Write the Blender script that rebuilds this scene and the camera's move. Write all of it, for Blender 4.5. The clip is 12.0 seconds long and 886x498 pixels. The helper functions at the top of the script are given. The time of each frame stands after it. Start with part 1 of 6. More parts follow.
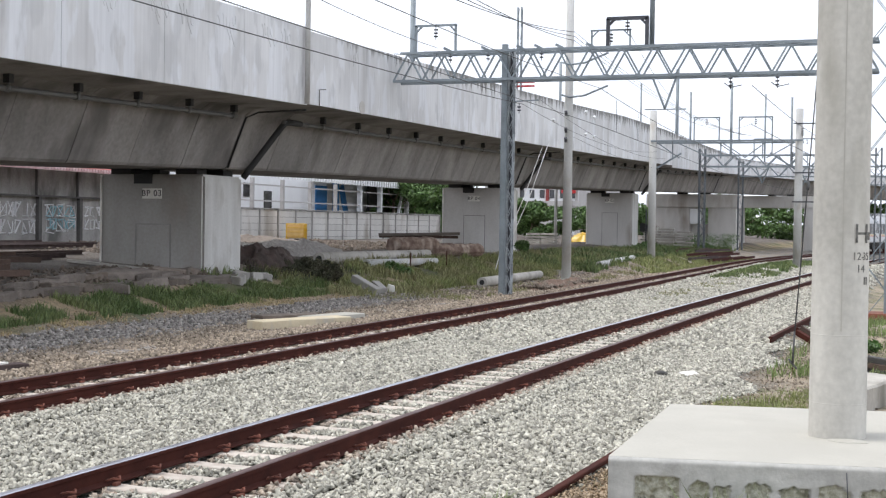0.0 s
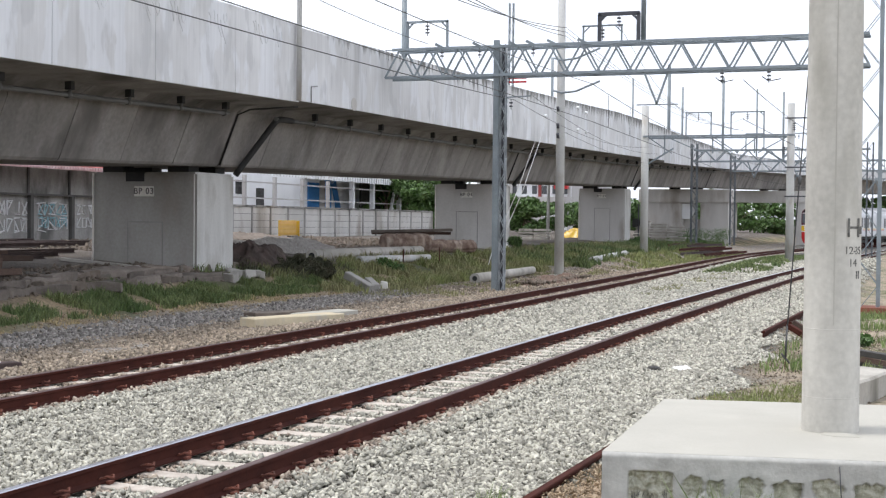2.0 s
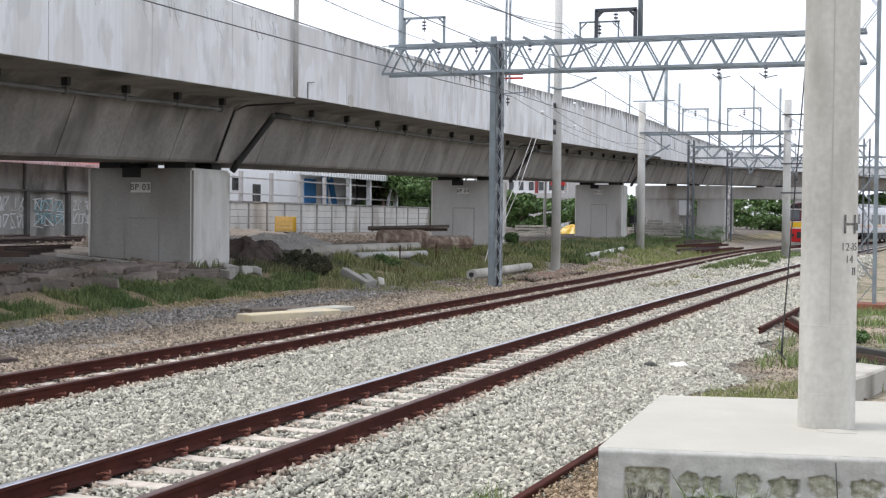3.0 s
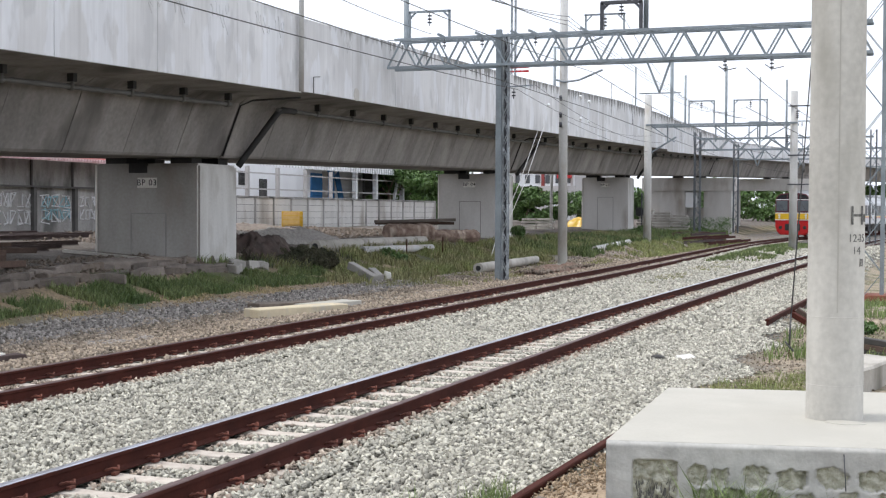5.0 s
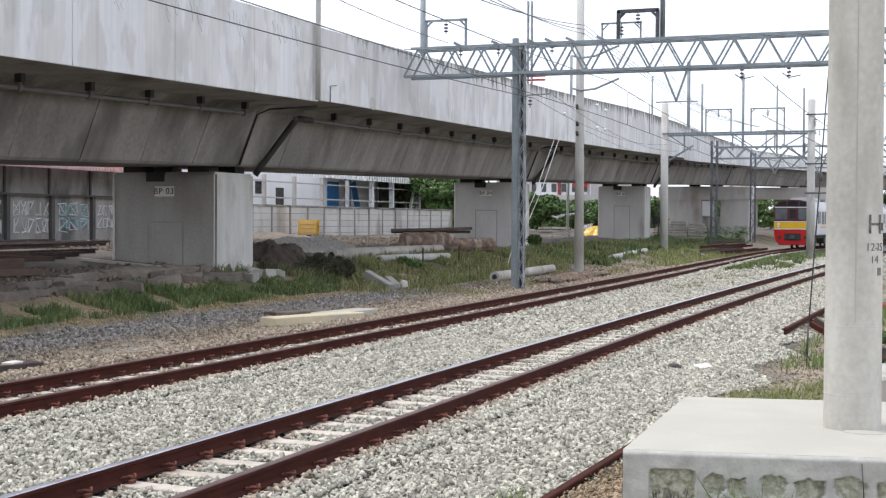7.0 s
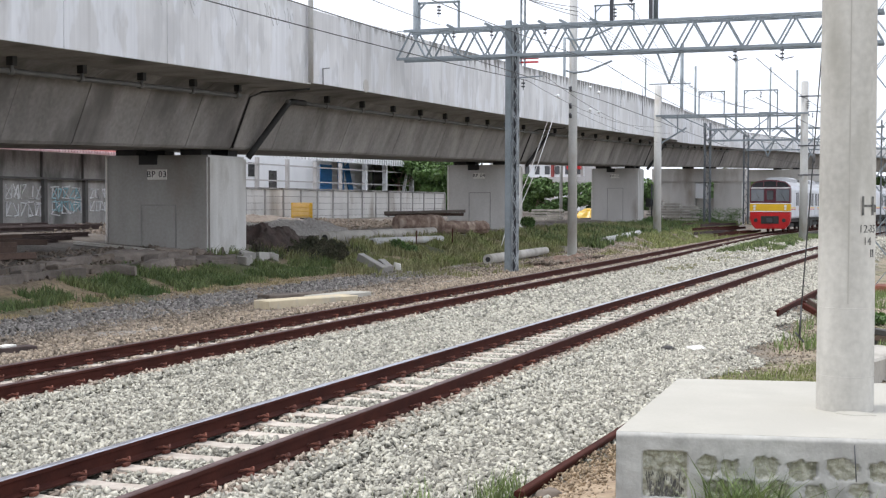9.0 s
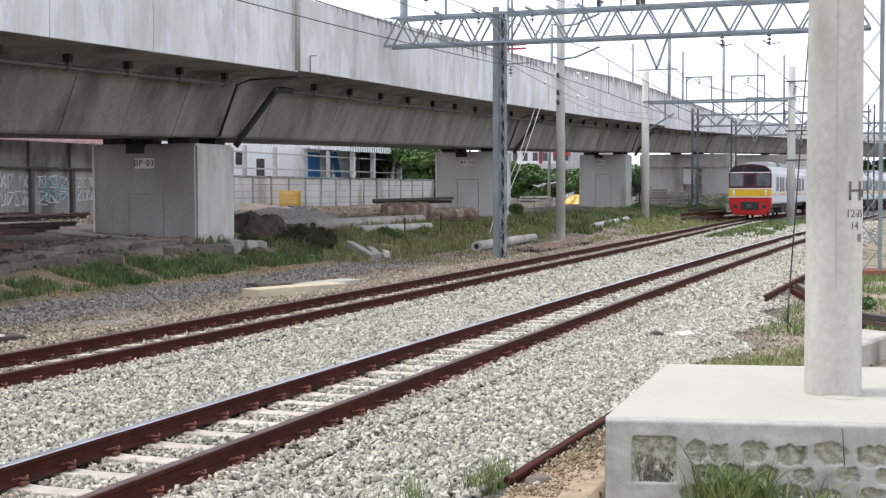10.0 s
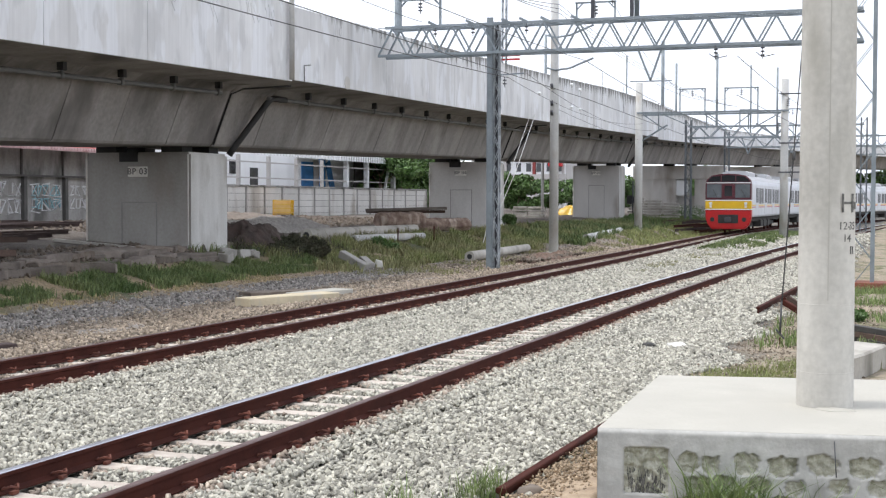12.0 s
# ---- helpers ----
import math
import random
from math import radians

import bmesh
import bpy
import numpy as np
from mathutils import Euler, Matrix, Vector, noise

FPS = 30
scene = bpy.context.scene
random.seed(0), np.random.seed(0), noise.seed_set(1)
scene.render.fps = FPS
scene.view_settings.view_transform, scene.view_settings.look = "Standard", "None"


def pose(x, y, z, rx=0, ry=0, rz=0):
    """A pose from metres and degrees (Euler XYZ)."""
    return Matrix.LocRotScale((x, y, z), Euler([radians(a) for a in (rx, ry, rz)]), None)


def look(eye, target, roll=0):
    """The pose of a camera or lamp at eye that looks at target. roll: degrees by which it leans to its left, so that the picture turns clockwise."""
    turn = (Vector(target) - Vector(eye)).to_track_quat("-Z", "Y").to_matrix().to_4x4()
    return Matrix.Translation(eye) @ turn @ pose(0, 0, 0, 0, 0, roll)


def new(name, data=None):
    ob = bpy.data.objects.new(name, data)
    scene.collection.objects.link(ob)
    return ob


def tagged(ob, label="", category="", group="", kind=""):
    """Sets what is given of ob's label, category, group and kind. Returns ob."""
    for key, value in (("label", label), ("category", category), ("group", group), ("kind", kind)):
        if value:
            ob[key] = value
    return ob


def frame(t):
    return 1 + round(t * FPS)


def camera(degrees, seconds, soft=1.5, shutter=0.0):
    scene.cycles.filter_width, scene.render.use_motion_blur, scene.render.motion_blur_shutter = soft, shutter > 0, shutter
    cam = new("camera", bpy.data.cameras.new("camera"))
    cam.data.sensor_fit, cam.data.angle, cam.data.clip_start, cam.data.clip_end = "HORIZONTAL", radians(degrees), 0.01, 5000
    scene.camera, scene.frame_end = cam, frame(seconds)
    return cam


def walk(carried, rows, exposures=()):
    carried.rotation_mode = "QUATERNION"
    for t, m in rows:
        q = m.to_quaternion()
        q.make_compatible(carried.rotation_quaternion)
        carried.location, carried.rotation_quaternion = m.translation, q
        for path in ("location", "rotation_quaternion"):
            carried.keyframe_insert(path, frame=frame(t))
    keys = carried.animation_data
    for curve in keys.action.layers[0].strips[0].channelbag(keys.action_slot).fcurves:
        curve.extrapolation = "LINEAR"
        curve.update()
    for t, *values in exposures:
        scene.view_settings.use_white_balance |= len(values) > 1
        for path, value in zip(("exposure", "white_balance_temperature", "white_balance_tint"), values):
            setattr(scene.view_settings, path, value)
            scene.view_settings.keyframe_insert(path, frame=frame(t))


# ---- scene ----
# ---- camera and path: a hand-held camera that stands beside the track ----
cam = camera(36.6, 12.0, soft=1.25)
EYE = (0.0, 0.0, 1.976)
TURNS = (
    (0, 89.021, -0.866, -70.332), (0.5, 89.105, -0.971, -70.114), (1, 88.991, -0.839, -70.218),
    (1.5, 88.726, -0.633, -70.458), (2, 88.867, -0.566, -70.649), (2.5, 88.633, -0.695, -70.774),
    (3, 88.708, -0.607, -70.791), (5, 88.435, -0.259, -70.513), (5.5, 88.436, -0.238, -70.450),
    (6, 88.532, -0.303, -70.359), (6.5, 88.594, -0.371, -70.329), (7, 88.800, -0.282, -69.816),
    (7.5, 88.465, -0.053, -69.686), (9.5, 87.806, -0.083, -70.398), (10, 87.509, 0.163, -70.607),
    (10.5, 87.438, 0.256, -70.362), (11, 87.796, 0.438, -70.279), (11.5, 88.095, 0.454, -70.856),
    (12, 87.940, -0.154, -70.890))
walk(cam, [(t, pose(*EYE, rx, ry, rz)) for t, rx, ry, rz in TURNS], exposures=((0, 0.26), (7.5, 0.26), (9.5, 0.33), (12, 0.36)))

# ---- light: a bright, hazy overcast day ----
SUN_UP, SUN_ROUND = radians(62), radians(10)
world = bpy.data.worlds.new("sky")
scene.world = world
world.use_nodes = True
wn = world.node_tree.nodes
sky = wn.new("ShaderNodeTexSky")
sky.sky_type, sky.sun_disc, sky.sun_elevation, sky.sun_rotation = "NISHITA", False, SUN_UP, SUN_ROUND
sky.air_density, sky.dust_density, sky.ozone_density = 1.0, 4.0, 1.0
haze = wn.new("ShaderNodeMix")
haze.data_type = "RGBA"
haze.inputs["Factor"].default_value = 0.85
haze.inputs["B"].default_value = (11.3, 11.85, 13.2, 1)
world.node_tree.links.new(sky.outputs["Color"], haze.inputs["A"])
world.node_tree.links.new(haze.outputs["Result"], wn["Background"].inputs["Color"])
wn["Background"].inputs["Strength"].default_value = 0.100
sun = new("sun", bpy.data.lights.new("sun", "SUN"))
sun.data.energy, sun.data.angle, sun.data.color = 1.7, radians(12), (1.0, 0.96, 0.9)
# the light comes from high above the viaduct's side of the tracks
sun.matrix_world = look((-12, 36, 92), (0, 0, 0))


# ---- materials ----
def mat(name, base, other=None, rough=0.85, metal=0.0, scale=3.0, fine=40.0, mix=0.5, bump=0.3, depth=0.01,
        streak=0.0, vary=0.0, gloss=0.5, stain=None, stain_at=0.62):
    """Colour that wanders between base and other at two scales, with fine relief. streak: upright streaks; vary: from object to object."""
    m = bpy.data.materials.new(name)
    m.use_nodes = True
    n, k = m.node_tree.nodes, m.node_tree.links
    b = n["Principled BSDF"]
    b.inputs["Roughness"].default_value, b.inputs["Metallic"].default_value = rough, metal
    b.inputs["Specular IOR Level"].default_value = gloss
    other = other or tuple(c * 0.7 for c in base)
    geo = n.new("ShaderNodeNewGeometry")
    big, small = n.new("ShaderNodeTexNoise"), n.new("ShaderNodeTexNoise")
    where = geo.outputs["Position"]
    big.inputs["Scale"].default_value, small.inputs["Scale"].default_value = scale, fine
    big.inputs["Detail"].default_value, small.inputs["Detail"].default_value = 5, 3
    k.new(where, small.inputs["Vector"])
    if streak:
        flat = n.new("ShaderNodeMapping")
        flat.inputs["Scale"].default_value = (1, 1, 1 / streak)
        k.new(where, flat.inputs["Vector"])
        k.new(flat.outputs["Vector"], big.inputs["Vector"])
    else:
        k.new(where, big.inputs["Vector"])
    both = n.new("ShaderNodeMath")
    both.operation = "MULTIPLY_ADD"
    k.new(small.outputs["Fac"], both.inputs[0])
    both.inputs[1].default_value = 0.45
    k.new(big.outputs["Fac"], both.inputs[2])
    ramp = n.new("ShaderNodeMapRange")
    ramp.inputs["From Min"].default_value, ramp.inputs["From Max"].default_value = 0.5, 0.95
    ramp.inputs["To Max"].default_value = 2 * mix
    k.new(both.outputs[0], ramp.inputs["Value"])
    col = n.new("ShaderNodeMix")
    col.data_type = "RGBA"
    col.inputs["A"].default_value, col.inputs["B"].default_value = (*base, 1), (*other, 1)
    k.new(ramp.outputs["Result"], col.inputs["Factor"])
    out = col.outputs["Result"]
    if stain:
        sn = n.new("ShaderNodeTexNoise")
        sn.inputs["Scale"].default_value, sn.inputs["Detail"].default_value = scale * 0.6, 8
        sm = n.new("ShaderNodeMapping")
        sm.inputs["Location"].default_value = (7.3, 2.1, 4.4)
        sm.inputs["Scale"].default_value = (1, 1, 0.35)
        k.new(where, sm.inputs["Vector"])
        k.new(sm.outputs["Vector"], sn.inputs["Vector"])
        sr = n.new("ShaderNodeMapRange")
        sr.inputs["From Min"].default_value, sr.inputs["From Max"].default_value = stain_at - 0.06, stain_at + 0.1
        k.new(sn.outputs["Fac"], sr.inputs["Value"])
        c2 = n.new("ShaderNodeMix")
        c2.data_type = "RGBA"
        k.new(sr.outputs["Result"], c2.inputs["Factor"])
        k.new(out, c2.inputs["A"])
        c2.inputs["B"].default_value = (*stain, 1)
        out = c2.outputs["Result"]
    if vary:
        info = n.new("ShaderNodeObjectInfo")
        rnd = info.outputs["Random"]
        if vary < 0:
            rnd = geo.outputs["Random Per Island"]
        r = n.new("ShaderNodeMapRange")
        r.inputs["To Min"].default_value, r.inputs["To Max"].default_value = 1 - abs(vary), 1 + abs(vary)
        k.new(rnd, r.inputs["Value"])
        c3 = n.new("ShaderNodeMix")
        c3.data_type, c3.blend_type = "RGBA", "MULTIPLY"
        c3.inputs["Factor"].default_value = 1
        k.new(out, c3.inputs["A"])
        k.new(r.outputs["Result"], c3.inputs["B"])
        out = c3.outputs["Result"]
    k.new(out, b.inputs["Base Color"])
    if bump:
        bp = n.new("ShaderNodeBump")
        bp.inputs["Strength"].default_value, bp.inputs["Distance"].default_value = bump, depth
        k.new(both.outputs[0], bp.inputs["Height"])
        k.new(bp.outputs["Normal"], b.inputs["Normal"])
    return m


def parapet_material():
    """Cement-washed concrete: fine upright ribs, pale and grey washes, and dark runs that start at the top edge."""
    m = bpy.data.materials.new("parapet_concrete")
    m.use_nodes = True
    n, k = m.node_tree.nodes, m.node_tree.links
    b = n["Principled BSDF"]
    b.inputs["Roughness"].default_value, b.inputs["Specular IOR Level"].default_value = 0.9, 0.3
    geo, tex, info, sep, gen = (n.new("ShaderNode" + t) for t in ("NewGeometry", "TexCoord", "ObjectInfo", "SeparateXYZ", "SeparateXYZ"))
    k.new(geo.outputs["Position"], sep.inputs[0])
    k.new(tex.outputs["Generated"], gen.inputs[0])

    def grain(across, up, detail, lo, hi, shift=0.0):
        mp, t, r = n.new("ShaderNodeMapping"), n.new("ShaderNodeTexNoise"), n.new("ShaderNodeMapRange")
        mp.inputs["Scale"].default_value, mp.inputs["Location"].default_value = (across, across, up), (shift, shift, shift)
        t.inputs["Scale"].default_value, t.inputs["Detail"].default_value = 1.0, detail
        r.inputs["From Min"].default_value, r.inputs["From Max"].default_value = lo, hi
        k.new(geo.outputs["Position"], mp.inputs["Vector"])
        k.new(mp.outputs["Vector"], t.inputs["Vector"])
        k.new(t.outputs["Fac"], r.inputs["Value"])
        return r.outputs["Result"]

    def mixed(f, a, c, kind="MIX"):
        t = n.new("ShaderNodeMix")
        t.data_type, t.blend_type = "RGBA", kind
        k.new(f, t.inputs["Factor"])
        for slot, v in (("A", a), ("B", c)):
            if isinstance(v, tuple):
                t.inputs[slot].default_value = (*v, 1)
            else:
                k.new(v, t.inputs[slot])
        return t.outputs["Result"]

    def calc(op, a, c):
        t = n.new("ShaderNodeMath")
        t.operation = op
        for i, v in enumerate((a, c)):
            if isinstance(v, (int, float)):
                t.inputs[i].default_value = v
            else:
                k.new(v, t.inputs[i])
        return t.outputs[0]

    def ramp(v, lo, hi, a=0.0, c=1.0):
        t = n.new("ShaderNodeMapRange")
        for key, q in (("From Min", lo), ("From Max", hi), ("To Min", a), ("To Max", c)):
            t.inputs[key].default_value = q
        k.new(v, t.inputs["Value"])
        return t.outputs["Result"]

    col = mixed(grain(0.55, 0.45, 5, 0.35, 0.65), (0.63, 0.63, 0.635), (0.77, 0.775, 0.785))
    col = mixed(ramp(grain(1.3, 0.55, 4, 0.53, 0.58, 5.0), 0, 1, 0, 0.6), col, (0.82, 0.84, 0.88))
    col = mixed(ramp(grain(1.7, 0.60, 5, 0.56, 0.62, 11.0), 0, 1, 0, 0.6), col, (0.55, 0.555, 0.565))
    ribs = grain(9.0, 0.35, 3, 0.3, 0.7, 2.0)
    col = mixed(ramp(ribs, 0, 1, 0.0, 0.22), col, (0.38, 0.38, 0.39))
    # runs reach further down where the deck is older, past the first spans
    old = ramp(sep.outputs["X"], 34, 52, 0.12, 0.40)
    reach = calc("ADD", gen.outputs["Z"], calc("MULTIPLY", old, grain(4.5, 0.10, 4, 0.35, 0.75, 8.0)))
    runs = calc("MULTIPLY", ramp(reach, 0.99, 1.10), ramp(sep.outputs["X"], 33, 42, 0.35, 0.9))
    col = mixed(runs, col, (0.15, 0.148, 0.14))
    col = mixed(ramp(grain(0.8, 0.09, 5, 0.60, 0.72, 19.0), 0, 1, 0, 0.55), col, (0.33, 0.32, 0.31))
    tone = n.new("ShaderNodeMix")
    tone.data_type, tone.blend_type = "RGBA", "MULTIPLY"
    tone.inputs["Factor"].default_value = 1
    k.new(col, tone.inputs["A"])
    k.new(ramp(info.outputs["Random"], 0, 1, 0.93, 1.05), tone.inputs["B"])
    k.new(tone.outputs["Result"], b.inputs["Base Color"])
    bp = n.new("ShaderNodeBump")
    bp.inputs["Strength"].default_value, bp.inputs["Distance"].default_value = 0.45, 0.012
    k.new(ribs, bp.inputs["Height"])
    k.new(bp.outputs["Normal"], b.inputs["Normal"])
    return m


M_PARAPET = parapet_material()
# kept dark and stained so part of the deck's shade is painted in
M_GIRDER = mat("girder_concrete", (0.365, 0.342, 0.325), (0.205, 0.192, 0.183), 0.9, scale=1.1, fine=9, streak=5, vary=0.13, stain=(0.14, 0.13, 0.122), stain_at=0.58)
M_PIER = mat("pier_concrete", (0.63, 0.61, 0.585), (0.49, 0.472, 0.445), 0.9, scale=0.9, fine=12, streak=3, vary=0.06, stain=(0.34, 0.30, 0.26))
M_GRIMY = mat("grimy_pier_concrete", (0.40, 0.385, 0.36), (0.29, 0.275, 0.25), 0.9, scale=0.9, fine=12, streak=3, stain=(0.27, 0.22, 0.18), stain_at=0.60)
M_BLOCK = mat("smooth_cement", (0.47, 0.455, 0.405), (0.415, 0.40, 0.355), 0.9, scale=2.0, fine=34, bump=0.3, stain=(0.425, 0.41, 0.365), stain_at=0.58)
M_FACE = mat("trowelled_cement", (0.49, 0.485, 0.455), (0.37, 0.365, 0.345), 0.9, scale=5, fine=45, bump=0.7, stain=(0.29, 0.285, 0.265), stain_at=0.62)
M_POST = mat("spun_concrete", (0.63, 0.61, 0.56), (0.42, 0.405, 0.37), 0.85, scale=3.2, fine=20, streak=4, bump=0.5, stain=(0.36, 0.345, 0.30), stain_at=0.56)
M_SLEEPER = mat("sleeper_concrete", (0.58, 0.53, 0.47), (0.42, 0.36, 0.31), 0.9, scale=6, fine=60, vary=0.12)
M_RUST = mat("rail_rust", (0.042, 0.013, 0.010), (0.075, 0.022, 0.015), 0.85, 0.0, scale=4, fine=50, bump=0.4, depth=0.003, gloss=0.15)
# worn steel tinted pale blue: the sky's sheen is partly painted in
M_SHINE = mat("worn_sheen_top", (0.62, 0.63, 0.70), (0.36, 0.35, 0.37), 0.33, 0.9, scale=2, fine=30, bump=0.05)
M_DULLTOP = mat("dull_rail_top", (0.13, 0.085, 0.08), (0.07, 0.035, 0.03), 0.55, 0.3, scale=3, fine=30, bump=0.1)
M_OLDRAIL = mat("blackened_rail", (0.045, 0.030, 0.028), (0.085, 0.060, 0.055), 0.9, scale=3, fine=30, bump=0.4, depth=0.004)
M_CLIP = mat("clip_rust", (0.19, 0.062, 0.038), (0.09, 0.032, 0.024), 0.9, scale=9, vary=0.3)
M_STEEL = mat("galvanised_steel", (0.29, 0.33, 0.355), (0.19, 0.22, 0.24), 0.6, 0.25, scale=2, fine=20, bump=0.1, vary=0.08)
M_DARKSTEEL = mat("dark_steel", (0.06, 0.065, 0.075), (0.10, 0.10, 0.11), 0.6, 0.4, scale=4)
M_OLDSTEEL = mat("dark_galvanised_steel", (0.15, 0.165, 0.18), (0.09, 0.10, 0.11), 0.65, 0.2, scale=2, fine=20, bump=0.1)
M_PIPE = mat("grey_pipe", (0.16, 0.16, 0.155), (0.11, 0.11, 0.11), 0.6, scale=3)
M_BLACK = mat("black_rubber", (0.02, 0.02, 0.021), (0.03, 0.03, 0.03), 0.7, scale=5)
M_WIRE = mat("weathered_wire", (0.05, 0.05, 0.05), (0.08, 0.08, 0.08), 0.6, 0.3, scale=5, bump=0)
M_WHITE = mat("white_paint", (0.86, 0.87, 0.88), (0.78, 0.79, 0.80), 0.6, scale=1.2, streak=3)
M_BLUE = mat("blue_paint", (0.03, 0.16, 0.42), (0.05, 0.22, 0.50), 0.5, scale=2)
M_STONE = mat("ballast_stone", (0.545, 0.527, 0.452), (0.28, 0.27, 0.23), 0.9, scale=14, fine=60, vary=-0.5, bump=0.25, depth=0.004)
M_RUBBLE = mat("rubble", (0.22, 0.18, 0.145), (0.12, 0.095, 0.075), 0.95, scale=5, fine=30, vary=-0.3, bump=0.6)
M_GRASS = mat("grass", (0.07, 0.125, 0.034), (0.19, 0.22, 0.085), 0.7, scale=0.8, fine=6, vary=-0.45, bump=0)
M_DRY = mat("dry_weeds", (0.31, 0.28, 0.145), (0.19, 0.205, 0.085), 0.8, scale=1.2, vary=-0.4, bump=0)
M_SCRUB = mat("dark_scrub", (0.045, 0.052, 0.026), (0.085, 0.075, 0.045), 0.7, scale=2, vary=-0.5, bump=0)
M_LYING = mat("stained_pole", (0.50, 0.475, 0.43), (0.33, 0.31, 0.275), 0.9, scale=1.6, fine=20, vary=0.1, stain=(0.17, 0.16, 0.13))
M_KERB = mat("kerb_concrete", (0.215, 0.185, 0.16), (0.12, 0.10, 0.085), 0.95, scale=2.5, fine=24, vary=0.25, bump=0.6)
M_HATCH = mat("hatch_edge", (0.25, 0.24, 0.225), (0.31, 0.30, 0.28), 0.95, scale=2, bump=0)
M_ROOFGREY = mat("train_roof", (0.46, 0.47, 0.49), (0.36, 0.37, 0.39), 0.6, scale=1.5, bump=0.05)
M_LEAF = mat("leaf", (0.06, 0.125, 0.03), (0.11, 0.18, 0.05), 0.6, scale=0.9, vary=-0.5, bump=0)
M_BARK = mat("bark", (0.33, 0.25, 0.195), (0.14, 0.09, 0.07), 0.95, scale=3.5, fine=30, mix=0.6, bump=1.0, depth=0.04, vary=0.2, stain=(0.46, 0.38, 0.31), stain_at=0.60)
M_TIMBER = mat("old_timber", (0.13, 0.085, 0.065), (0.07, 0.045, 0.035), 0.9, scale=2, fine=30, bump=0.6, vary=0.3)
M_SIGN = mat("sign_plate", (0.86, 0.84, 0.79), (0.74, 0.72, 0.67), 0.7, scale=4, bump=0.05)
M_STENCIL = mat("worn_stencil", (0.06, 0.06, 0.058), (0.20, 0.195, 0.18), 0.8, scale=30, fine=90, bump=0)
M_INK = mat("black_ink", (0.02, 0.02, 0.02), (0.035, 0.035, 0.035), 0.7, bump=0)
M_GLASS = mat("dark_glass", (0.02, 0.022, 0.025), (0.03, 0.03, 0.034), 0.08, bump=0, gloss=0.8)
# base lightened to paint pale reflections into the glass
M_PALESCREEN = mat("pale_reflection_glass", (0.10, 0.115, 0.13), (0.16, 0.175, 0.19), 0.08, scale=2.0, bump=0, gloss=0.9)
M_RED = mat("train_red", (0.50, 0.010, 0.012), (0.42, 0.010, 0.011), 0.35, scale=2, bump=0.03)
M_YELLOW = mat("train_yellow", (0.76, 0.48, 0.02), (0.68, 0.42, 0.02), 0.35, scale=2, bump=0.03)
M_MAROON = mat("train_maroon", (0.10, 0.018, 0.028), (0.08, 0.016, 0.025), 0.35, scale=2, bump=0.03)
M_STAINLESS = mat("stainless_body", (0.66, 0.68, 0.72), (0.56, 0.58, 0.62), 0.42, 0.35, scale=1.5, streak=3, bump=0.05)
M_UNDER = mat("underframe", (0.035, 0.034, 0.034), (0.06, 0.055, 0.05), 0.8, scale=3)
M_ORANGE = mat("tank_plastic", (0.80, 0.55, 0.22), (0.70, 0.44, 0.13), 0.5, scale=4, bump=0.05)
M_FENCE = mat("fence_panel", (0.74, 0.73, 0.71), (0.60, 0.59, 0.565), 0.9, scale=1.0, fine=10, streak=3, vary=0.07, stain=(0.40, 0.37, 0.33), stain_at=0.6)
M_PLASTER = mat("dirty_plaster", (0.44, 0.43, 0.41), (0.27, 0.262, 0.25), 0.95, scale=1.6, fine=12, streak=3, vary=0.1, stain=(0.13, 0.128, 0.12), stain_at=0.58)
M_EARTH = mat("sandy_earth", (0.46, 0.36, 0.25), (0.27, 0.20, 0.14), 0.95, scale=6, fine=45, bump=1.0, depth=0.02)
M_ROOFRED = mat("red_roof", (0.30, 0.06, 0.055), (0.22, 0.05, 0.045), 0.8, scale=2)
M_FARGREY = mat("far_wall", (0.55, 0.53, 0.52), (0.45, 0.43, 0.42), 0.9, scale=0.6, streak=3)
M_GRAFFITI = mat("graffiti_paint", (0.80, 0.80, 0.81), (0.66, 0.66, 0.67), 0.7, bump=0)
M_TEAL = mat("graffiti_teal", (0.26, 0.48, 0.54), (0.36, 0.54, 0.60), 0.7, bump=0)
M_DRYGREEN = mat("yellow_green_grass", (0.18, 0.225, 0.075), (0.31, 0.31, 0.13), 0.75, scale=1.5, fine=8, vary=-0.4, bump=0)
M_CREAM = mat("cream_concrete", (0.62, 0.54, 0.38), (0.50, 0.43, 0.31), 0.9, scale=4, fine=40, stain=(0.45, 0.42, 0.36))
M_DARKRUBBLE = mat("dark_rubble", (0.215, 0.18, 0.15), (0.12, 0.095, 0.075), 0.95, scale=4, fine=30, vary=0.35, bump=0.7)
# streaked pier concrete made paler: light on the side faces painted in
M_LITSIDE = mat("lit_side_concrete", (0.68, 0.675, 0.65), (0.52, 0.51, 0.485), 0.9, scale=2.4, fine=16, streak=6, vary=0.05, stain=(0.42, 0.40, 0.365), stain_at=0.60)
M_POLE = mat("weathered_pole", (0.60, 0.60, 0.585), (0.45, 0.45, 0.44), 0.85, scale=2, fine=14, streak=4, vary=0.06, stain=(0.36, 0.31, 0.25), stain_at=0.62)
M_SIDEGLASS = mat("tinted_window", (0.035, 0.04, 0.05), (0.05, 0.055, 0.065), 0.35, bump=0, gloss=0.25)
M_LENS = mat("lamp_lens", (0.8, 0.8, 0.78), (0.7, 0.7, 0.68), 0.15, bump=0)


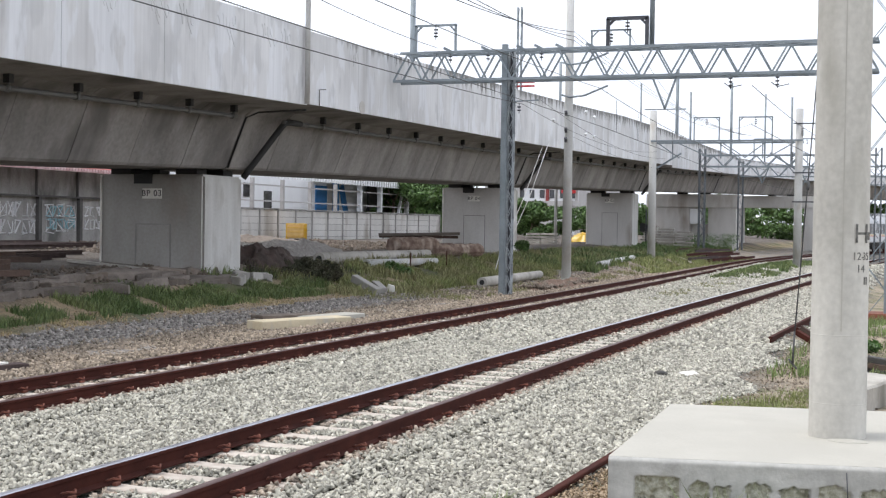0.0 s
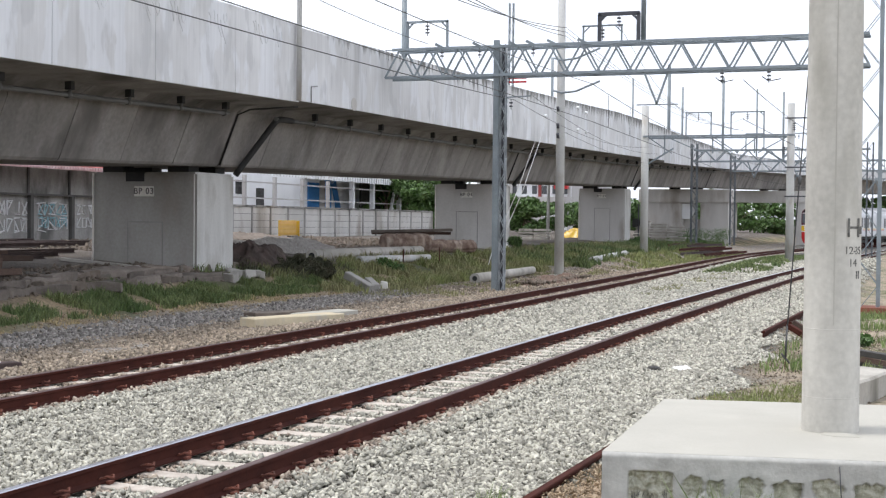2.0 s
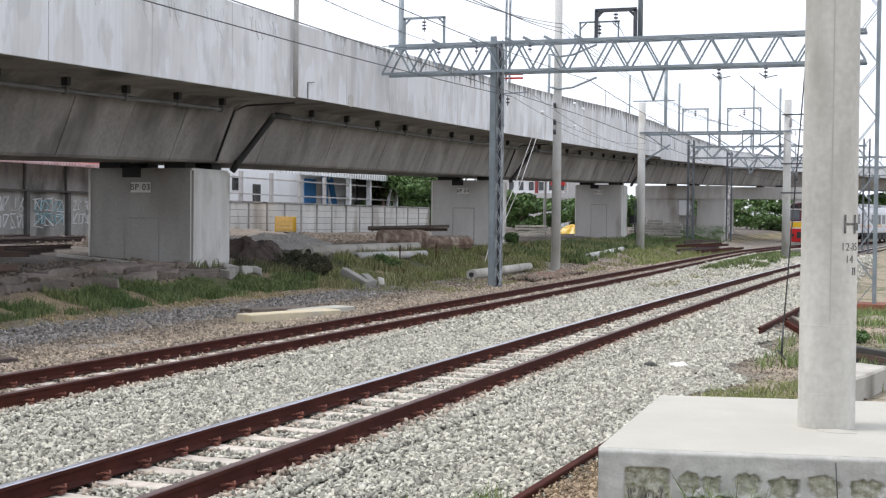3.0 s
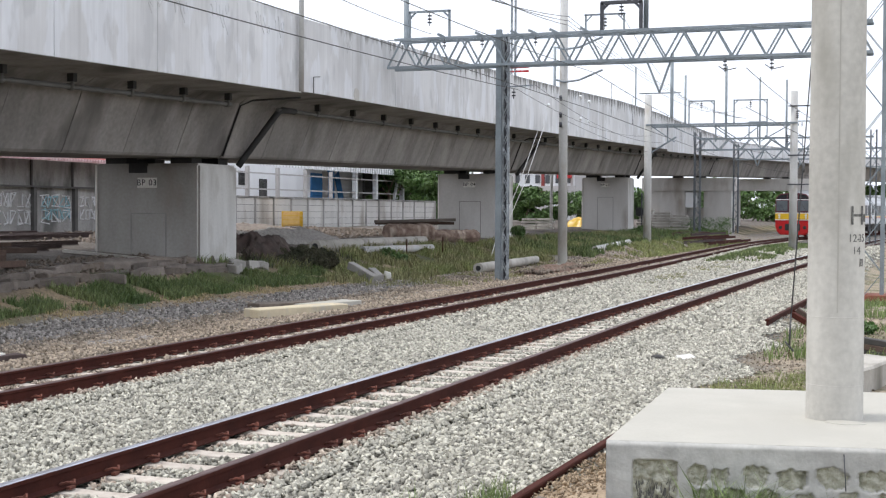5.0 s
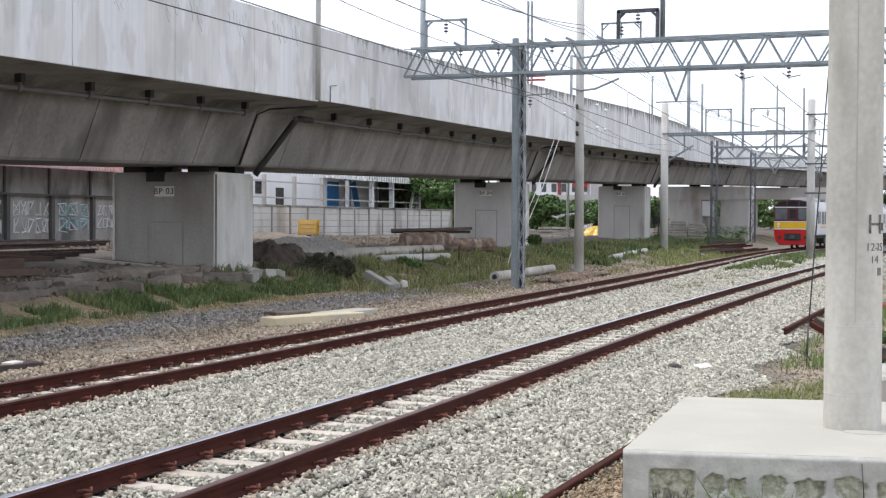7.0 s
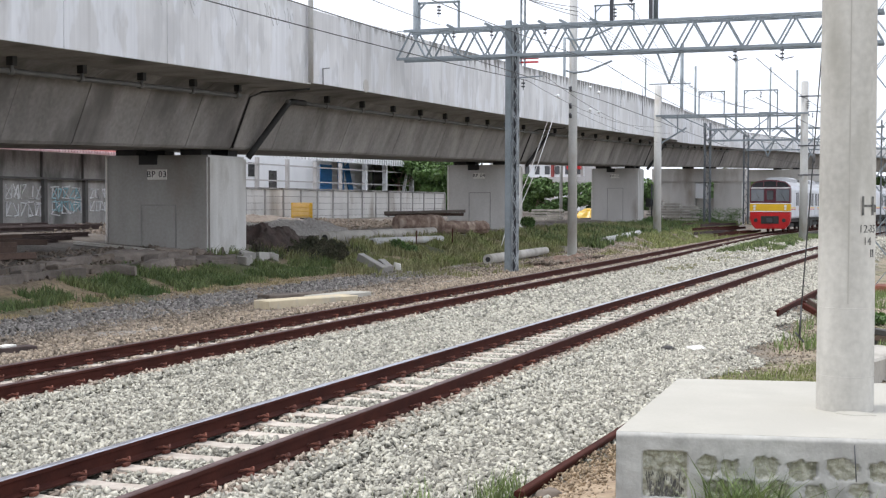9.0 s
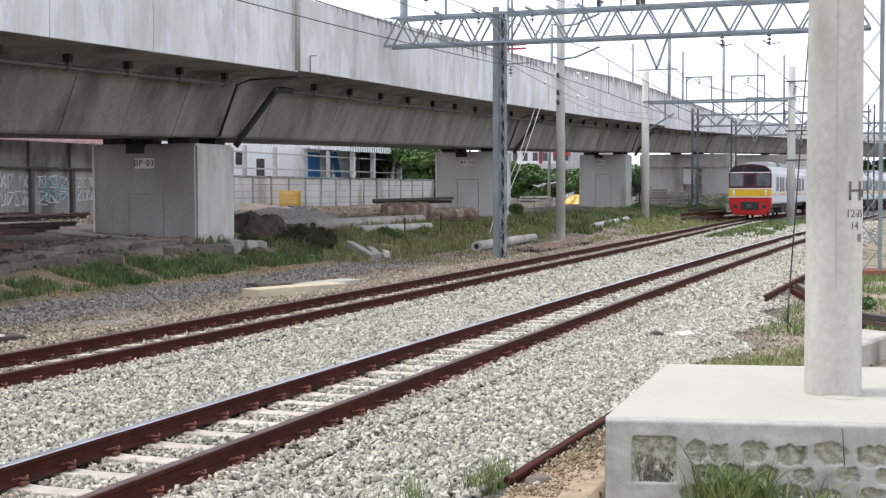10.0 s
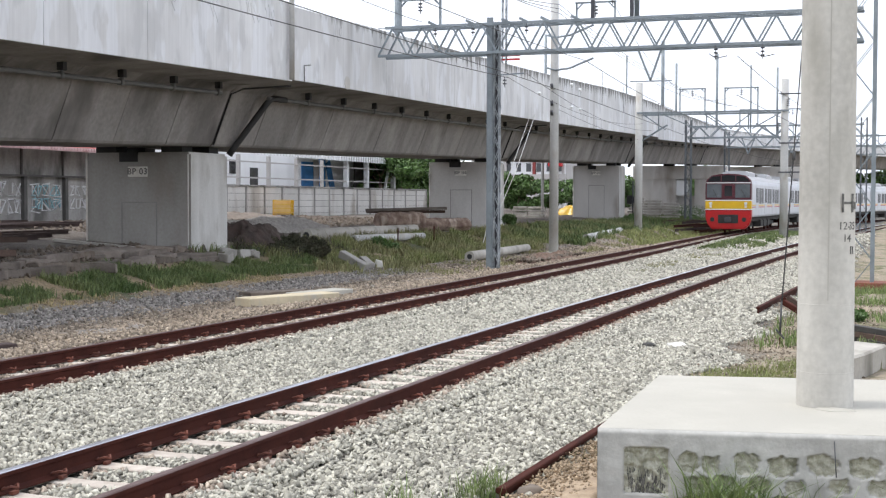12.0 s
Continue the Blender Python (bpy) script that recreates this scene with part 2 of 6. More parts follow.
def ground_material():
    """Gravel, earth and patches of green that follow the strips beside the track."""
    m = bpy.data.materials.new("yard_ground")
    m.use_nodes = True
    n, k = m.node_tree.nodes, m.node_tree.links
    b = n["Principled BSDF"]
    b.inputs["Roughness"].default_value = 0.95
    geo, sep = n.new("ShaderNodeNewGeometry"), n.new("ShaderNodeSeparateXYZ")
    k.new(geo.outputs["Position"], sep.inputs[0])

    def noise_at(scale, detail=5):
        t = n.new("ShaderNodeTexNoise")
        t.inputs["Scale"].default_value, t.inputs["Detail"].default_value = scale, detail
        k.new(geo.outputs["Position"], t.inputs["Vector"])
        return t.outputs["Fac"]

    def math_(op, a, v):
        t = n.new("ShaderNodeMath")
        t.operation = op
        for i, s in enumerate((a, v)):
            if isinstance(s, (int, float)):
                t.inputs[i].default_value = s
            else:
                k.new(s, t.inputs[i])
        return t.outputs[0]

    def span(v, lo, hi):
        t = n.new("ShaderNodeMapRange")
        t.inputs["From Min"].default_value, t.inputs["From Max"].default_value = lo, hi
        k.new(v, t.inputs["Value"])
        return t.outputs["Result"]

    def blend(f, a, c):
        t = n.new("ShaderNodeMix")
        t.data_type = "RGBA"
        if isinstance(f, (int, float)):
            t.inputs["Factor"].default_value = f
        else:
            k.new(f, t.inputs["Factor"])
        for slot, s in (("A", a), ("B", c)):
            if isinstance(s, tuple):
                t.inputs[slot].default_value = (*s, 1)
            else:
                k.new(s, t.inputs[slot])
        return t.outputs["Result"]

    cells = n.new("ShaderNodeTexVoronoi")
    cells.inputs["Scale"].default_value = 19
    k.new(geo.outputs["Position"], cells.inputs["Vector"])
    grey = n.new("ShaderNodeSeparateColor")
    k.new(cells.outputs["Color"], grey.inputs[0])
    stone = blend(grey.outputs[0], (0.09, 0.085, 0.075), (0.24, 0.23, 0.205))
    # dark cell edges paint the shade between the stones
    stone = blend(span(cells.outputs["Distance"], 0.35, 0.75), stone, (0.05, 0.045, 0.04))
    wob = math_("MULTIPLY_ADD", noise_at(0.45), 3.2)
    y = math_("ADD", sep.outputs["Y"], math_("SUBTRACT", wob, 1.6))
    dirt = blend(noise_at(1.6), (0.38, 0.30, 0.205), (0.22, 0.175, 0.13))
    gravel = blend(grey.outputs[1], (0.19, 0.175, 0.16), (0.44, 0.40, 0.36))
    dirt = blend(span(noise_at(0.9), 0.42, 0.56), dirt, gravel)
    earth = blend(noise_at(0.7), (0.29, 0.22, 0.14), (0.45, 0.345, 0.22))
    green = blend(noise_at(2.5), (0.07, 0.10, 0.03), (0.14, 0.14, 0.055))
    earth = blend(span(noise_at(0.35), 0.46, 0.58), earth, green)
    col = blend(span(y, 12.1, 12.8), stone, dirt)
    col = blend(span(y, 16.3, 17.2), col, earth)
    yard = blend(grey.outputs[2], (0.085, 0.072, 0.06), (0.16, 0.135, 0.115))
    yard = blend(span(noise_at(0.3), 0.5, 0.64), yard, (0.20, 0.175, 0.15))
    col = blend(span(y, 18.6, 20.0), col, yard)
    near = blend(noise_at(3.0), (0.42, 0.345, 0.25), (0.27, 0.22, 0.16))
    near = blend(span(noise_at(0.8), 0.44, 0.58), near, (0.12, 0.13, 0.05))
    near = blend(span(noise_at(2.1), 0.48, 0.56), near, (0.33, 0.28, 0.21))
    col = blend(span(y, 3.0, 2.3), col, near)
    col = blend(span(noise_at(9.0, 6), 0.40, 0.72), col, blend(0.55, col, (0.06, 0.05, 0.04)))
    k.new(col, b.inputs["Base Color"])
    bp = n.new("ShaderNodeBump")
    bp.inputs["Strength"].default_value, bp.inputs["Distance"].default_value = 0.8, 0.03
    bp.invert = True
    k.new(cells.outputs["Distance"], bp.inputs["Height"])
    k.new(bp.outputs["Normal"], b.inputs["Normal"])
    return m


M_GROUND = ground_material()


# ---- small tools for building ----
def finish(bm, name, material, smooth=False):
    me = bpy.data.meshes.new(name)
    bm.to_mesh(me)
    bm.free()
    for m in (material if isinstance(material, (list, tuple)) else [material]):
        me.materials.append(m)
    if smooth:
        me.shade_smooth()
    return me


def part(name, bm, material, parent=None, label="", smooth=False):
    ob = new(name, finish(bm, name, material, smooth))
    if parent is not None:
        ob.parent = parent
    return tagged(ob, label)


def thing(name, label, category, at=(0, 0, 0), group="", kind="", rz=0.0):
    e = new(name)
    e.matrix_world = pose(*at, 0, 0, rz)
    return tagged(e, label, category, group, kind)


def box(bm, x0, x1, y0, y1, z0, z1, bevel=0.0, m=None, slot=0):
    vs = [bm.verts.new((x, y, z)) for x in (x0, x1) for y in (y0, y1) for z in (z0, z1)]
    fs = [bm.faces.new([vs[i] for i in q]) for q in ((0, 1, 3, 2), (4, 6, 7, 5), (0, 4, 5, 1), (2, 3, 7, 6), (0, 2, 6, 4), (1, 5, 7, 3))]
    for f in fs:
        f.material_index = slot
    if m is not None:
        bmesh.ops.transform(bm, matrix=m, verts=vs)
    if bevel:
        bmesh.ops.bevel(bm, geom=list({e for f in fs for e in f.edges}), offset=bevel, segments=2, affect="EDGES", clamp_overlap=True)
    return vs


def bar(bm, a, b, w=0.05, h=None, sides=4, w2=None, slot=0, turn=None):
    """A straight bar from a to b: sides=4 a square one, more a round one; w2 the width at b."""
    a, b = Vector(a), Vector(b)
    d = (b - a).normalized()
    up = Vector((0, 0, 1)) if abs(d.z) < 0.95 else Vector((1, 0, 0))
    s = d.cross(up).normalized()
    u = s.cross(d)
    h = h or w
    t0 = math.pi / sides if turn is None else turn
    g = math.cos(math.pi / 4) if sides == 4 else 1.0
    rings = []
    for p, k in ((a, 1.0), (b, (w2 / w) if w2 else 1.0)):
        rings.append([bm.verts.new(p + (s * math.cos(t0 + 2 * math.pi * i / sides) * w / 2 + u * math.sin(t0 + 2 * math.pi * i / sides) * h / 2) * (k / g)) for i in range(sides)])
    for i in range(sides):
        j = (i + 1) % sides
        f = bm.faces.new((rings[0][i], rings[0][j], rings[1][j], rings[1][i]))
        f.material_index = slot
        f.smooth = sides > 5
    for r in (rings[0][::-1], rings[1]):
        bm.faces.new(r).material_index = slot
    return rings


def tube(bm, points, w, sides=6):
    """A round bar bent through the points, as one skin."""
    P = [Vector(p) for p in points]
    rings = []
    for i, p in enumerate(P):
        d = (P[min(i + 1, len(P) - 1)] - P[max(i - 1, 0)]).normalized()
        ref = Vector((0, 0, 1)) if abs(d.z) < 0.9 else Vector((1, 0, 0))
        s = d.cross(ref).normalized()
        u = s.cross(d)
        if rings:
            # keep the ring's turn near that of the ring before
            s = (last - d * last.dot(d)).normalized()
            u = s.cross(d)
        last = s
        rings.append([bm.verts.new(p + (s * math.cos(2 * math.pi * k / sides) + u * math.sin(2 * math.pi * k / sides)) * w / 2) for k in range(sides)])
    for a, b in zip(rings, rings[1:]):
        for k in range(sides):
            bm.faces.new((a[k], a[(k + 1) % sides], b[(k + 1) % sides], b[k])).smooth = sides > 5
    bm.faces.new(rings[0][::-1])
    bm.faces.new(rings[-1])


def prism(bm, ring, sweep, closed=True, slot=0):
    """Sweeps a list of (y, z) along frames (origin, side, up) and caps it."""
    rows = [[bm.verts.new(o + s * y + u * z) for y, z in ring] for o, s, u in sweep]
    for a, b in zip(rows, rows[1:]):
        for i in range(len(ring) if closed else len(ring) - 1):
            j = (i + 1) % len(ring)
            bm.faces.new((a[i], b[i], b[j], a[j])).material_index = slot
    if closed:
        bm.faces.new(rows[0]).material_index = slot
        bm.faces.new(rows[-1][::-1]).material_index = slot
    return rows


def spline(xs, ys):
    """A natural cubic curve through a few plan points."""
    xs, ys = np.array(xs, float), np.array(ys, float)
    n, h = len(xs), np.diff(np.array(xs, float))
    A, r = np.eye(n), np.zeros(n)
    for i in range(1, n - 1):
        A[i, i - 1:i + 2] = h[i - 1], 2 * (h[i - 1] + h[i]), h[i]
        r[i] = 6 * ((ys[i + 1] - ys[i]) / h[i] - (ys[i] - ys[i - 1]) / h[i - 1])
    mm = np.linalg.solve(A, r)

    def at(x):
        i = int(np.clip(np.searchsorted(xs, x) - 1, 0, n - 2))
        d0, d1 = xs[i + 1] - x, x - xs[i]
        return float((mm[i] * d0 ** 3 + mm[i + 1] * d1 ** 3) / (6 * h[i]) + (ys[i] / h[i] - mm[i] * h[i] / 6) * d0 + (ys[i + 1] / h[i] - mm[i + 1] * h[i] / 6) * d1)
    return at


# ---- plan: x runs along the tracks, y across them, z = 0 at the rail tops ----
near_y = spline((-20, 0, 30, 60, 90, 120, 160, 200), (5.53, 5.65, 5.40, 4.64, 3.38, 1.65, -1.6, -6.0))
far_y = spline((-20, 0, 20, 40, 60, 75, 85, 95, 105, 113, 125, 140, 160, 190, 230), (10.4, 10.09, 9.92, 9.95, 10.19, 10.45, 10.58, 10.56, 10.22, 9.63, 8.2, 5.8, 1.6, -6.6, -20.0))
# the viaduct and the yard under it are enlarged about the camera's eye to fit its view
VIEW_SCALE = 1.15
deck_plan = spline((-40, 0, 30.5, 58.5, 86, 113, 140, 170, 200, 240), (16.5, 17.6, 18.4, 19.2, 18.9, 18.2, 15.5, 10.0, 2.0, -12.0))
PIERS = tuple(VIEW_SCALE * v for v in (2.5, 30.5, 58.8, 85.5, 113.2, 140.5, 168))


def deck_y(x):
    """The viaduct's middle line."""
    return VIEW_SCALE * deck_plan(x / VIEW_SCALE)


def SOFFIT(x):
    """The height of the girder's underside: it climbs by 2.7 in 100 and levels out."""
    u = x / VIEW_SCALE
    return -0.296 + VIEW_SCALE * (3.35 + 0.027 * (u - 30.5) - 0.00009 * max(0.0, u - 95) ** 2) - sink(x)


def sink(x):
    """The climb eases past the first pier."""
    return min(0.5, 0.0075 * max(0.0, x - 36))


def parapet_top(x):
    """The parapet's top above the soffit, fitted to the camera's view: it grows along the middle spans and drops
    towards the far curve.
    """
    return 3.83 + float(np.interp(x, (36, 55, 70, 82, 95, 110, 130, 200), (0.15, 0.36, 0.52, 0.66, 0.52, 0.05, -0.55, -0.65)))


def wing_rise(x):
    """How far the deck's wing lies above the plain girder outline, before scaling."""
    return 0.085 if x < 35 else 0.13 if x < 112 else 0.0


GROUND_Y = (-300, -6, 2.4, 3.1, 3.7, 11.9, 12.6, 14.2, 15.6, 17.5, 19.5, 23, 36, 40, 900)
GROUND_Z = (-0.15, -0.12, -0.09, -0.14, -0.20, -0.20, -0.26, -0.26, -0.24, -0.06, 0.52, 0.80, 0.97, 1.0, 1.0)


def smooth(v):
    v = min(1.0, max(0.0, v))
    return v * v * (3 - 2 * v)


def ground_z(x, y):
    z = float(np.interp(y, GROUND_Y, GROUND_Z))
    z += 0.30 * math.exp(-((x - 75) / 12) ** 2 - ((y - 7.3) / 1.2) ** 2)
    z += 0.55 * smooth((x - 58) / 14) * smooth((y - 12.7) / 1.8) * (1 - smooth((y - 16.5) / 4)) * (1 - smooth((x - 112) / 20))
    z -= 0.50 * smooth((x - 31) / 8) * (1 - smooth((y - 1.6) / 1.5)) * (1 - smooth((x - 70) / 30))
    if y < 3.2 or y > 12.6:
        z += 0.05 * noise.noise((x * 0.6, y * 0.6, 0)) + 0.03 * noise.noise((x * 2, y * 2, 3))
    else:
        z += 0.012 * noise.noise((x * 1.5, y * 1.5, 0))
    return z


def frames_along(curve, xs, z=lambda x: 0.0):
    out = []
    for x in xs:
        d = Vector((1, (curve(x + 0.1) - curve(x - 0.1)) / 0.2, 0)).normalized()
        out.append((Vector((x, curve(x), z(x))), Vector((-d.y, d.x, 0)), Vector((0, 0, 1))))
    return out


def build_ground():
    xs = np.concatenate([[-3000, -600, -150, -60, -20], np.arange(-5, 60, 0.5), np.arange(60, 140, 2.0), [150, 170, 200, 260, 400, 800, 3000]])
    ys = np.concatenate([[-3000, -500, -100, -40, -15, -6], np.arange(-4, 24, 0.4), [25, 27, 30, 34, 40, 55, 80, 150, 400, 1000, 3000]])
    verts = [(x, y, ground_z(x, y)) for x in xs for y in ys]
    ny = len(ys)
    faces = [(i * ny + j, (i + 1) * ny + j, (i + 1) * ny + j + 1, i * ny + j + 1) for i in range(len(xs) - 1) for j in range(ny - 1)]
    me = bpy.data.meshes.new("ground")
    me.from_pydata(verts, [], faces)
    me.materials.append(M_GROUND)
    me.shade_smooth()
    tagged(new("ground", me), "railway yard ground of ballast, gravel, earth and green patches", "ground", kind="structure")


build_ground()

# ---- tracks ----
GAUGE = 1.067 + 0.07
RAIL = ((-0.07, -0.16), (0.07, -0.16), (0.07, -0.148), (0.012, -0.128), (0.010, -0.046), (0.035, -0.036), (0.036, -0.008), (0.028, 0.0),
        (-0.028, 0.0), (-0.036, -0.008), (-0.035, -0.036), (-0.010, -0.046), (-0.012, -0.128), (-0.07, -0.148))


def sleeper_mesh():
    bm = bmesh.new()
    ring = ((-0.13, -0.40), (0.13, -0.40), (0.10, -0.165), (0.09, -0.158), (-0.09, -0.158), (-0.10, -0.165))
    sw = [(Vector((0, y, dz)), Vector((1, 0, 0)), Vector((0, 0, 1))) for y, dz in ((-1.0, -0.012), (-0.75, -0.004), (-0.3, -0.02), (0.3, -0.02), (0.75, -0.004), (1.0, -0.012))]
    prism(bm, ring, sw)
    bmesh.ops.recalc_face_normals(bm, faces=bm.faces)
    return finish(bm, "sleeper", M_SLEEPER)


def clip_mesh():
    bm = bmesh.new()
    tube(bm, [(-0.06, 0.05, -0.13), (-0.05, 0.10, -0.10), (0.0, 0.13, -0.115), (0.05, 0.10, -0.10), (0.05, 0.03, -0.125), (0.0, 0.02, -0.12)], 0.020, 5)
    box(bm, -0.04, 0.04, 0.080, 0.115, -0.165, -0.14)
    return finish(bm, "rail_clip", M_CLIP)


SLEEPER, CLIP = sleeper_mesh(), clip_mesh()


def build_track(name, curve, phase, label, worn):
    track = thing(name, label, "railway track", kind="structure")
    xs = np.concatenate([np.arange(-15, 60, 1.5), np.arange(60, 200, 3.0)])
    sweep = frames_along(curve, xs)
    for side in (-1, 1):
        bm = bmesh.new()
        prism(bm, [(y + side * GAUGE / 2, z) for y, z in RAIL], sweep)
        bmesh.ops.recalc_face_normals(bm, faces=bm.faces)
        for f in bm.faces:
            f.material_index = 1 if f.normal.z > 0.4 and f.calc_center_median().z > -0.006 else 0
        part("rail", bm, (M_RUST, worn[side > 0]), track, "rusty brown steel rail with a worn top")
    for k in range(-18, 190):
        x = phase + 0.6 * k
        dy = (curve(x + 0.1) - curve(x - 0.1)) / 0.2
        m = pose(x, curve(x), 0, 0, 0, math.degrees(math.atan(dy)) + random.uniform(-0.6, 0.6))
        s = new("sleeper", SLEEPER)
        s.parent, s.matrix_local = track, m @ pose(0, random.uniform(-0.02, 0.02), random.uniform(-0.006, 0.004))
        if 5 < x < 34:
            for side in (-1, 1):
                for out in (0, 180):
                    c = new("rail_clip", CLIP)
                    c.parent, c.matrix_local = track, m @ pose(random.uniform(-0.01, 0.01), side * GAUGE / 2, 0, 0, 0, out + random.uniform(-6, 6))


# ---- viaduct ----
def span_ring(rise=0.0):
    """Half outline of the box girder, from the soffit's middle outwards: across and up."""
    half = ((1.72, 0.0), (1.78, 0.06), (2.30, 1.36), (2.55, 1.46 + rise * 0.6), (3.86, 1.50 + rise), (3.90, 1.56 + rise), (3.90, 1.72))
    return [(-y * VIEW_SCALE, z * VIEW_SCALE) for y, z in half] + [(y * VIEW_SCALE, z * VIEW_SCALE) for y, z in half[::-1]]


def build_viaduct():
    via = thing("viaduct", "grey concrete box girder viaduct with a streaked solid parapet", "viaduct", kind="structure")
    # the spans meet a little before the middle of each pier
    ends = (-30,) + tuple(p - 0.5 for p in PIERS) + (230,)
    for a, b in zip(ends, ends[1:]):
        rise = wing_rise((a + b) / 2)
        # precast segments, told apart by the open joints between them
        cuts = np.linspace(a + 0.03, b - 0.03, max(2, round((b - a) / 2.71)) + 1)
        for k, (p, q) in enumerate(zip(cuts, cuts[1:])):
            wide = 0.03 if k % 2 else 0.006
            bm = bmesh.new()
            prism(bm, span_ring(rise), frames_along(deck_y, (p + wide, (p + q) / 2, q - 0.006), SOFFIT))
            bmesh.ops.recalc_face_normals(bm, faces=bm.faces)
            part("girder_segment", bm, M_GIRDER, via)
        # parapet of panels on both edges
        L = 3.97
        n = max(1, round((b - a) / L))
        for side in (-1, 1):
            for i in range(n):
                p, q = a + (b - a) * i / n + 0.012, a + (b - a) * (i + 1) / n - 0.012
                if side > 0 and (q < 12 or p > 138):
                    continue
                bm = bmesh.new()
                off = VIEW_SCALE * (3.92 + (0.05 if b <= 36 else 0) + random.uniform(0, 0.006))
                rows = []
                for x in (p, (p + q) / 2, q):
                    o, sd, u = frames_along(deck_y, [x], SOFFIT)[0]
                    low, top = VIEW_SCALE * (1.50 + rise), 4.05 if b <= 36 else parapet_top(x)
                    # the panel hooks over the wing's edge; its top edge is chipped and rounded
                    ring = ((off, low), (off, top - 0.03), (off - 0.03, top), (off - 0.17, top), (off - 0.195, top - 0.03), (off - 0.195, 1.995), (off - 0.018, 1.99), (off - 0.018, low))
                    rows.append([bm.verts.new(o + sd * side * y + u * z) for y, z in ring])
                for f, g in zip(rows, rows[1:]):
                    for k in range(8):
                        bm.faces.new((f[k], g[k], g[(k + 1) % 8], f[(k + 1) % 8]))
                bm.faces.new(rows[0])
                bm.faces.new(rows[-1][::-1])
                bmesh.ops.recalc_face_normals(bm, faces=bm.faces)
                part("parapet_panel", bm, M_PARAPET, via)
    return via


def build_pier(x, width=3.0, length=2.0, yc=None, cap=0.0, sign=True, door=True, opening=None):
    yc = deck_y(x) if yc is None else yc
    top, g = SOFFIT(x) - 0.195, ground_z(x, yc) - 0.6
    pier = thing("viaduct_pier", "grey concrete viaduct pier with a small code plate", "pier", (x, yc, g), "viaduct piers")
    pier.scale = (VIEW_SCALE, VIEW_SCALE, VIEW_SCALE)
    h = (top - g) / VIEW_SCALE
    # a plain shaft, or a portal of two legs under one cap beam
    legs = ((-width / 2, -width / 2 + opening[0]), (width / 2 - opening[1], width / 2)) if opening else ((-width / 2, width / 2),)
    for a, b in legs:
        bm = bmesh.new()
        box(bm, -length / 2, length / 2, a, b, 0, h - cap, 0.06)
        bmesh.ops.recalc_face_normals(bm, faces=bm.faces)
        bm.normal_update()
        # sides take a lighter copy, ends a darker one: painted light and shade
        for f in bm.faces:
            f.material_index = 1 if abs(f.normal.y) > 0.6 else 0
        part("pier_shaft", bm, (M_GRIMY if sign == "BP 03" else M_PIER, M_LITSIDE), pier)
    if cap:
        bm = bmesh.new()
        box(bm, -length / 2 - 0.1, length / 2 + 0.1, -width / 2 - 0.15, width / 2 + 0.15, h - cap, h, 0.04)
        part("cap_beam", bm, M_PIER, pier, "concrete cap beam")
    for sx in (-0.5, 0.5):
        for sy in (-1, 1):
            bm = bmesh.new()
            box(bm, sx * length - 0.32 * (1 if sx > 0 else -1) - 0.25, sx * length - 0.32 * (1 if sx > 0 else -1) + 0.25, sy * 0.95 - 0.3, sy * 0.95 + 0.3, h, h + 0.17)
            part("bearing", bm, M_BLACK, pier, "black bearing block under the girder")
    if door:
        bm = bmesh.new()
        w, y0 = 0.98, -0.05
        top_z = h - 1.28
        for a, b, c, d in ((y0 - w / 2 - 0.03, y0 - w / 2, 0.2, top_z), (y0 + w / 2, y0 + w / 2 + 0.03, 0.2, top_z), (y0 - w / 2 - 0.03, y0 + w / 2 + 0.03, top_z, top_z + 0.03)):
            box(bm, -length / 2 - 0.012, -length / 2 + 0.02, a, b, c, d)
        part("hatch_edge", bm, M_HATCH, pier, "edge of a closed access hatch")
    if not cap:
        bm = bmesh.new()
        tube(bm, [(-length / 2 - 0.03, width / 2 - 0.03, 0.3), (-length / 2 - 0.03, width / 2 - 0.03, h - 0.02)], 0.05, 8)
        part("conduit", bm, M_SIGN, pier, "pale conduit down the corner")
    if opening and width < 8:
        bm = bmesh.new()
        box(bm, -0.3, 0.3, -width / 2 + opening[0], width / 2 - opening[1], 0, (2.55 - g) / VIEW_SCALE)
        part("infill_wall", bm, M_PIER, pier)
        # white box added for the bright patch in the opening, placed to fit the view
        bm = bmesh.new()
        box(bm, -1.16, 0.1, -0.78, 0.13, (2.55 - g) / VIEW_SCALE, (4.0 - g) / VIEW_SCALE, 0.02)
        cover = part("white_patch_box", bm, M_WHITE, pier, "white box added for a bright patch in the opening")
        bm = bmesh.new()
        box(bm, -1.26, 0.1, -0.86, 0.18, (4.0 - g) / VIEW_SCALE, (4.08 - g) / VIEW_SCALE, 0.01)
        part("lid", bm, M_PLASTER, cover)
    if sign:
        # black box on the face paints the shade of a notch
        block_ = bmesh.new()
        box(block_, -length / 2 - 0.01, -length / 2 + 0.02, -0.02, 0.52, h - 0.24, h + 0.0)
        part("notch_shade", block_, M_BLACK, pier, "black box painting the shade in a notch")
        bm = bmesh.new()
        box(bm, -length / 2 - 0.03, -length / 2 + 0.01, -0.02 - 0.28, -0.02 + 0.28, h - 0.62, h - 0.36, 0.008)
        plate = part("code_plate", bm, M_SIGN, pier, "pale plate with a painted code")
        txt = bpy.data.curves.new("code", "FONT")
        txt.body, txt.size, txt.extrude, txt.align_x, txt.align_y = sign, 0.22, 0.004, "CENTER", "CENTER"
        txt.space_character = 1.15
        t = new("code_text", txt)
        t.data.materials.append(M_INK)
        t.parent = plate
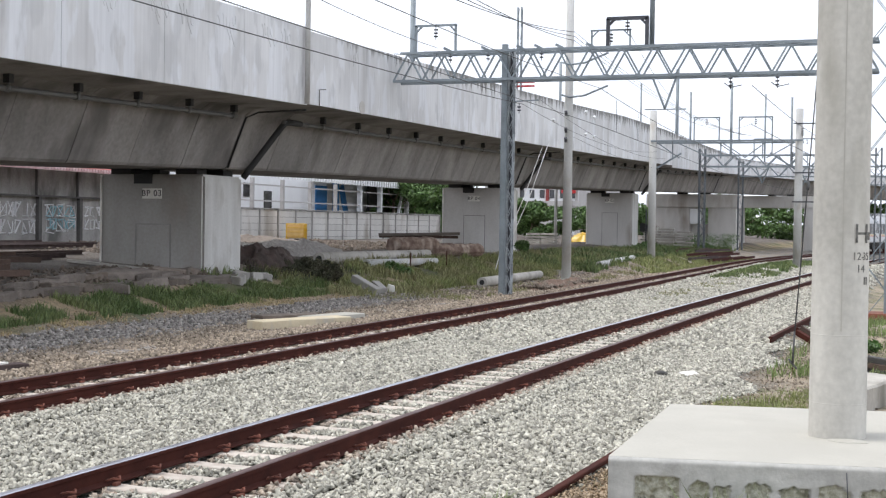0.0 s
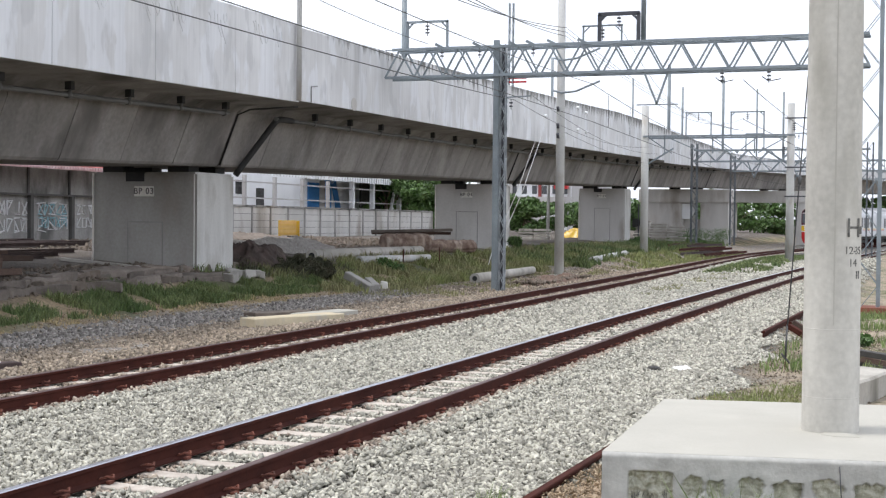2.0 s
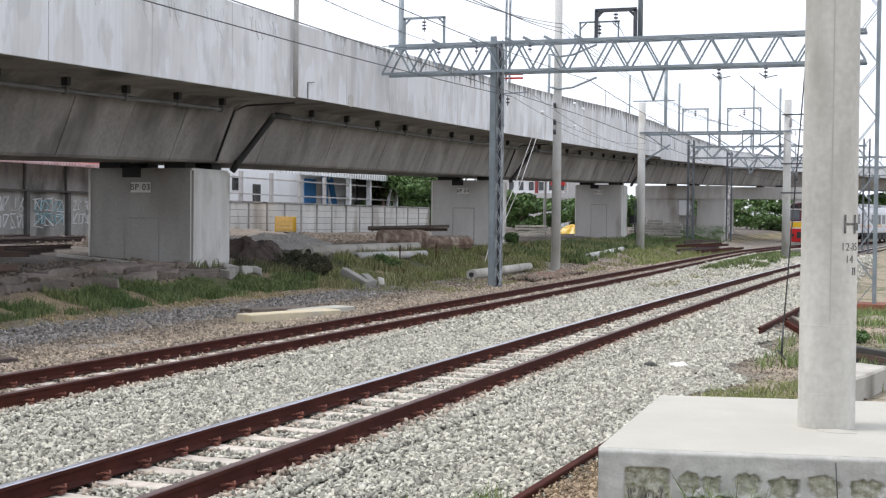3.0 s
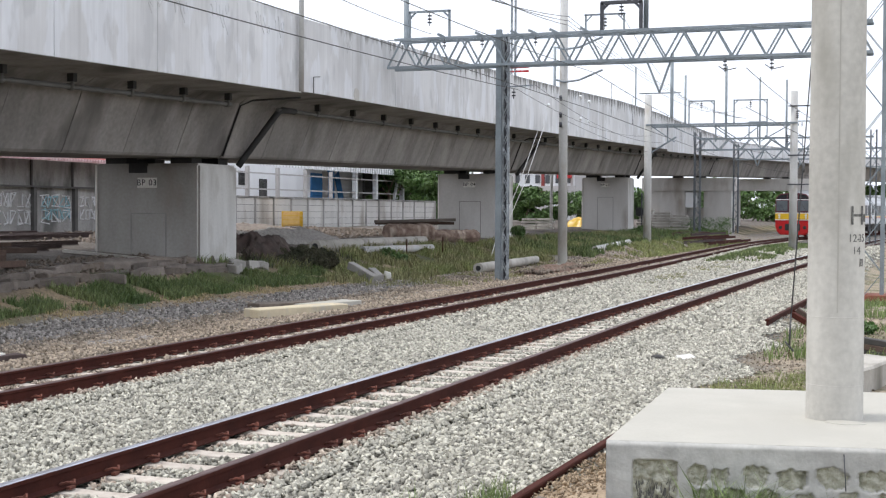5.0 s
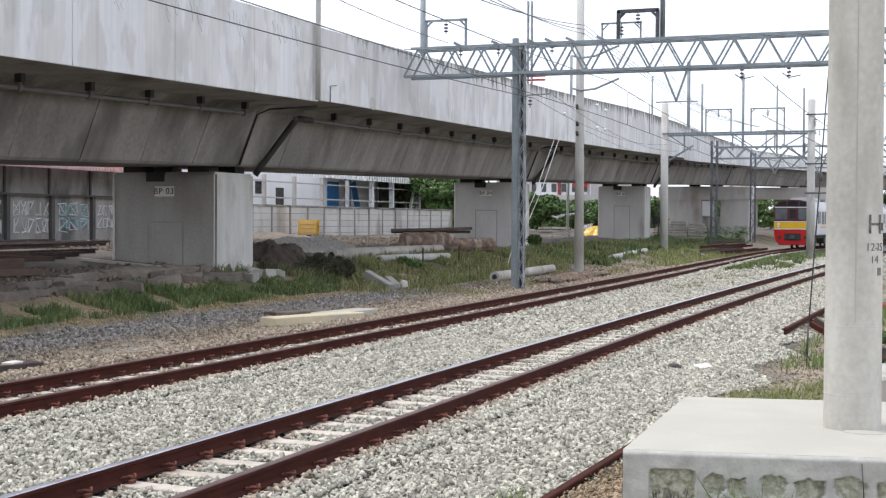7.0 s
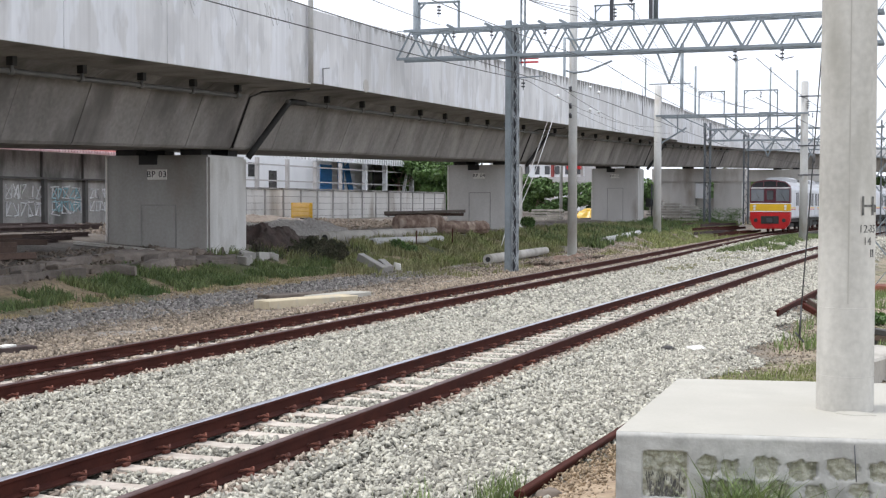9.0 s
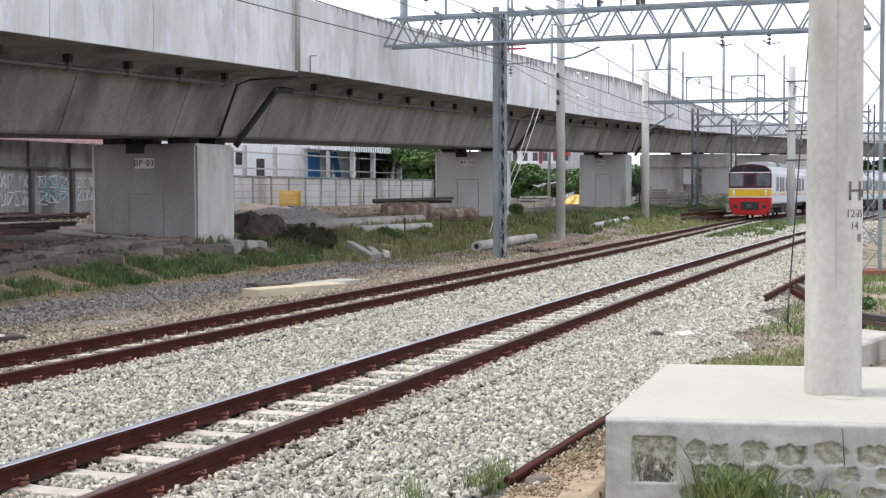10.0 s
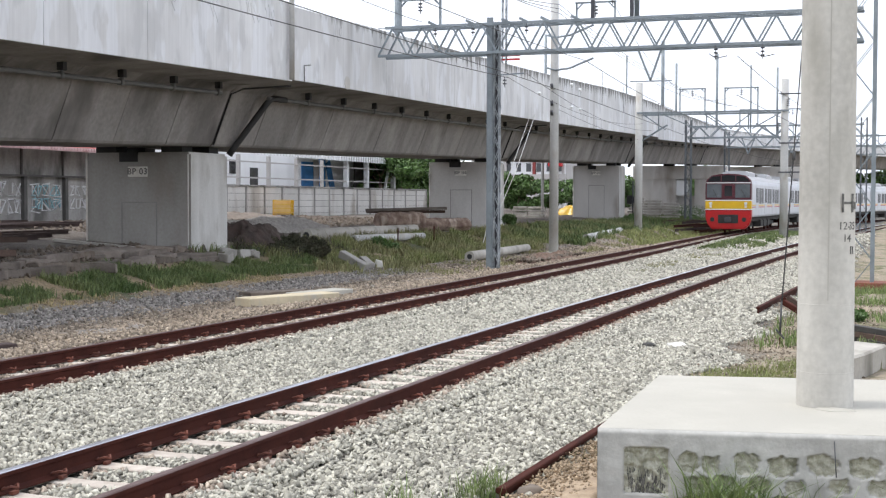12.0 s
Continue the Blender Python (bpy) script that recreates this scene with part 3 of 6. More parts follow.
        t.matrix_local = pose(-length / 2 - 0.034, -0.02, h - 0.49, 90, 0, -90)
    return pier


VIA = build_viaduct()
build_pier(PIERS[1], sign="BP 03")
build_pier(PIERS[2], sign="BP 04")
build_pier(PIERS[3], sign="BP 05")
build_pier(PIERS[4], 7.3, 2.2, 20.8, cap=1.1, sign="", door=False, opening=(2.3, 3.5))
build_pier(PIERS[5], 9.5, 2.2, 15.6, cap=1.2, sign="", door=False, opening=(2.4, 1.0))
build_pier(PIERS[0], sign="")


def rod(name, a, b, w, material, parent, sides=4, h=None, w2=None, label=""):
    bm = bmesh.new()
    bar(bm, a, b, w, h, sides, w2)
    return part(name, bm, material, parent, label)


def block(name, x0, x1, y0, y1, z0, z1, material, parent, bevel=0.0, label=""):
    bm = bmesh.new()
    box(bm, x0, x1, y0, y1, z0, z1, bevel)
    return part(name, bm, material, parent, label)


# ---- pipes and brackets along the viaduct ----
def dress_viaduct(via):
    def edge(x, y, z):
        """A point on the near side before scaling: along, outwards and up."""
        o, s, u = frames_along(deck_y, [x * VIEW_SCALE], SOFFIT)[0]
        return o - s * y * VIEW_SCALE + u * z * VIEW_SCALE
    for a, b in ((-20, 2.2), (2.8, 28.9), (31.6, 58.4), (59.2, 85.2), (86, 112.8)):
        bm = bmesh.new()
        tube(bm, [edge(x, 2.62, 1.26) for x in np.arange(a, b, 2.3)] + [edge(b, 2.62, 1.26)], 0.12, 8)
        part("drain_pipe", bm, M_PIPE, via, "grey drain pipe under the deck edge")
    for a, b in ((4.5, 29.5), (34.2, 58), (61.2, 85), (87.6, 112)):
        for x in np.arange(a, b, 2.7 if a > 20 else 2.2):
            bm = bmesh.new()
            o, s, u = frames_along(deck_y, [x * VIEW_SCALE], SOFFIT)[0]
            m = Matrix.Translation(o - s * 2.62 * VIEW_SCALE) @ Matrix.Rotation(math.atan2(s.y, s.x) - math.pi / 2, 4, "Z")
            box(bm, -0.075, 0.075, -0.12, 0.04, 1.56, 1.70 + 0.9 * wing_rise(x * VIEW_SCALE), 0, m, 1)
            bar(bm, m @ Vector((0, -0.04, 1.40)), m @ Vector((0, -0.04, 1.57)), 0.085, sides=8)
            bar(bm, m @ Vector((-0.07, 0, 1.45)), m @ Vector((0.07, 0, 1.45)), 0.17, sides=10)
            part("pipe_bracket", bm, (M_PIPE, M_BLACK), via)
    for x in (31.2, 59.6, 86.4):
        bm = bmesh.new()
        tube(bm, [edge(x + 1.5, 2.62, 1.27), edge(x + 0.72, 2.62, 1.27), edge(x + 0.52, 2.60, 1.22), edge(x + 0.40, 2.54, 1.08), edge(x - 0.05, 1.86, -0.02), edge(x - 0.12, 1.74, -0.22)], 0.19, 10)
        part("downpipe", bm, M_BLACK, via, "black downpipe at the pier")
    # joint covers at the piers
    for x in [v / VIEW_SCALE for v in PIERS[1:5]]:
        bm = bmesh.new()
        tube(bm, [edge(x - 0.42, 1.80, 0.03), edge(x - 0.42, 2.30, 1.30), edge(x - 0.30, 2.58, 1.43), edge(x - 0.1, 3.80, 1.49)], 0.06, 6)
        part("expansion_joint", bm, M_BLACK, via)
    # a round patch on the parapet and conduit
    bm = bmesh.new()
    c, d = edge(33.9, 3.93, 1.78), Vector((0, -1, 0))
    bar(bm, c, c + d * 0.012, 0.42, sides=20)
    part("patched_outlet", bm, M_PIER, via, "round patched drain outlet")
    bm = bmesh.new()
    tube(bm, [edge(30.8, 3.98, 1.62), edge(30.8, 3.98, 2.02), edge(31.2, 3.98, 2.06)], 0.035, 6)
    part("conduit", bm, M_PIPE, via)
    # ribs of mortar left by the trowel high on the panels: slanting strokes and loops
    rng = random.Random(21)
    for c, n, tilt in ((15.2, 4, 0.5), (17.0, 3, 0.6), (19.3, 5, 0.55), (20.6, 3, 0.3), (22.4, 4, 0.6), (23.6, 3, 0.5), (25.3, 4, 0.45), (27.4, 4, 0.5), (28.5, 2, 0.4), (33.0, 2, 0.3), (36.5, 3, 0.4)):
        face = 3.976 if c < 31 else 3.926
        for k in range(n):
            x, zt = c + 0.16 * k + rng.uniform(-0.04, 0.04), 3.30 - 0.05 * k + rng.uniform(-0.12, 0.08)
            h = rng.uniform(0.22, 0.5)
            bm = bmesh.new()
            tube(bm, [edge(x + tilt * h * q + 0.03 * math.sin(5 * q + k), face, zt - h * q) for q in np.linspace(0, 1, 7)], 0.026, 5)
            part("trowel_rib", bm, M_PARAPET, via)
        bm = bmesh.new()
        x, zt, w = c + 0.16 * n + 0.1, 3.05 + rng.uniform(-0.2, 0.15), rng.uniform(0.05, 0.10)
        tube(bm, [edge(x + w * math.cos(g), face, zt + 1.5 * w * math.sin(g)) for g in np.linspace(-3.6, 1.2, 12)], 0.026, 5)
        part("trowel_rib", bm, M_PARAPET, via)


dress_viaduct(VIA)


# ---- foundation block and concrete post beside the camera ----
def build_block():
    A, B, C, D = (8.69, 1.92), (11.55, 2.01), (12.35, -2.2), (9.42, -2.2)
    blk = thing("foundation_block", "low pale cement foundation block with a stained stone face", "concrete block", (*A, 0))
    loc = lambda q, z: Vector((q[0] - A[0], q[1] - A[1], z))
    f = (Vector((*D, 0)) - Vector((*A, 0)))
    fl, fd = f.length, f.normalized()
    out = Vector((fd.y, -fd.x, 0))
    if out.x > 0:
        out = -out
    F = lambda s, z, o=0.0: fd * s + out * o + Vector((0, 0, z))
    bm = bmesh.new()
    back = 0.09
    low = [F(0.02, -0.3, -back), loc(B, -0.3), loc(C, -0.3), F(fl, -0.3, -back)]
    top = [F(0.02, 0.36, -back), loc(B, 0.36), loc(C, 0.36), F(fl, 0.36, -back)]
    lv, tv = [bm.verts.new(v) for v in low], [bm.verts.new(v) for v in top]
    for i in range(4):
        j = (i + 1) % 4
        bm.faces.new((lv[i], lv[j], tv[j], tv[i]))
    bm.faces.new(tv)
    bm.faces.new(lv[::-1])
    bmesh.ops.recalc_face_normals(bm, faces=bm.faces)
    part("stone_core", bm, M_MOSSY, blk, "rough mossy stone face")
    bm = bmesh.new()
    q = [F(0.0, 0, -0.034), loc(B, 0), loc(C, 0), F(fl, 0, -0.034)]
    lv, tv = [bm.verts.new(v + Vector((0, 0, 0.345))) for v in q], [bm.verts.new(v + Vector((0, 0, 0.47))) for v in q]
    fs = [bm.faces.new((lv[i], lv[(i + 1) % 4], tv[(i + 1) % 4], tv[i])) for i in range(4)] + [bm.faces.new(tv), bm.faces.new(lv[::-1])]
    bmesh.ops.recalc_face_normals(bm, faces=bm.faces)
    part("top_slab", bm, M_BLOCK, blk, "smooth pale cement top")
    # the front: cement smeared round recessed stones
    pockets = [(0.32, 0.195, 0.150, 0.155, 14.0)]
    rng = random.Random(4)
    for c, w in ((0.60, 0.062), (0.74, 0.065), (0.965, 0.088), (1.20, 0.092), (1.45, 0.090), (1.71, 0.105), (1.95, 0.09), (2.2, 0.1), (2.44, 0.09), (2.7, 0.1)):
        pockets.append((c, 0.255 + rng.uniform(-0.012, 0.012), w, 0.068, 5.0))
        pockets.append((c + 0.09 + rng.uniform(-0.02, 0.02), 0.12 + rng.uniform(-0.015, 0.015), 0.068, 0.05, 3.0))
        pockets.append((c - 0.02, -0.01 + rng.uniform(-0.02, 0.02), 0.085, 0.05, 2.6))
    ns, nz = 400, 110
    bm = bmesh.new()
    grid = []
    for i in range(ns):
        col = []
        for j in range(nz):
            sv, zv = fl * (i / (ns - 1)) ** 1.5, -0.3 + 0.770 * j / (nz - 1)
            ws, wz = sv + 0.026 * noise.noise((sv * 6, zv * 6, 1)) * (sv > 0.52) + 0.020 * (sv > 0.52) * noise.noise((sv * 30, zv * 30, 1)), zv + 0.020 * noise.noise((sv * 6, zv * 6, 5)) * (sv > 0.52) + 0.018 * (sv > 0.52) * noise.noise((sv * 30, zv * 30, 5))
            deep = 0.0
            for c, e, rx, ry, pw in pockets:
                p = pw if wz > e or rx > 0.14 else 2.2
                q = abs((ws - c) / rx) ** p + abs((wz - e) / ry) ** p
                deep = max(deep, min(1.0, max(0.0, (1.12 - q) / 0.3)))
            low = min(1.0, max(0.0, (-0.12 - zv) / 0.08)) * (sv > 0.5)
            o = -0.004 - 0.030 * deep + 0.006 * noise.noise((sv * 11, zv * 11, 0)) + 0.026 * deep * noise.noise((sv * 22, zv * 22, 3)) + 0.012 * deep * noise.noise((sv * 60, zv * 60, 7)) - 0.02 * low - 0.034 * max(0.0, (zv - 0.435) / 0.035) ** 3
            col.append((bm.verts.new(F(sv, zv, o)), deep))
        grid.append(col)
    for i in range(ns - 1):
        for j in range(nz - 1):
            q = (grid[i][j], grid[i + 1][j], grid[i + 1][j + 1], grid[i][j + 1])
            f = bm.faces.new([v for v, _ in q])
            f.smooth = True
            f.material_index = 1 if sum(d for _, d in q) > 2.6 else 0
    bmesh.ops.recalc_face_normals(bm, faces=bm.faces)
    part("carved_face", bm, (M_FACE, M_MOSSY), blk, "cement face with recessed stained stones")
    bm = bmesh.new()
    for k in range(120):
        tip = rng.uniform(-0.02, 0.03)
        a, w2, z1 = rng.uniform(0.20, 0.44), rng.uniform(0.002, 0.007), rng.uniform(0.06, 0.23)
        z0 = max(0.035, z1 - rng.uniform(0.05, 0.16))
        bm.faces.new([bm.verts.new(F(a + d, z, -0.026 - 0.00004 * k)) for d, z in ((0, z0), (w2, z0 - 0.02), (w2 * 0.8 + tip, z1), (w2 * 0.3 + tip, z1 - 0.01))])
    tagged(part("soot_stroke", bm, M_SOOT, blk, "black brushed stains"), kind="stuff")
    # the side towards the track
    bm = bmesh.new()
    q = [F(0, -0.3, -0.004), loc(B, -0.3), loc(B, 0.455), F(0, 0.455, -0.004)]
    bm.faces.new([bm.verts.new(v + Vector((0, 0.002, 0))) for v in q])
    part("side_render", bm, M_FACE, blk)
    # a bent reinforcing bar and the mortar patch at the post
    rod("rebar", F(1.52, 0.43, 0.0), F(1.53, 0.20, 0.04), 0.008, M_DARKSTEEL, blk, 6)
    bm = bmesh.new()
    bmesh.ops.create_icosphere(bm, subdivisions=3, radius=1)
    bmesh.ops.scale(bm, vec=(0.09, 0.13, 0.014), verts=bm.verts)
    for v in bm.verts:
        v.co.xy *= 1 + 0.35 * noise.noise(v.co * 14)
    bmesh.ops.transform(bm, matrix=Matrix.Translation((1.36, -1.45, 0.47)), verts=bm.verts)
    part("mortar_patch", bm, M_BLOCK, blk, smooth=True)
    return blk


M_SOOT = mat("soot", (0.045, 0.045, 0.045), (0.22, 0.21, 0.19), 0.9, scale=30, fine=120, bump=0)
M_MOSSY = mat("mossy_stone", (0.53, 0.52, 0.44), (0.34, 0.335, 0.255), 0.95, scale=16, fine=70, mix=0.6, bump=1.0, depth=0.02, stain=(0.22, 0.22, 0.165), stain_at=0.62)


def build_post():
    post = thing("concrete_post", "tall round spun concrete post with black stencilled marks", "post", (10.28, 0.56, 0.46))
    bm = bmesh.new()
    prof = ((0, 0.412), (0.5, 0.4085), (1.0, 0.405), (3.0, 0.391), (9.5, 0.345))
    n = 40
    rings = [[bm.verts.new((d / 2 * math.cos(2 * math.pi * i / n), d / 2 * math.sin(2 * math.pi * i / n), z)) for i in range(n)] for z, d in prof]
    for a, b in zip(rings, rings[1:]):
        for i in range(n):
            bm.faces.new((a[i], a[(i + 1) % n], b[(i + 1) % n], b[i])).smooth = True
    bm.faces.new(rings[-1])
    part("shaft", bm, M_POST, post)
    for z, d in ((0.262, 0.4145), (0.762, 0.411)):
        bm = bmesh.new()
        bar(bm, (0, 0, z), (0, 0, z + 0.006), d - 0.003, sides=40)
        part("mould_ring", bm, M_POST, post, "faint raised mould ring")
    # the mould seam
    bm = bmesh.new()
    g = radians(187)
    for z0, z1 in ((0.8, 9.4),):
        k = 24
        for i in range(k):
            a, b = z0 + (z1 - z0) * i / k, z0 + (z1 - z0) * (i + 1) / k
            ra, rb = 0.206 - a * 0.00353 + 0.0015, 0.206 - b * 0.00353 + 0.0015
            w = radians(1.2 + 0.9 * noise.noise((a * 3, 0, 0)))
            vs = [(ra * math.cos(g - w), ra * math.sin(g - w), a), (ra * math.cos(g + w), ra * math.sin(g + w), a), (rb * math.cos(g + w), rb * math.sin(g + w), b), (rb * math.cos(g - w), rb * math.sin(g - w), b)]
            bm.faces.new([bm.verts.new(v) for v in vs])
    part("mould_seam", bm, M_BLOCK, post, "pale raised mould seam")

    def mark(text, size, z, ang):
        t = bpy.data.curves.new("mark", "FONT")
        t.body, t.size, t.extrude, t.align_x, t.align_y = text, size, 0.001, "CENTER", "CENTER"
        o = new("stencil_mark", t)
        o.data.materials.append(M_STENCIL)
        o.parent = post
        r = 0.2065 - z * 0.00353
        a = radians(ang)
        o.matrix_local = Matrix.Translation((r * math.cos(a), r * math.sin(a), z)) @ pose(0, 0, 0, 90, 0, ang + 90)
        tagged(o, "black stencilled mark")
    mark("H", 0.20, 1.50, 229)
    mark("12-", 0.080, 1.34, 221)
    mark("35", 0.080, 1.34, 244)
    mark("14", 0.080, 1.25, 228)
    for ang, z in ((256, 1.49), (243, 1.165)):
        a = radians(ang)
        bm = bmesh.new()
        for k in (-1, 1):
            box(bm, -0.002, 0.002, k * 0.013 - 0.006, k * 0.013 + 0.006, -0.028, 0.028, 0, Matrix.Translation((0.203 * math.cos(a), 0.203 * math.sin(a), z)) @ pose(0, 0, 0, 0, 0, ang))
        part("stencil_bar", bm, M_STENCIL, post, "worn black stencil bars")
    return post


build_block()
build_post()


def build_guy():
    g = thing("guy_wire", "dark steel guy wire with a hooked turnbuckle", "guy wire", (19.8, 1.71, -0.12))
    rod("wire", (0.2, -0.004, 0.62), (8.4, -0.12, 12.4), 0.022, M_WIRE, g, 6)
    rod("turnbuckle", (0.02, 0, 0.2), (0.2, 0, 0.64), 0.032, M_WIRE, g, 6)
    bm = bmesh.new()
    tube(bm, [(0.06 * math.cos(a) + 0.0, 0.06 * math.sin(a), 0.19 + 0.07 * math.sin(a)) for a in np.linspace(0, 6.28, 10)], 0.02, 5)
    part("hook", bm, M_WIRE, g)
    rod("anchor_rod", (0, 0, -0.1), (0, 0, 0.14), 0.026, M_RUST, g, 6)
    rod("upper_clamp", (1.7, -0.03, 2.75), (1.78, -0.03, 2.87), 0.05, M_WIRE, g, 6)


build_guy()


# ---- gantries across the tracks ----
def lattice_mast(parent, x, y, z0, z1, w=0.42, leg=0.09, bay=0.55, steel=None, name="mast_leg", lace=0.05):
    steel = steel or M_STEEL
    for sx in (-1, 1):
        for sy in (-1, 1):
            m = rod(name, (x + sx * w / 2, y + sy * w / 2, z0), (x + sx * w / 2, y + sy * w / 2, z1), leg, steel, parent)
    bm = bmesh.new()
    n = max(2, int((z1 - z0) / bay))
    for i in range(n):
        a, b = z0 + (z1 - z0) * i / n, z0 + (z1 - z0) * (i + 1) / n
        s = 1 if i % 2 else -1
        for sy in (-1, 1):
            bar(bm, (x - s * w / 2, y + sy * w / 2, a), (x + s * w / 2, y + sy * w / 2, b), lace, 0.02)
            bar(bm, (x + sy * w / 2, y - s * w / 2, a), (x + sy * w / 2, y + s * w / 2, b), lace, 0.02)
    tagged(part("lacing", bm, steel, parent, "thin diagonal lacing"), kind="stuff")


def truss(parent, x, y0, y1, z0, z1, depth=0.7, step=0.95, flange=0.08, web=0.05, single=True, steel=None):
    steel = steel or M_STEEL
    for sx in (-1, 1):
        for z in (z0, z1):
            cut = 0.25 if (z == z1 and single) else 0
            rod("chord", (x + sx * depth / 2, y0 - cut, z), (x + sx * depth / 2, y1, z), flange, steel, parent)
    n = max(2, round(abs(y1 - y0) / step) * 2)
    ys = np.linspace(y0, y1, n + 1)
    bm = bmesh.new()
    for i in range(n):
        a, b = (z0, z1) if i % 2 == 0 else (z1, z0)
        for sx in (-1, 1):
            p, q = (x + sx * depth / 2, ys[i], a), (x + sx * depth / 2, ys[i + 1], b)
            if single:
                rod("web_bar", p, q, web, steel, parent, h=web * 0.7)
            else:
                bar(bm, p, q, web, web * 0.7)
        for z in (z0, z1):
            if i % 2 == 0:
                p, q = (x - depth / 2, ys[i], z), (x + depth / 2, ys[min(i + 2, n)], z)
                if single:
                    rod("wind_bracing", p, q, web * 0.8, steel, parent, h=0.02)
                else:
                    bar(bm, p, q, web * 0.8, 0.02)
    if bm.faces:
        tagged(part("bracing", bm, steel, parent), kind="stuff")


def insulator(parent, x, y, z, n=3, r=0.07, up=-1):
    bm = bmesh.new()
    bar(bm, (x, y, z), (x, y, z + up * 0.11 * (n + 1)), 0.025, sides=6)
    for i in range(n):
        c = z + up * 0.11 * (i + 1)
        bar(bm, (x, y, c - 0.02), (x, y, c + 0.02), r * 2, sides=10)
    part("insulator", bm, M_DARKSTEEL, parent, "stacked disc insulator")


def frame_on_top(g, x, y0, y1, z0, z1, w=0.07, steel=None):
    steel = steel or M_STEEL
    rod("bracket_post", (x, y0, z0), (x, y0, z1), w, steel, g)
    rod("bracket_post", (x, y1, z0), (x, y1, z1), w, steel, g)
    rod("bracket_bar", (x, y0 + 0.04, z1), (x, y1 - 0.04, z1), w, steel, g)
    for y, k in ((y0, -1), (y1, 1)):
        rod("bracket_brace", (x, y, z1 - 0.22), (x, y + k * 0.22, z1), w * 0.7, steel, g)
    insulator(g, x, (y0 + y1) / 2, z1 - 0.03)


def build_gantry():
    g = thing("catenary_gantry", "galvanised steel lattice gantry spanning the tracks", "gantry")
    # mast: two channels with lacing between them
    rod("mast_channel", (41.80, 12.88, -0.5), (41.80, 12.88, 7.92), 0.18, M_STEEL, g, h=0.12)
    rod("mast_channel", (42.15, 12.76, -0.5), (42.15, 12.76, 7.80), 0.22, M_DARKSTEEL, g, h=0.10)
    lattice_mast(g, 41.97, 12.70, -0.5, 7.8, 0.19, 0.03, 0.46, M_LACE, "mast_angle", 0.055)
    lattice_mast(g, 42.2, 1.28, -0.6, 12.5, 0.62, 0.11, 0.8, M_STEEL, "tower_leg", 0.06)
    block("mast_base", 41.4, 42.9, 0.4, 2.0, -0.75, -0.42, M_BRICK, g, 0.03, "rust-red concrete base")
    truss(g, 42, 16.72, 1.3, 6.78, 7.70, 0.72, 1.03, 0.085, 0.068)
    frame_on_top(g, 41.7, 15.95, 14.56, 7.74, 8.60)
    frame_on_top(g, 41.7, 9.46, 8.22, 7.74, 8.60, 0.11, M_DARKSTEEL)
    frame_on_top(g, 42.4, 10.15, 8.9, 7.74, 8.35, 0.05)
    rod("mast_pole", (42, 8.12, 7.7), (42, 8.12, 11.5), 0.16, M_STEEL, g, 10)
    # hanging bracket for the contact line
    rod("drop_arm", (41.7, 8.05, 6.8), (41.7, 7.62, 5.74), 0.06, M_STEEL, g)
    rod("drop_arm", (41.7, 7.25, 6.8), (41.7, 7.62, 5.74), 0.06, M_STEEL, g)
    rod("drop_bar", (41.7, 8.25, 5.72), (41.7, 6.95, 5.72), 0.035, M_STEEL, g)
    for y in (14.7, 13.4, 12.2, 11.6, 10.9, 9.9):
        rod("top_peg", (41.62, y, 7.72), (41.62, y + 0.24, 7.84), 0.085, M_STEEL, g)
        if y in (14.7, 13.4, 11.6):
            insulator(g, 41.6, y, 7.66, 2, 0.06)
    for y, z in ((5.6, 6.55), (4.2, 6.4)):
        insulator(g, 41.6, y, 6.74, 3, 0.06)
        bm = bmesh.new()
        tube(bm, [(41.6, y + 0.2, 6.5), (41.6, y, 6.35), (41.6, y - 0.35, 6.42)], 0.03, 5)
        part("steady_arm", bm, M_DARKSTEEL, g)
    rod("wire_bracket", (41.7, 12.5, 6.05), (41.7, 11.7, 6.08), 0.04, M_STEEL, g)
    insulator(g, 41.7, 12.35, 5.98, 2, 0.06)
    return g


M_LACE = mat("pale_galvanised_lacing", (0.44, 0.47, 0.49), (0.20, 0.22, 0.24), 0.6, 0.2, scale=3, bump=0.05)
M_BRICK = mat("red_brown_base", (0.30, 0.11, 0.07), (0.20, 0.08, 0.055), 0.9, scale=3, fine=25)
build_gantry()


def build_stays():
    """Pale stays that come down from the viaduct's edge into the grass."""
    for k in (0, 1):
        c = thing("stay_cable", "pale slanting stay cable below the viaduct edge", "cable", (56.0 - 0.7 * k, 17.4, ground_z(56, 17.4)), "stay cables")
        bm = bmesh.new()
        tube(bm, [(7.7 + 0.9 * k, -0.1 + 0.3 * k, 6.3), (4.4 + 0.5 * k, -0.1 + 0.2 * k, 3.5), (0.9, 0.0, 0.9), (0, 0, -0.05)], 0.045, 6)
        part("cable", bm, M_FENCE, c)


build_stays()


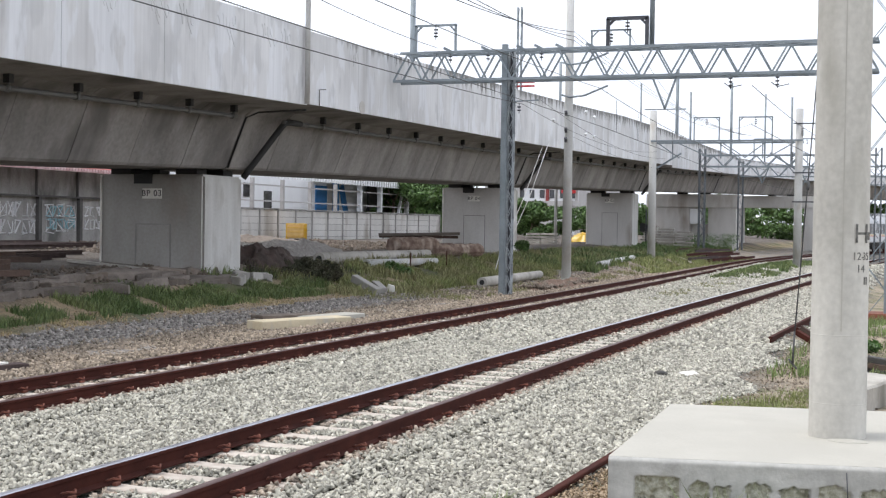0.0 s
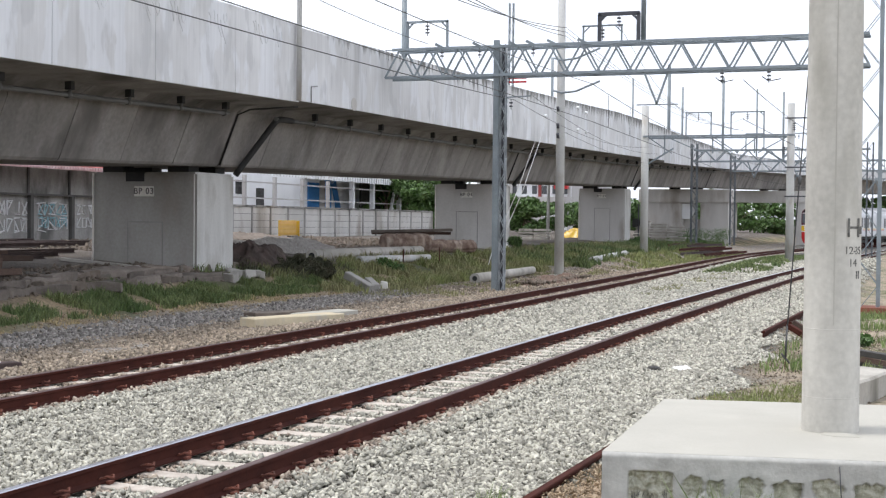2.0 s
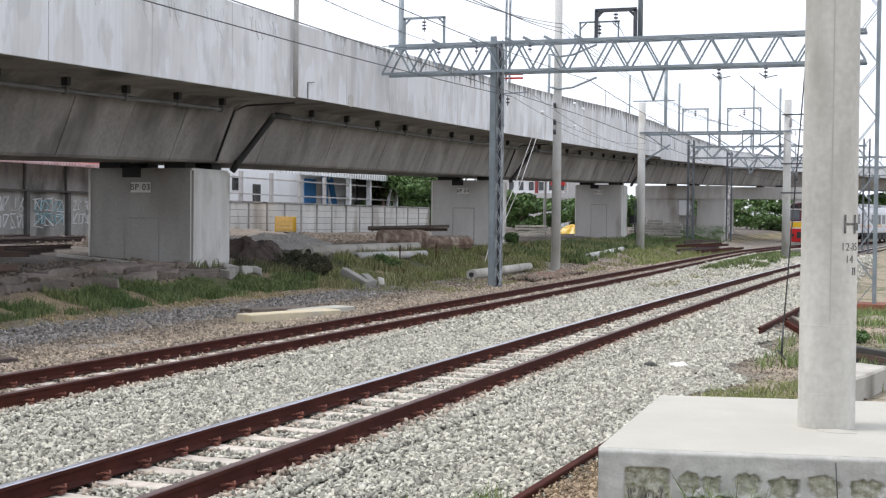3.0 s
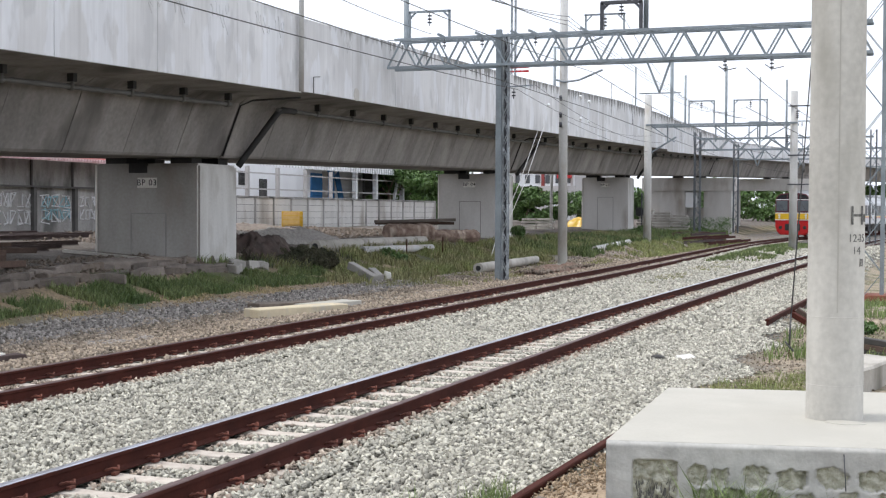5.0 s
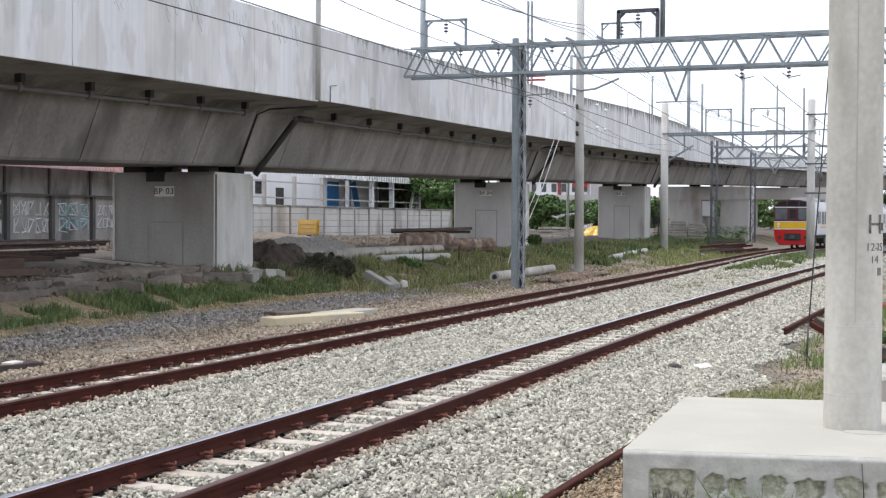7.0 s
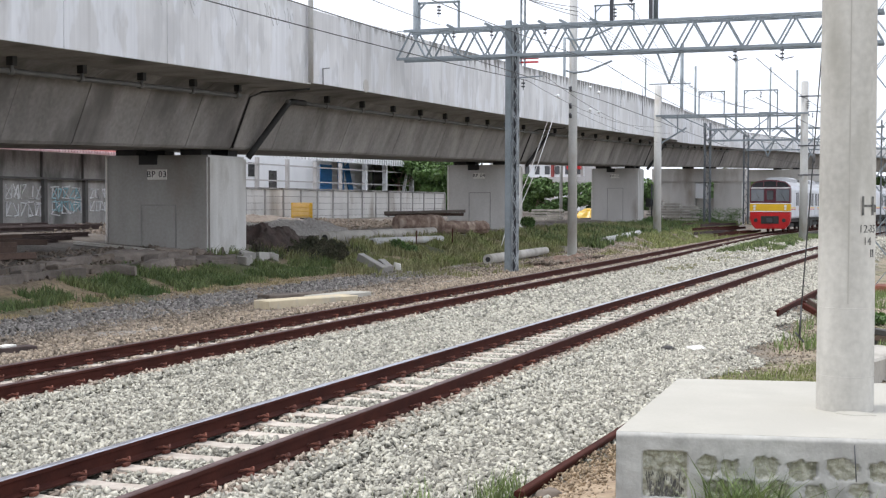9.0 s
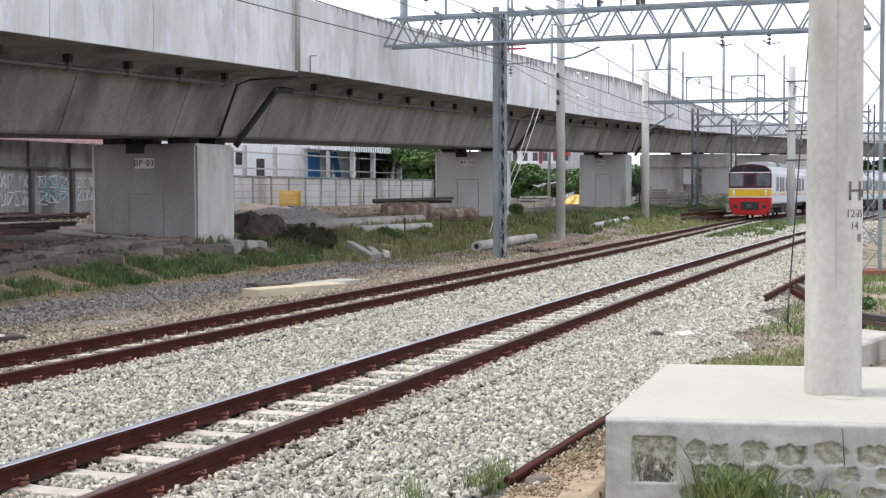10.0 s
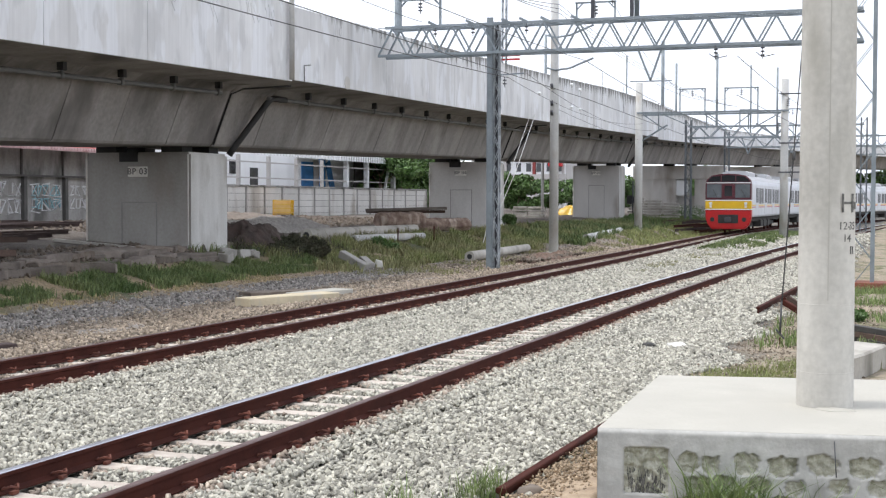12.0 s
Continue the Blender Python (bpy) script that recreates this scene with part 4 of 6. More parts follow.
def build_far_gantry():
    g = thing("concrete_pole_gantry", "steel beam gantry on round grey concrete poles", "gantry")
    x = 76
    for y, z0 in ((14.52, 0.2), (6.44, -0.3)):
        rod("pole", (x, y, z0), (x, y, 8.72), 0.46, M_POLE, g, 14, w2=0.40, label="round concrete pole")
    for z in (6.98, 6.9):
        rod("beam_chord", (x - 0.25 + (z < 6.95) * 0.5, 14.6, z), (x - 0.25 + (z < 6.95) * 0.5, 6.2, z), 0.10, M_STEEL, g)
    rod("knee_brace", (x, 14.4, 5.4), (x, 12.9, 6.3), 0.09, M_STEEL, g)
    rod("knee_brace", (x, 6.6, 5.4), (x, 8.0, 6.3), 0.09, M_STEEL, g)
    for a in (13.4, 10.7, 8.4):
        rod("beam_post", (x, a, 6.95), (x, a, 6.0), 0.07, M_STEEL, g)
    for a, b in ((14.3, 13.0), (13.2, 11.2), (10.9, 9.6), (8.2, 9.4), (10.7, 9.3), (6.6, 8.2)):
        rod("beam_brace", (x, a, 6.92), (x, b, 6.02), 0.055, M_STEEL, g)
    frame_on_top(g, x, 9.7, 6.9 + 1.0, 6.98, 8.3, 0.07)
    frame_on_top(g, x, 12.2, 10.8, 6.98, 8.3, 0.07)
    for y in (6.44,):
        for z in (7.9, 5.2, 3.6):
            rod("cross_arm", (x - 0.2, y - 0.9, z), (x - 0.2, y + 0.3, z), 0.07, M_DARKSTEEL, g)
        insulator(g, x - 0.25, y + 0.35, 6.4, 4, 0.09)
        insulator(g, x - 0.25, y - 0.2, 7.7, 4, 0.09)
    return g


build_far_gantry()


def build_lattice_gantry(x, y0, y1, z0, zt, ground):
    g = thing("lattice_gantry", "distant galvanised lattice gantry over the curve", "gantry", group="distant gantries")
    lattice_mast(g, x, y0, ground, zt + 0.5, 0.40, 0.10, 0.55, M_OLDSTEEL, "mast_leg", 0.09)
    lattice_mast(g, x, y1, ground - 0.5, zt + 0.5, 0.40, 0.10, 0.55, M_OLDSTEEL, "mast_leg", 0.09)
    truss(g, x, y0, y1, z0, zt, 0.7, 1.6, 0.10, 0.09, False)
    for k in (0.3, 0.55):
        y = y0 + (y1 - y0) * k
        frame_on_top(g, x, y, y - 1.3, zt, zt + 1.2, 0.08)
    for k in (0.35, 0.6):
        y = y0 + (y1 - y0) * k
        rod("drop_arm", (x, y + 0.5, z0), (x, y, z0 - 1.2), 0.08, M_STEEL, g)
        rod("drop_arm", (x, y - 0.5, z0), (x, y, z0 - 1.2), 0.08, M_STEEL, g)


build_lattice_gantry(101, 15.55, 3.0, 6.72, 7.55, 0.2)
build_lattice_gantry(124, 15.6, 0.5, 6.9, 7.8, 0.2)
build_lattice_gantry(160, 9.0, -6.0, 7.4, 8.4, 0.0)


# ---- single poles ----
def build_pole(x, y, z0, z1, w, material, label, name="pole", w2=None, base=False, arm=False):
    p = thing(name, label, "pole", (x, y, z0))
    rod("shaft", (0, 0, 0), (0, 0, z1 - z0), w, material, p, 16, w2=w2)
    if base:
        bm = bmesh.new()
        box(bm, -0.5, 0.55, -0.8, 0.4, -0.3, 0.10, 0.04)
        part("footing", bm, M_BLOCK, p, "pale concrete footing")
    if arm:
        h = z1 - z0
        for z, a, b in ((7.75, -0.55, 0.2), (9.1, -0.5, 0.3)):
            bm = bmesh.new()
            tube(bm, [(-0.2, 0.25, z), (-0.25, -0.1, z - 0.10), (-0.25, -0.7, z - 0.04), (-0.25, -1.7, z + 0.35)], 0.09, 6)
            part("curved_arm", bm, M_STEEL, p, "pale curved bracket arm")
        for k, z in ((0, 6.9), (1, 6.2), (2, 5.8)):
            bm = bmesh.new()
            bar(bm, (-0.22, 0.05, z), (-0.30, 0.05, z + 0.18), 0.12, sides=8)
            part("cable_clamp", bm, M_DARKSTEEL, p)
    return p


build_pole(54.4, 13.95, -0.25, 13.5, 0.40, M_POLE, "tall grey concrete pole on a pale footing", "concrete_pole", 0.30, True, True)
build_pole(100, 26.55, 0.8, 9.0, 0.24, M_POLE, "slim grey pole standing behind the viaduct", "slim_pole")
build_pole(34.42, 16.44, 5.38, 12.5, 0.15, M_POLE, "grey steel pole fixed to the parapet joint", "parapet_pole")
for px, top, wd in ((725, 13.0, 0.28), (987, 9.6, 0.2), (1130, 9.5, 0.15), (1194, 12.2, 0.34), (1218, 9.8, 0.22), (1290, 12.0, 0.3), (1350, 11.3, 0.22), (1397, 11.5, 0.28)):
    # poles that stand on the far side of the deck
    az = radians(19.653) + math.atan((784 - px) / 2370.0)
    d = 20.0
    while d * math.sin(az) < deck_y(d * math.cos(az)) + 3.0 and d < 210:
        d += 0.25
    X = d * math.cos(az)
    z = SOFFIT(X) + 1.95
    build_pole(X, d * math.sin(az), z, z + sink(X) + top * 0.62 * (0.75 + 0.25 * d / 60), wd, M_STEEL, "slim grey mast standing on the viaduct deck", "deck_mast")


# ---- wires ----
def wire(a, b, sag=0.2, w=0.02, n=14, label="thin dark overhead wire"):
    a, b = Vector(a), Vector(b)
    bm = bmesh.new()
    pts = [a.lerp(b, i / n) - Vector((0, 0, sag * 4 * (i / n) * (1 - i / n))) for i in range(n + 1)]
    tube(bm, pts, w, 5)
    o = new("overhead_wire", finish(bm, "overhead_wire", M_WIRE))
    return tagged(o, label, "wire", "overhead wires")


wire((8, 12.0, 5.55), (42, 12.3, 5.98), 0.15, 0.025)
wire((42, 12.3, 5.98), (76, 14.3, 6.4), 0.5, 0.016)
wire((42, 11.7, 6.1), (76, 13.8, 6.0), 0.5, 0.016)
wire((54.4, 13.8, 5.8), (101, 15.4, 6.4), 0.6, 0.016)
wire((22, 13.6, 7.75), (42, 15.3, 7.9), 0.2, 0.02)
for k in range(3):
    wire((29.5, 11.9 - k * 0.28, 7.95 + k * 0.10), (54.2, 13.7, 10.1 - 0.18 * k), 0.25, 0.028, label="thick dark feeder cable")
    wire((54.2, 13.7, 10.1 - 0.18 * k), (101, 12.0, 9.0), 0.8, 0.022)
for y, z, sag in ((9.75, 6.45, 0.25), (9.75, 5.25, 0.0)):
    wire((8, y, z), (42, y, z), sag)
    wire((42, y, z), (76, far_y(76), z - 0.1), sag, 0.025)
    wire((76, far_y(76), z - 0.1), (101, far_y(101), z), sag, 0.03)
    wire((101, far_y(101), z), (124, far_y(124), z), sag, 0.035)
for y, z, sag in ((5.3, 6.45, 0.25), (5.3, 5.25, 0.0)):
    wire((42, 5.0, z), (76, 4.1, z), sag, 0.025)
    wire((76, 4.1, z), (101, 3.2, z), sag, 0.03)
wire((42, 7.6, 5.72), (76, 8.6, 8.2), 0.6, 0.016)
wire((42, 8.9, 8.3), (76, 11.5, 8.2), 0.8, 0.016)
for t in np.linspace(0.08, 0.92, 8):
    X = 42 + 34 * t
    y = 9.75 + (far_y(76) - 9.75) * t
    rodm = bmesh.new()
    bar(rodm, (X, y, 5.25), (X, y, 6.4 - 0.25 * 4 * t * (1 - t)), 0.015)
    o = new("wire_dropper", finish(rodm, "wire_dropper", M_WIRE))
    tagged(o, "thin vertical dropper between two wires", "wire", "droppers")
for (x, y, z) in ((58, 14.09, 7.12), (58.1, 13.73, 6.89), (58, 14.08, 6.13), (58.1, 13.72, 6.02), (57.8, 15.5, 6.76)):
    bm = bmesh.new()
    bmesh.ops.create_icosphere(bm, subdivisions=2, radius=0.075)
    bmesh.ops.scale(bm, vec=(1.5, 1, 1), verts=bm.verts)
    bmesh.ops.translate(bm, vec=(x, y, z), verts=bm.verts)
    o = new("wire_insulator", finish(bm, "wire_insulator", M_WHITE if x > 57 else M_DARKSTEEL, True))
    tagged(o, "small round insulator on a wire", "insulator", "wire insulators")


# ---- things lying beside the tracks ----
def lump(sx, sy, sz, seed, rough=0.12, cuts=2):
    bm = bmesh.new()
    box(bm, -sx / 2, sx / 2, -sy / 2, sy / 2, 0, sz)
    bmesh.ops.subdivide_edges(bm, edges=list(bm.edges), cuts=cuts, use_grid_fill=True)
    for v in bm.verts:
        d = Vector([noise.noise(v.co * 2.3 + Vector((seed, k * 7.1, 0))) for k in range(3)])
        v.co += d * rough * min(sx, sy, sz) * 2
    bmesh.ops.bevel(bm, geom=[e for e in bm.edges if e.calc_face_angle(0) > 0.9], offset=min(sz, sy) * 0.08, segments=1, affect="EDGES")
    return bm


def yard(x, y):
    """Enlarges the plan of what lies on the viaduct's side about the camera; the rest stays as given."""
    return (x * VIEW_SCALE, y * VIEW_SCALE) if 13.95 < y < 30 and x < 86 else (x, y)


def put(name, bm, material, at, label, category, group="", rz=0.0, rx=0.0, ry=0.0, smooth=False):
    o = new(name, finish(bm, name, material, smooth))
    o.matrix_world = pose(*yard(at[0], at[1]), at[2], rx, ry, rz)
    return tagged(o, label, category, group)


def gz(x, y):
    return ground_z(*yard(x, y))


put("concrete_plank", lump(2.6, 0.5, 0.22, 1, 0.03), M_CREAM, (26.2, 12.6, gz(26.2, 12.6) - 0.02), "pale sandy concrete plank lying on gravel", "concrete plank", rz=-22)
put("concrete_plank", lump(1.9, 0.55, 0.16, 2, 0.04), M_BLOCK, (28.5, 12.9, gz(28.5, 12.9) - 0.02), "grey concrete plank lying on gravel", "concrete plank", rz=-12)
put("concrete_plank", lump(1.6, 0.5, 0.16, 3, 0.06), M_DARKRUBBLE, (28.2, 13.94, gz(28.2, 13.94) - 0.03), "worn grey plank half sunk in gravel", "concrete plank", rz=-30)
put("concrete_beam", lump(1.15, 0.24, 0.24, 4, 0.04), M_GRIMY, (33.5, 14.2, gz(33.5, 14.2) + 0.16), "broken concrete beam end tipped up on gravel", "concrete beam", rz=-112, ry=21)
put("concrete_beam", lump(0.8, 0.26, 0.22, 5, 0.08), M_GRIMY, (34.25, 14.1, gz(34.2, 14.12) + 0.08), "broken concrete beam leaning on gravel", "concrete beam", rz=40, ry=-14)
put("broken_block", lump(0.28, 0.24, 0.22, 6, 0.2, 3), M_SIGN, (34.8, 13.98, gz(34.8, 13.98) + 0.06), "white broken block beside the beams", "rubble", rz=25, rx=14)
put("old_beam_end", lump(1.1, 0.20, 0.13, 8, 0.16, 4), M_OLDRAIL, (16.3, 12.75, gz(16.6, 12.7) - 0.02), "black charred end of an old beam on gravel", "old beam", rz=-6)
put("pale_scrap", lump(0.34, 0.16, 0.03, 9, 0.10, 2), M_SIGN, (16.35, 12.78, gz(16.6, 12.7) + 0.11), "pale scrap lying on the charred beam", "scrap", rz=10)
for i in range(40):
    row = i % 2
    x = 19.4 + (i // 2) * 0.76 + random.uniform(-0.25, 0.25)
    y = 16.1 + 0.62 * row + random.uniform(-0.18, 0.18) + 0.03 * (x - 19)
    put("kerb_stone", lump(random.uniform(0.55, 2.0) if x < 30 else random.uniform(0.35, 0.8), random.uniform(0.26, 0.40), random.uniform(0.16, 0.27), 20 + i, 0.15, 4), M_KERB if i % 5 else M_DARKRUBBLE, (x, y, gz(x, y) - 0.09), "broken grey-brown kerb stone in a row", "kerb stone", "broken kerb stones", random.uniform(-14, 10) if i % 4 else random.uniform(-70, 60), random.uniform(-8, 8), random.uniform(-5, 5))
for i in range(4):
    x, y = 29.7 + 0.62 * i, 16.2 + random.uniform(-0.2, 0.2)
    put("pale_block", lump(random.uniform(0.3, 0.6), 0.3, 0.24, 720 + i, 0.2, 4), M_GRIMY, (x, y, gz(x, y)), "pale broken concrete block at the pier foot", "rubble", "pale blocks", random.uniform(-40, 40), random.uniform(-10, 10), 0)
for i in range(8):
    x, y = 20 + i * 0.5, 17.9 + 0.35 * i
    put("old_sleeper", lump(random.uniform(2.5, 5.5), 0.2, 0.15, 60 + i, 0.08), M_TIMBER, (x + 1.5, y, gz(x, y) + 0.02 + 0.1 * (i % 2)), "dark old timber beam stacked by the pier", "timber beam", "stacked beams", random.uniform(-14, 14), 0, random.uniform(-1.5, 1.5))
put("long_plank", lump(3.2, 0.20, 0.08, 80, 0.03), M_LYING, (28.2, 18.4, gz(28.2, 18.4)), "pale plank leaning at the pier foot", "plank", rz=-78, ry=5)
for i, (x, y, rz, L) in enumerate(((20.5, 20.4, 1, 9), (21.5, 21.6, -1, 10), (24, 22.6, 0.5, 10))):
    bm = bmesh.new()
    prism(bm, RAIL, [(Vector((k * L, 0, 0.16)), Vector((0, 1, 0)), Vector((0, 0, 1))) for k in (0, 1)])
    bmesh.ops.recalc_face_normals(bm, faces=bm.faces)
    put("spare_rail", bm, M_OLDRAIL, (x, y, gz(x, y) + 0.02), "blackened spare rail lying on the ground", "rail", "spare rails", rz)

# rows of stored rails and beams between the viaduct and the old wall
for i in range(12):
    L = random.uniform(7, 14)
    bm = bmesh.new()
    prism(bm, RAIL, [(Vector((k * L, 0, 0.16)), Vector((0, 1, 0)), Vector((0, 0, 1))) for k in (0, 1)])
    bmesh.ops.recalc_face_normals(bm, faces=bm.faces)
    x, y = 28 + random.uniform(0, 9), 30.2 + 0.5 * i
    put("spare_rail", bm, M_OLDRAIL, (x, y, gz(x + L / 2, y) + 0.02), "blackened spare rail lying before the old wall", "rail", "spare rails", random.uniform(-3, 3))
for i in range(10):
    x, y = 27 + random.uniform(0, 10), 31 + 0.5 * i
    put("old_sleeper", lump(random.uniform(2.5, 5), 0.25, 0.22, 640 + i, 0.06), M_UNDER, (x, y, gz(x, y)), "dark old beam lying before the wall", "timber beam", "stacked beams", random.uniform(-8, 8))


def on_yard(x, y, up):
    return (*yard(x, y), gz(x, y) + up)


def lying_pole(a, b, w, material, label, name="lying_pole", group="lying poles"):
    a, b = Vector(a), Vector(b)
    p = thing(name, label, "pole", tuple(a), group)
    d = b - a
    bm = bmesh.new()
    bar(bm, (0, 0, 0), d, w, sides=18, w2=w * 0.85)
    part("shaft", bm, material, p)
    # flat black disc paints the dark of the pole's hollow
    bm = bmesh.new()
    n = d.normalized()
    bar(bm, -n * 0.004, n * 0.01, w * 0.5, sides=12)
    part("hollow_shade_disc", bm, M_BLACK, p)
    return p


lying_pole((46.1, 14.95, -0.04), (55.3, 15.35, -0.02), 0.38, M_LYING, "grey concrete pole lying in the grass")
lying_pole(on_yard(37.2, 17.3, 0.22), on_yard(46.6, 17.25, 0.22), 0.46, M_LYING, "thick grey concrete pole lying on the ground")
lying_pole(on_yard(39.0, 16.5, 0.20), on_yard(45.0, 16.35, 0.20), 0.32, M_POLE, "slim grey concrete pole lying in the grass")
lying_pole((64.5, 14.9, 0.16), (71.5, 14.65, 0.40), 0.40, M_POLE, "pale concrete pole lying in the grass")


def build_log(x0, y0, z0, x1, y1, w, name="log"):
    bm = bmesh.new()
    n, m = 36, 16
    z0 += gz(x0, y0)
    a, b = Vector((*yard(x0, y0), 0)), Vector((*yard(x1, y1), 0))
    d = (b - a)
    s = Vector((-d.y, d.x, 0)).normalized()
    rings = []
    for i in range(m):
        c = d * (i / (m - 1))
        r = w / 2 * (1 - 0.1 * (i in (0, m - 1)))
        rings.append([bm.verts.new(c + (s * math.cos(6.283 * k / n) + Vector((0, 0, 1)) * math.sin(6.283 * k / n)) * r * (1 + 0.20 * noise.noise((i * 0.5, math.cos(6.283 * k / n) * 2.5, math.sin(6.283 * k / n) * 2.5 + x0)) + 0.10 * noise.noise((i * 0.3, math.cos(6.283 * k / n) * 9, math.sin(6.283 * k / n) * 9)))) for k in range(n)])
    for p, q in zip(rings, rings[1:]):
        for k in range(n):
            bm.faces.new((p[k], p[(k + 1) % n], q[(k + 1) % n], q[k])).smooth = True
    bm.faces.new(rings[0][::-1])
    bm.faces.new(rings[-1])
    put(name, bm, M_BARK, (x0, y0, z0), "weathered brown log lying under the viaduct", "log", "logs")


build_log(46.95, 18.85, 0.40, 48.6, 17.7, 0.80)
build_log(48.8, 17.9, 0.28, 51.2, 16.7, 0.60)
for i, (x, y, z, L, rz) in enumerate(((49.3, 18.6, 0.86, 3.7, -60), (49.6, 18.75, 0.74, 3.6, -64))):
    put("timber_board", lump(L, 0.30, 0.13, 90 + i, 0.05), M_KERB if i == 0 else M_TIMBER, (x, y, gz(x, y) + z), "grey weathered board lying over the logs", "board", "boards", rz, ry=1.5 * (i - 1))
for x, y in ((41.6, 16.0), (45.2, 16.0)):
    b = bmesh.new()
    bar(b, (0, 0, -0.2), (0.02, 0, 0.75), 0.05, sides=6)
    put("short_stake", b, M_RUST, (x, y, gz(x, y)), "short rusty stake in the grass", "stake", "stakes")


def build_heap(x, y, sx, sy, h, material, label, name="heap", seed=0):
    bm = bmesh.new()
    bmesh.ops.create_grid(bm, x_segments=70, y_segments=50, size=1)
    for v in bm.verts:
        r = math.hypot(v.co.x, v.co.y)
        k = min(1.0, 1.5 * max(0.0, 1 - r ** 1.6))
        v.co.z = h * k * (1 + 0.5 * noise.noise((v.co.x * 3, v.co.y * 3, seed))) + 0.09 * noise.noise((v.co.x * 9, v.co.y * 9, seed)) + 0.06 * noise.noise((v.co.x * 22, v.co.y * 22, seed)) - 0.12 * (r > 0.95)
        v.co.x *= sx
        v.co.y *= sy
    put(name, bm, material, (x, y, gz(x, y) - 0.02), label, "mound", smooth=True)


# earth colour darkened to carry the shade that lies on the mound
M_SHADYEARTH = mat("shaded_earth", (0.085, 0.056, 0.048), (0.045, 0.035, 0.03), 0.95, scale=2.5, fine=22, bump=0.9, depth=0.04, stain=(0.16, 0.14, 0.12))
M_REDEARTH = mat("red_brown_earth", (0.21, 0.135, 0.10), (0.11, 0.075, 0.06), 0.95, scale=5, fine=26, bump=1.0, depth=0.05, stain=(0.34, 0.28, 0.22))
M_GRAVELHEAP = mat("gravel_heap", (0.55, 0.52, 0.485), (0.26, 0.24, 0.22), 0.95, scale=9, fine=40, bump=0.9, depth=0.04)
build_heap(33.4, 17.3, 1.8, 1.1, 0.66, M_SHADYEARTH, "mound of earth beside the pier with its shade painted in", "earth_mound", 1)
build_heap(33.6, 17.2, 1.7, 1.0, 0.34, M_DARKRUBBLE, "low heap of rubble at the pier foot", "rubble_mound", 7)
build_heap(41, 20.6, 5.5, 1.6, 0.42, M_GRAVELHEAP, "long grey heap of gravel behind the viaduct", "gravel_mound", 3)
build_heap(62, 34.5, 10, 1.4, 0.35, M_DARKRUBBLE, "low bank of rubble before the fence", "rubble_bank", 5)
build_heap(49.2, 12.8, 4.2, 0.65, 0.24, M_REDEARTH, "low mound of red-brown earth at the pole", "earth_mound", 9)


def build_tank():
    c = thing("storage_tank", "orange plastic tank in a wire cage on a pallet", "tank", (73.3, 35.6, gz(73.3, 35.6)), rz=18)
    bm = bmesh.new()
    box(bm, -0.62, 0.62, -0.52, 0.52, 0.16, 1.02, 0.06)
    part("tank_body", bm, M_ORANGE, c)
    for i in range(7):
        for y in (-0.545, 0.545):
            rod("cage_bar", (-0.6 + 0.2 * i, y, 0.12), (-0.6 + 0.2 * i, y, 1.05), 0.03, M_YELLOW, c)
    for z in (0.3, 0.55, 0.8, 1.05):
        bm = bmesh.new()
        tube(bm, [(-0.64, -0.545, z), (0.64, -0.545, z), (0.64, 0.545, z), (-0.64, 0.545, z), (-0.64, -0.545, z)], 0.03, 4)
        part("cage_ring", bm, M_YELLOW, c)
    for y in (-0.4, 0, 0.4):
        block("pallet_runner", -0.6, 0.6, y - 0.06, y + 0.06, 0, 0.13, M_TIMBER, c)


build_tank()

# a row of rusty rails stored beside the curve
for i in range(18):
    bm = bmesh.new()
    L = random.uniform(8, 15)
    prism(bm, RAIL, [(Vector((k * L, 0, 0.16)), Vector((0, 1, 0)), Vector((0, 0, 1))) for k in (0, 1)])
    bmesh.ops.recalc_face_normals(bm, faces=bm.faces)
    x, y = 83 + 1.1 * (i % 6) + random.uniform(0, 6), 12.55 + 0.19 * i
    z = max(ground_z(x, y), ground_z(x + L, y), ground_z(x + L / 2, y))
    put("spare_rail", bm, M_RUST if i % 3 else M_OLDRAIL, (x, y, z + 0.02 + 0.14 * (i % 2)), "rusty spare rail stored beside the curve", "rail", "spare rails", random.uniform(-5, 2))
# stacked sleepers at the far piers
for i in range(3):
    for j in range(9 - i):
        z = ground_z(105, 18.6) - 0.03 + 0.205 * j
        put("stacked_sleeper", lump(0.5, 1.25 + random.uniform(-0.25, 0.25), 0.15, 130 + i * 9 + j, 0.06, 1), M_LYING, (105 + random.uniform(-0.1, 0.1), 20.2 - 1.35 * i + random.uniform(-0.1, 0.1), z), "grey concrete sleeper in a stack", "sleeper", "stacked sleepers", random.uniform(-7, 7))
for i in range(2):
    for j in range(4):
        z = gz(93, 26) - 0.02 + 0.205 * j
        put("stacked_sleeper", lump(0.5, 1.12 + random.uniform(-0.1, 0.1), 0.15, 190 + i * 7 + j, 0.05, 1), M_LYING, (93 + random.uniform(-0.1, 0.1), 26.3 - 1.2 * i, z), "grey concrete sleeper in a stack", "sleeper", "stacked sleepers", random.uniform(-6, 6))


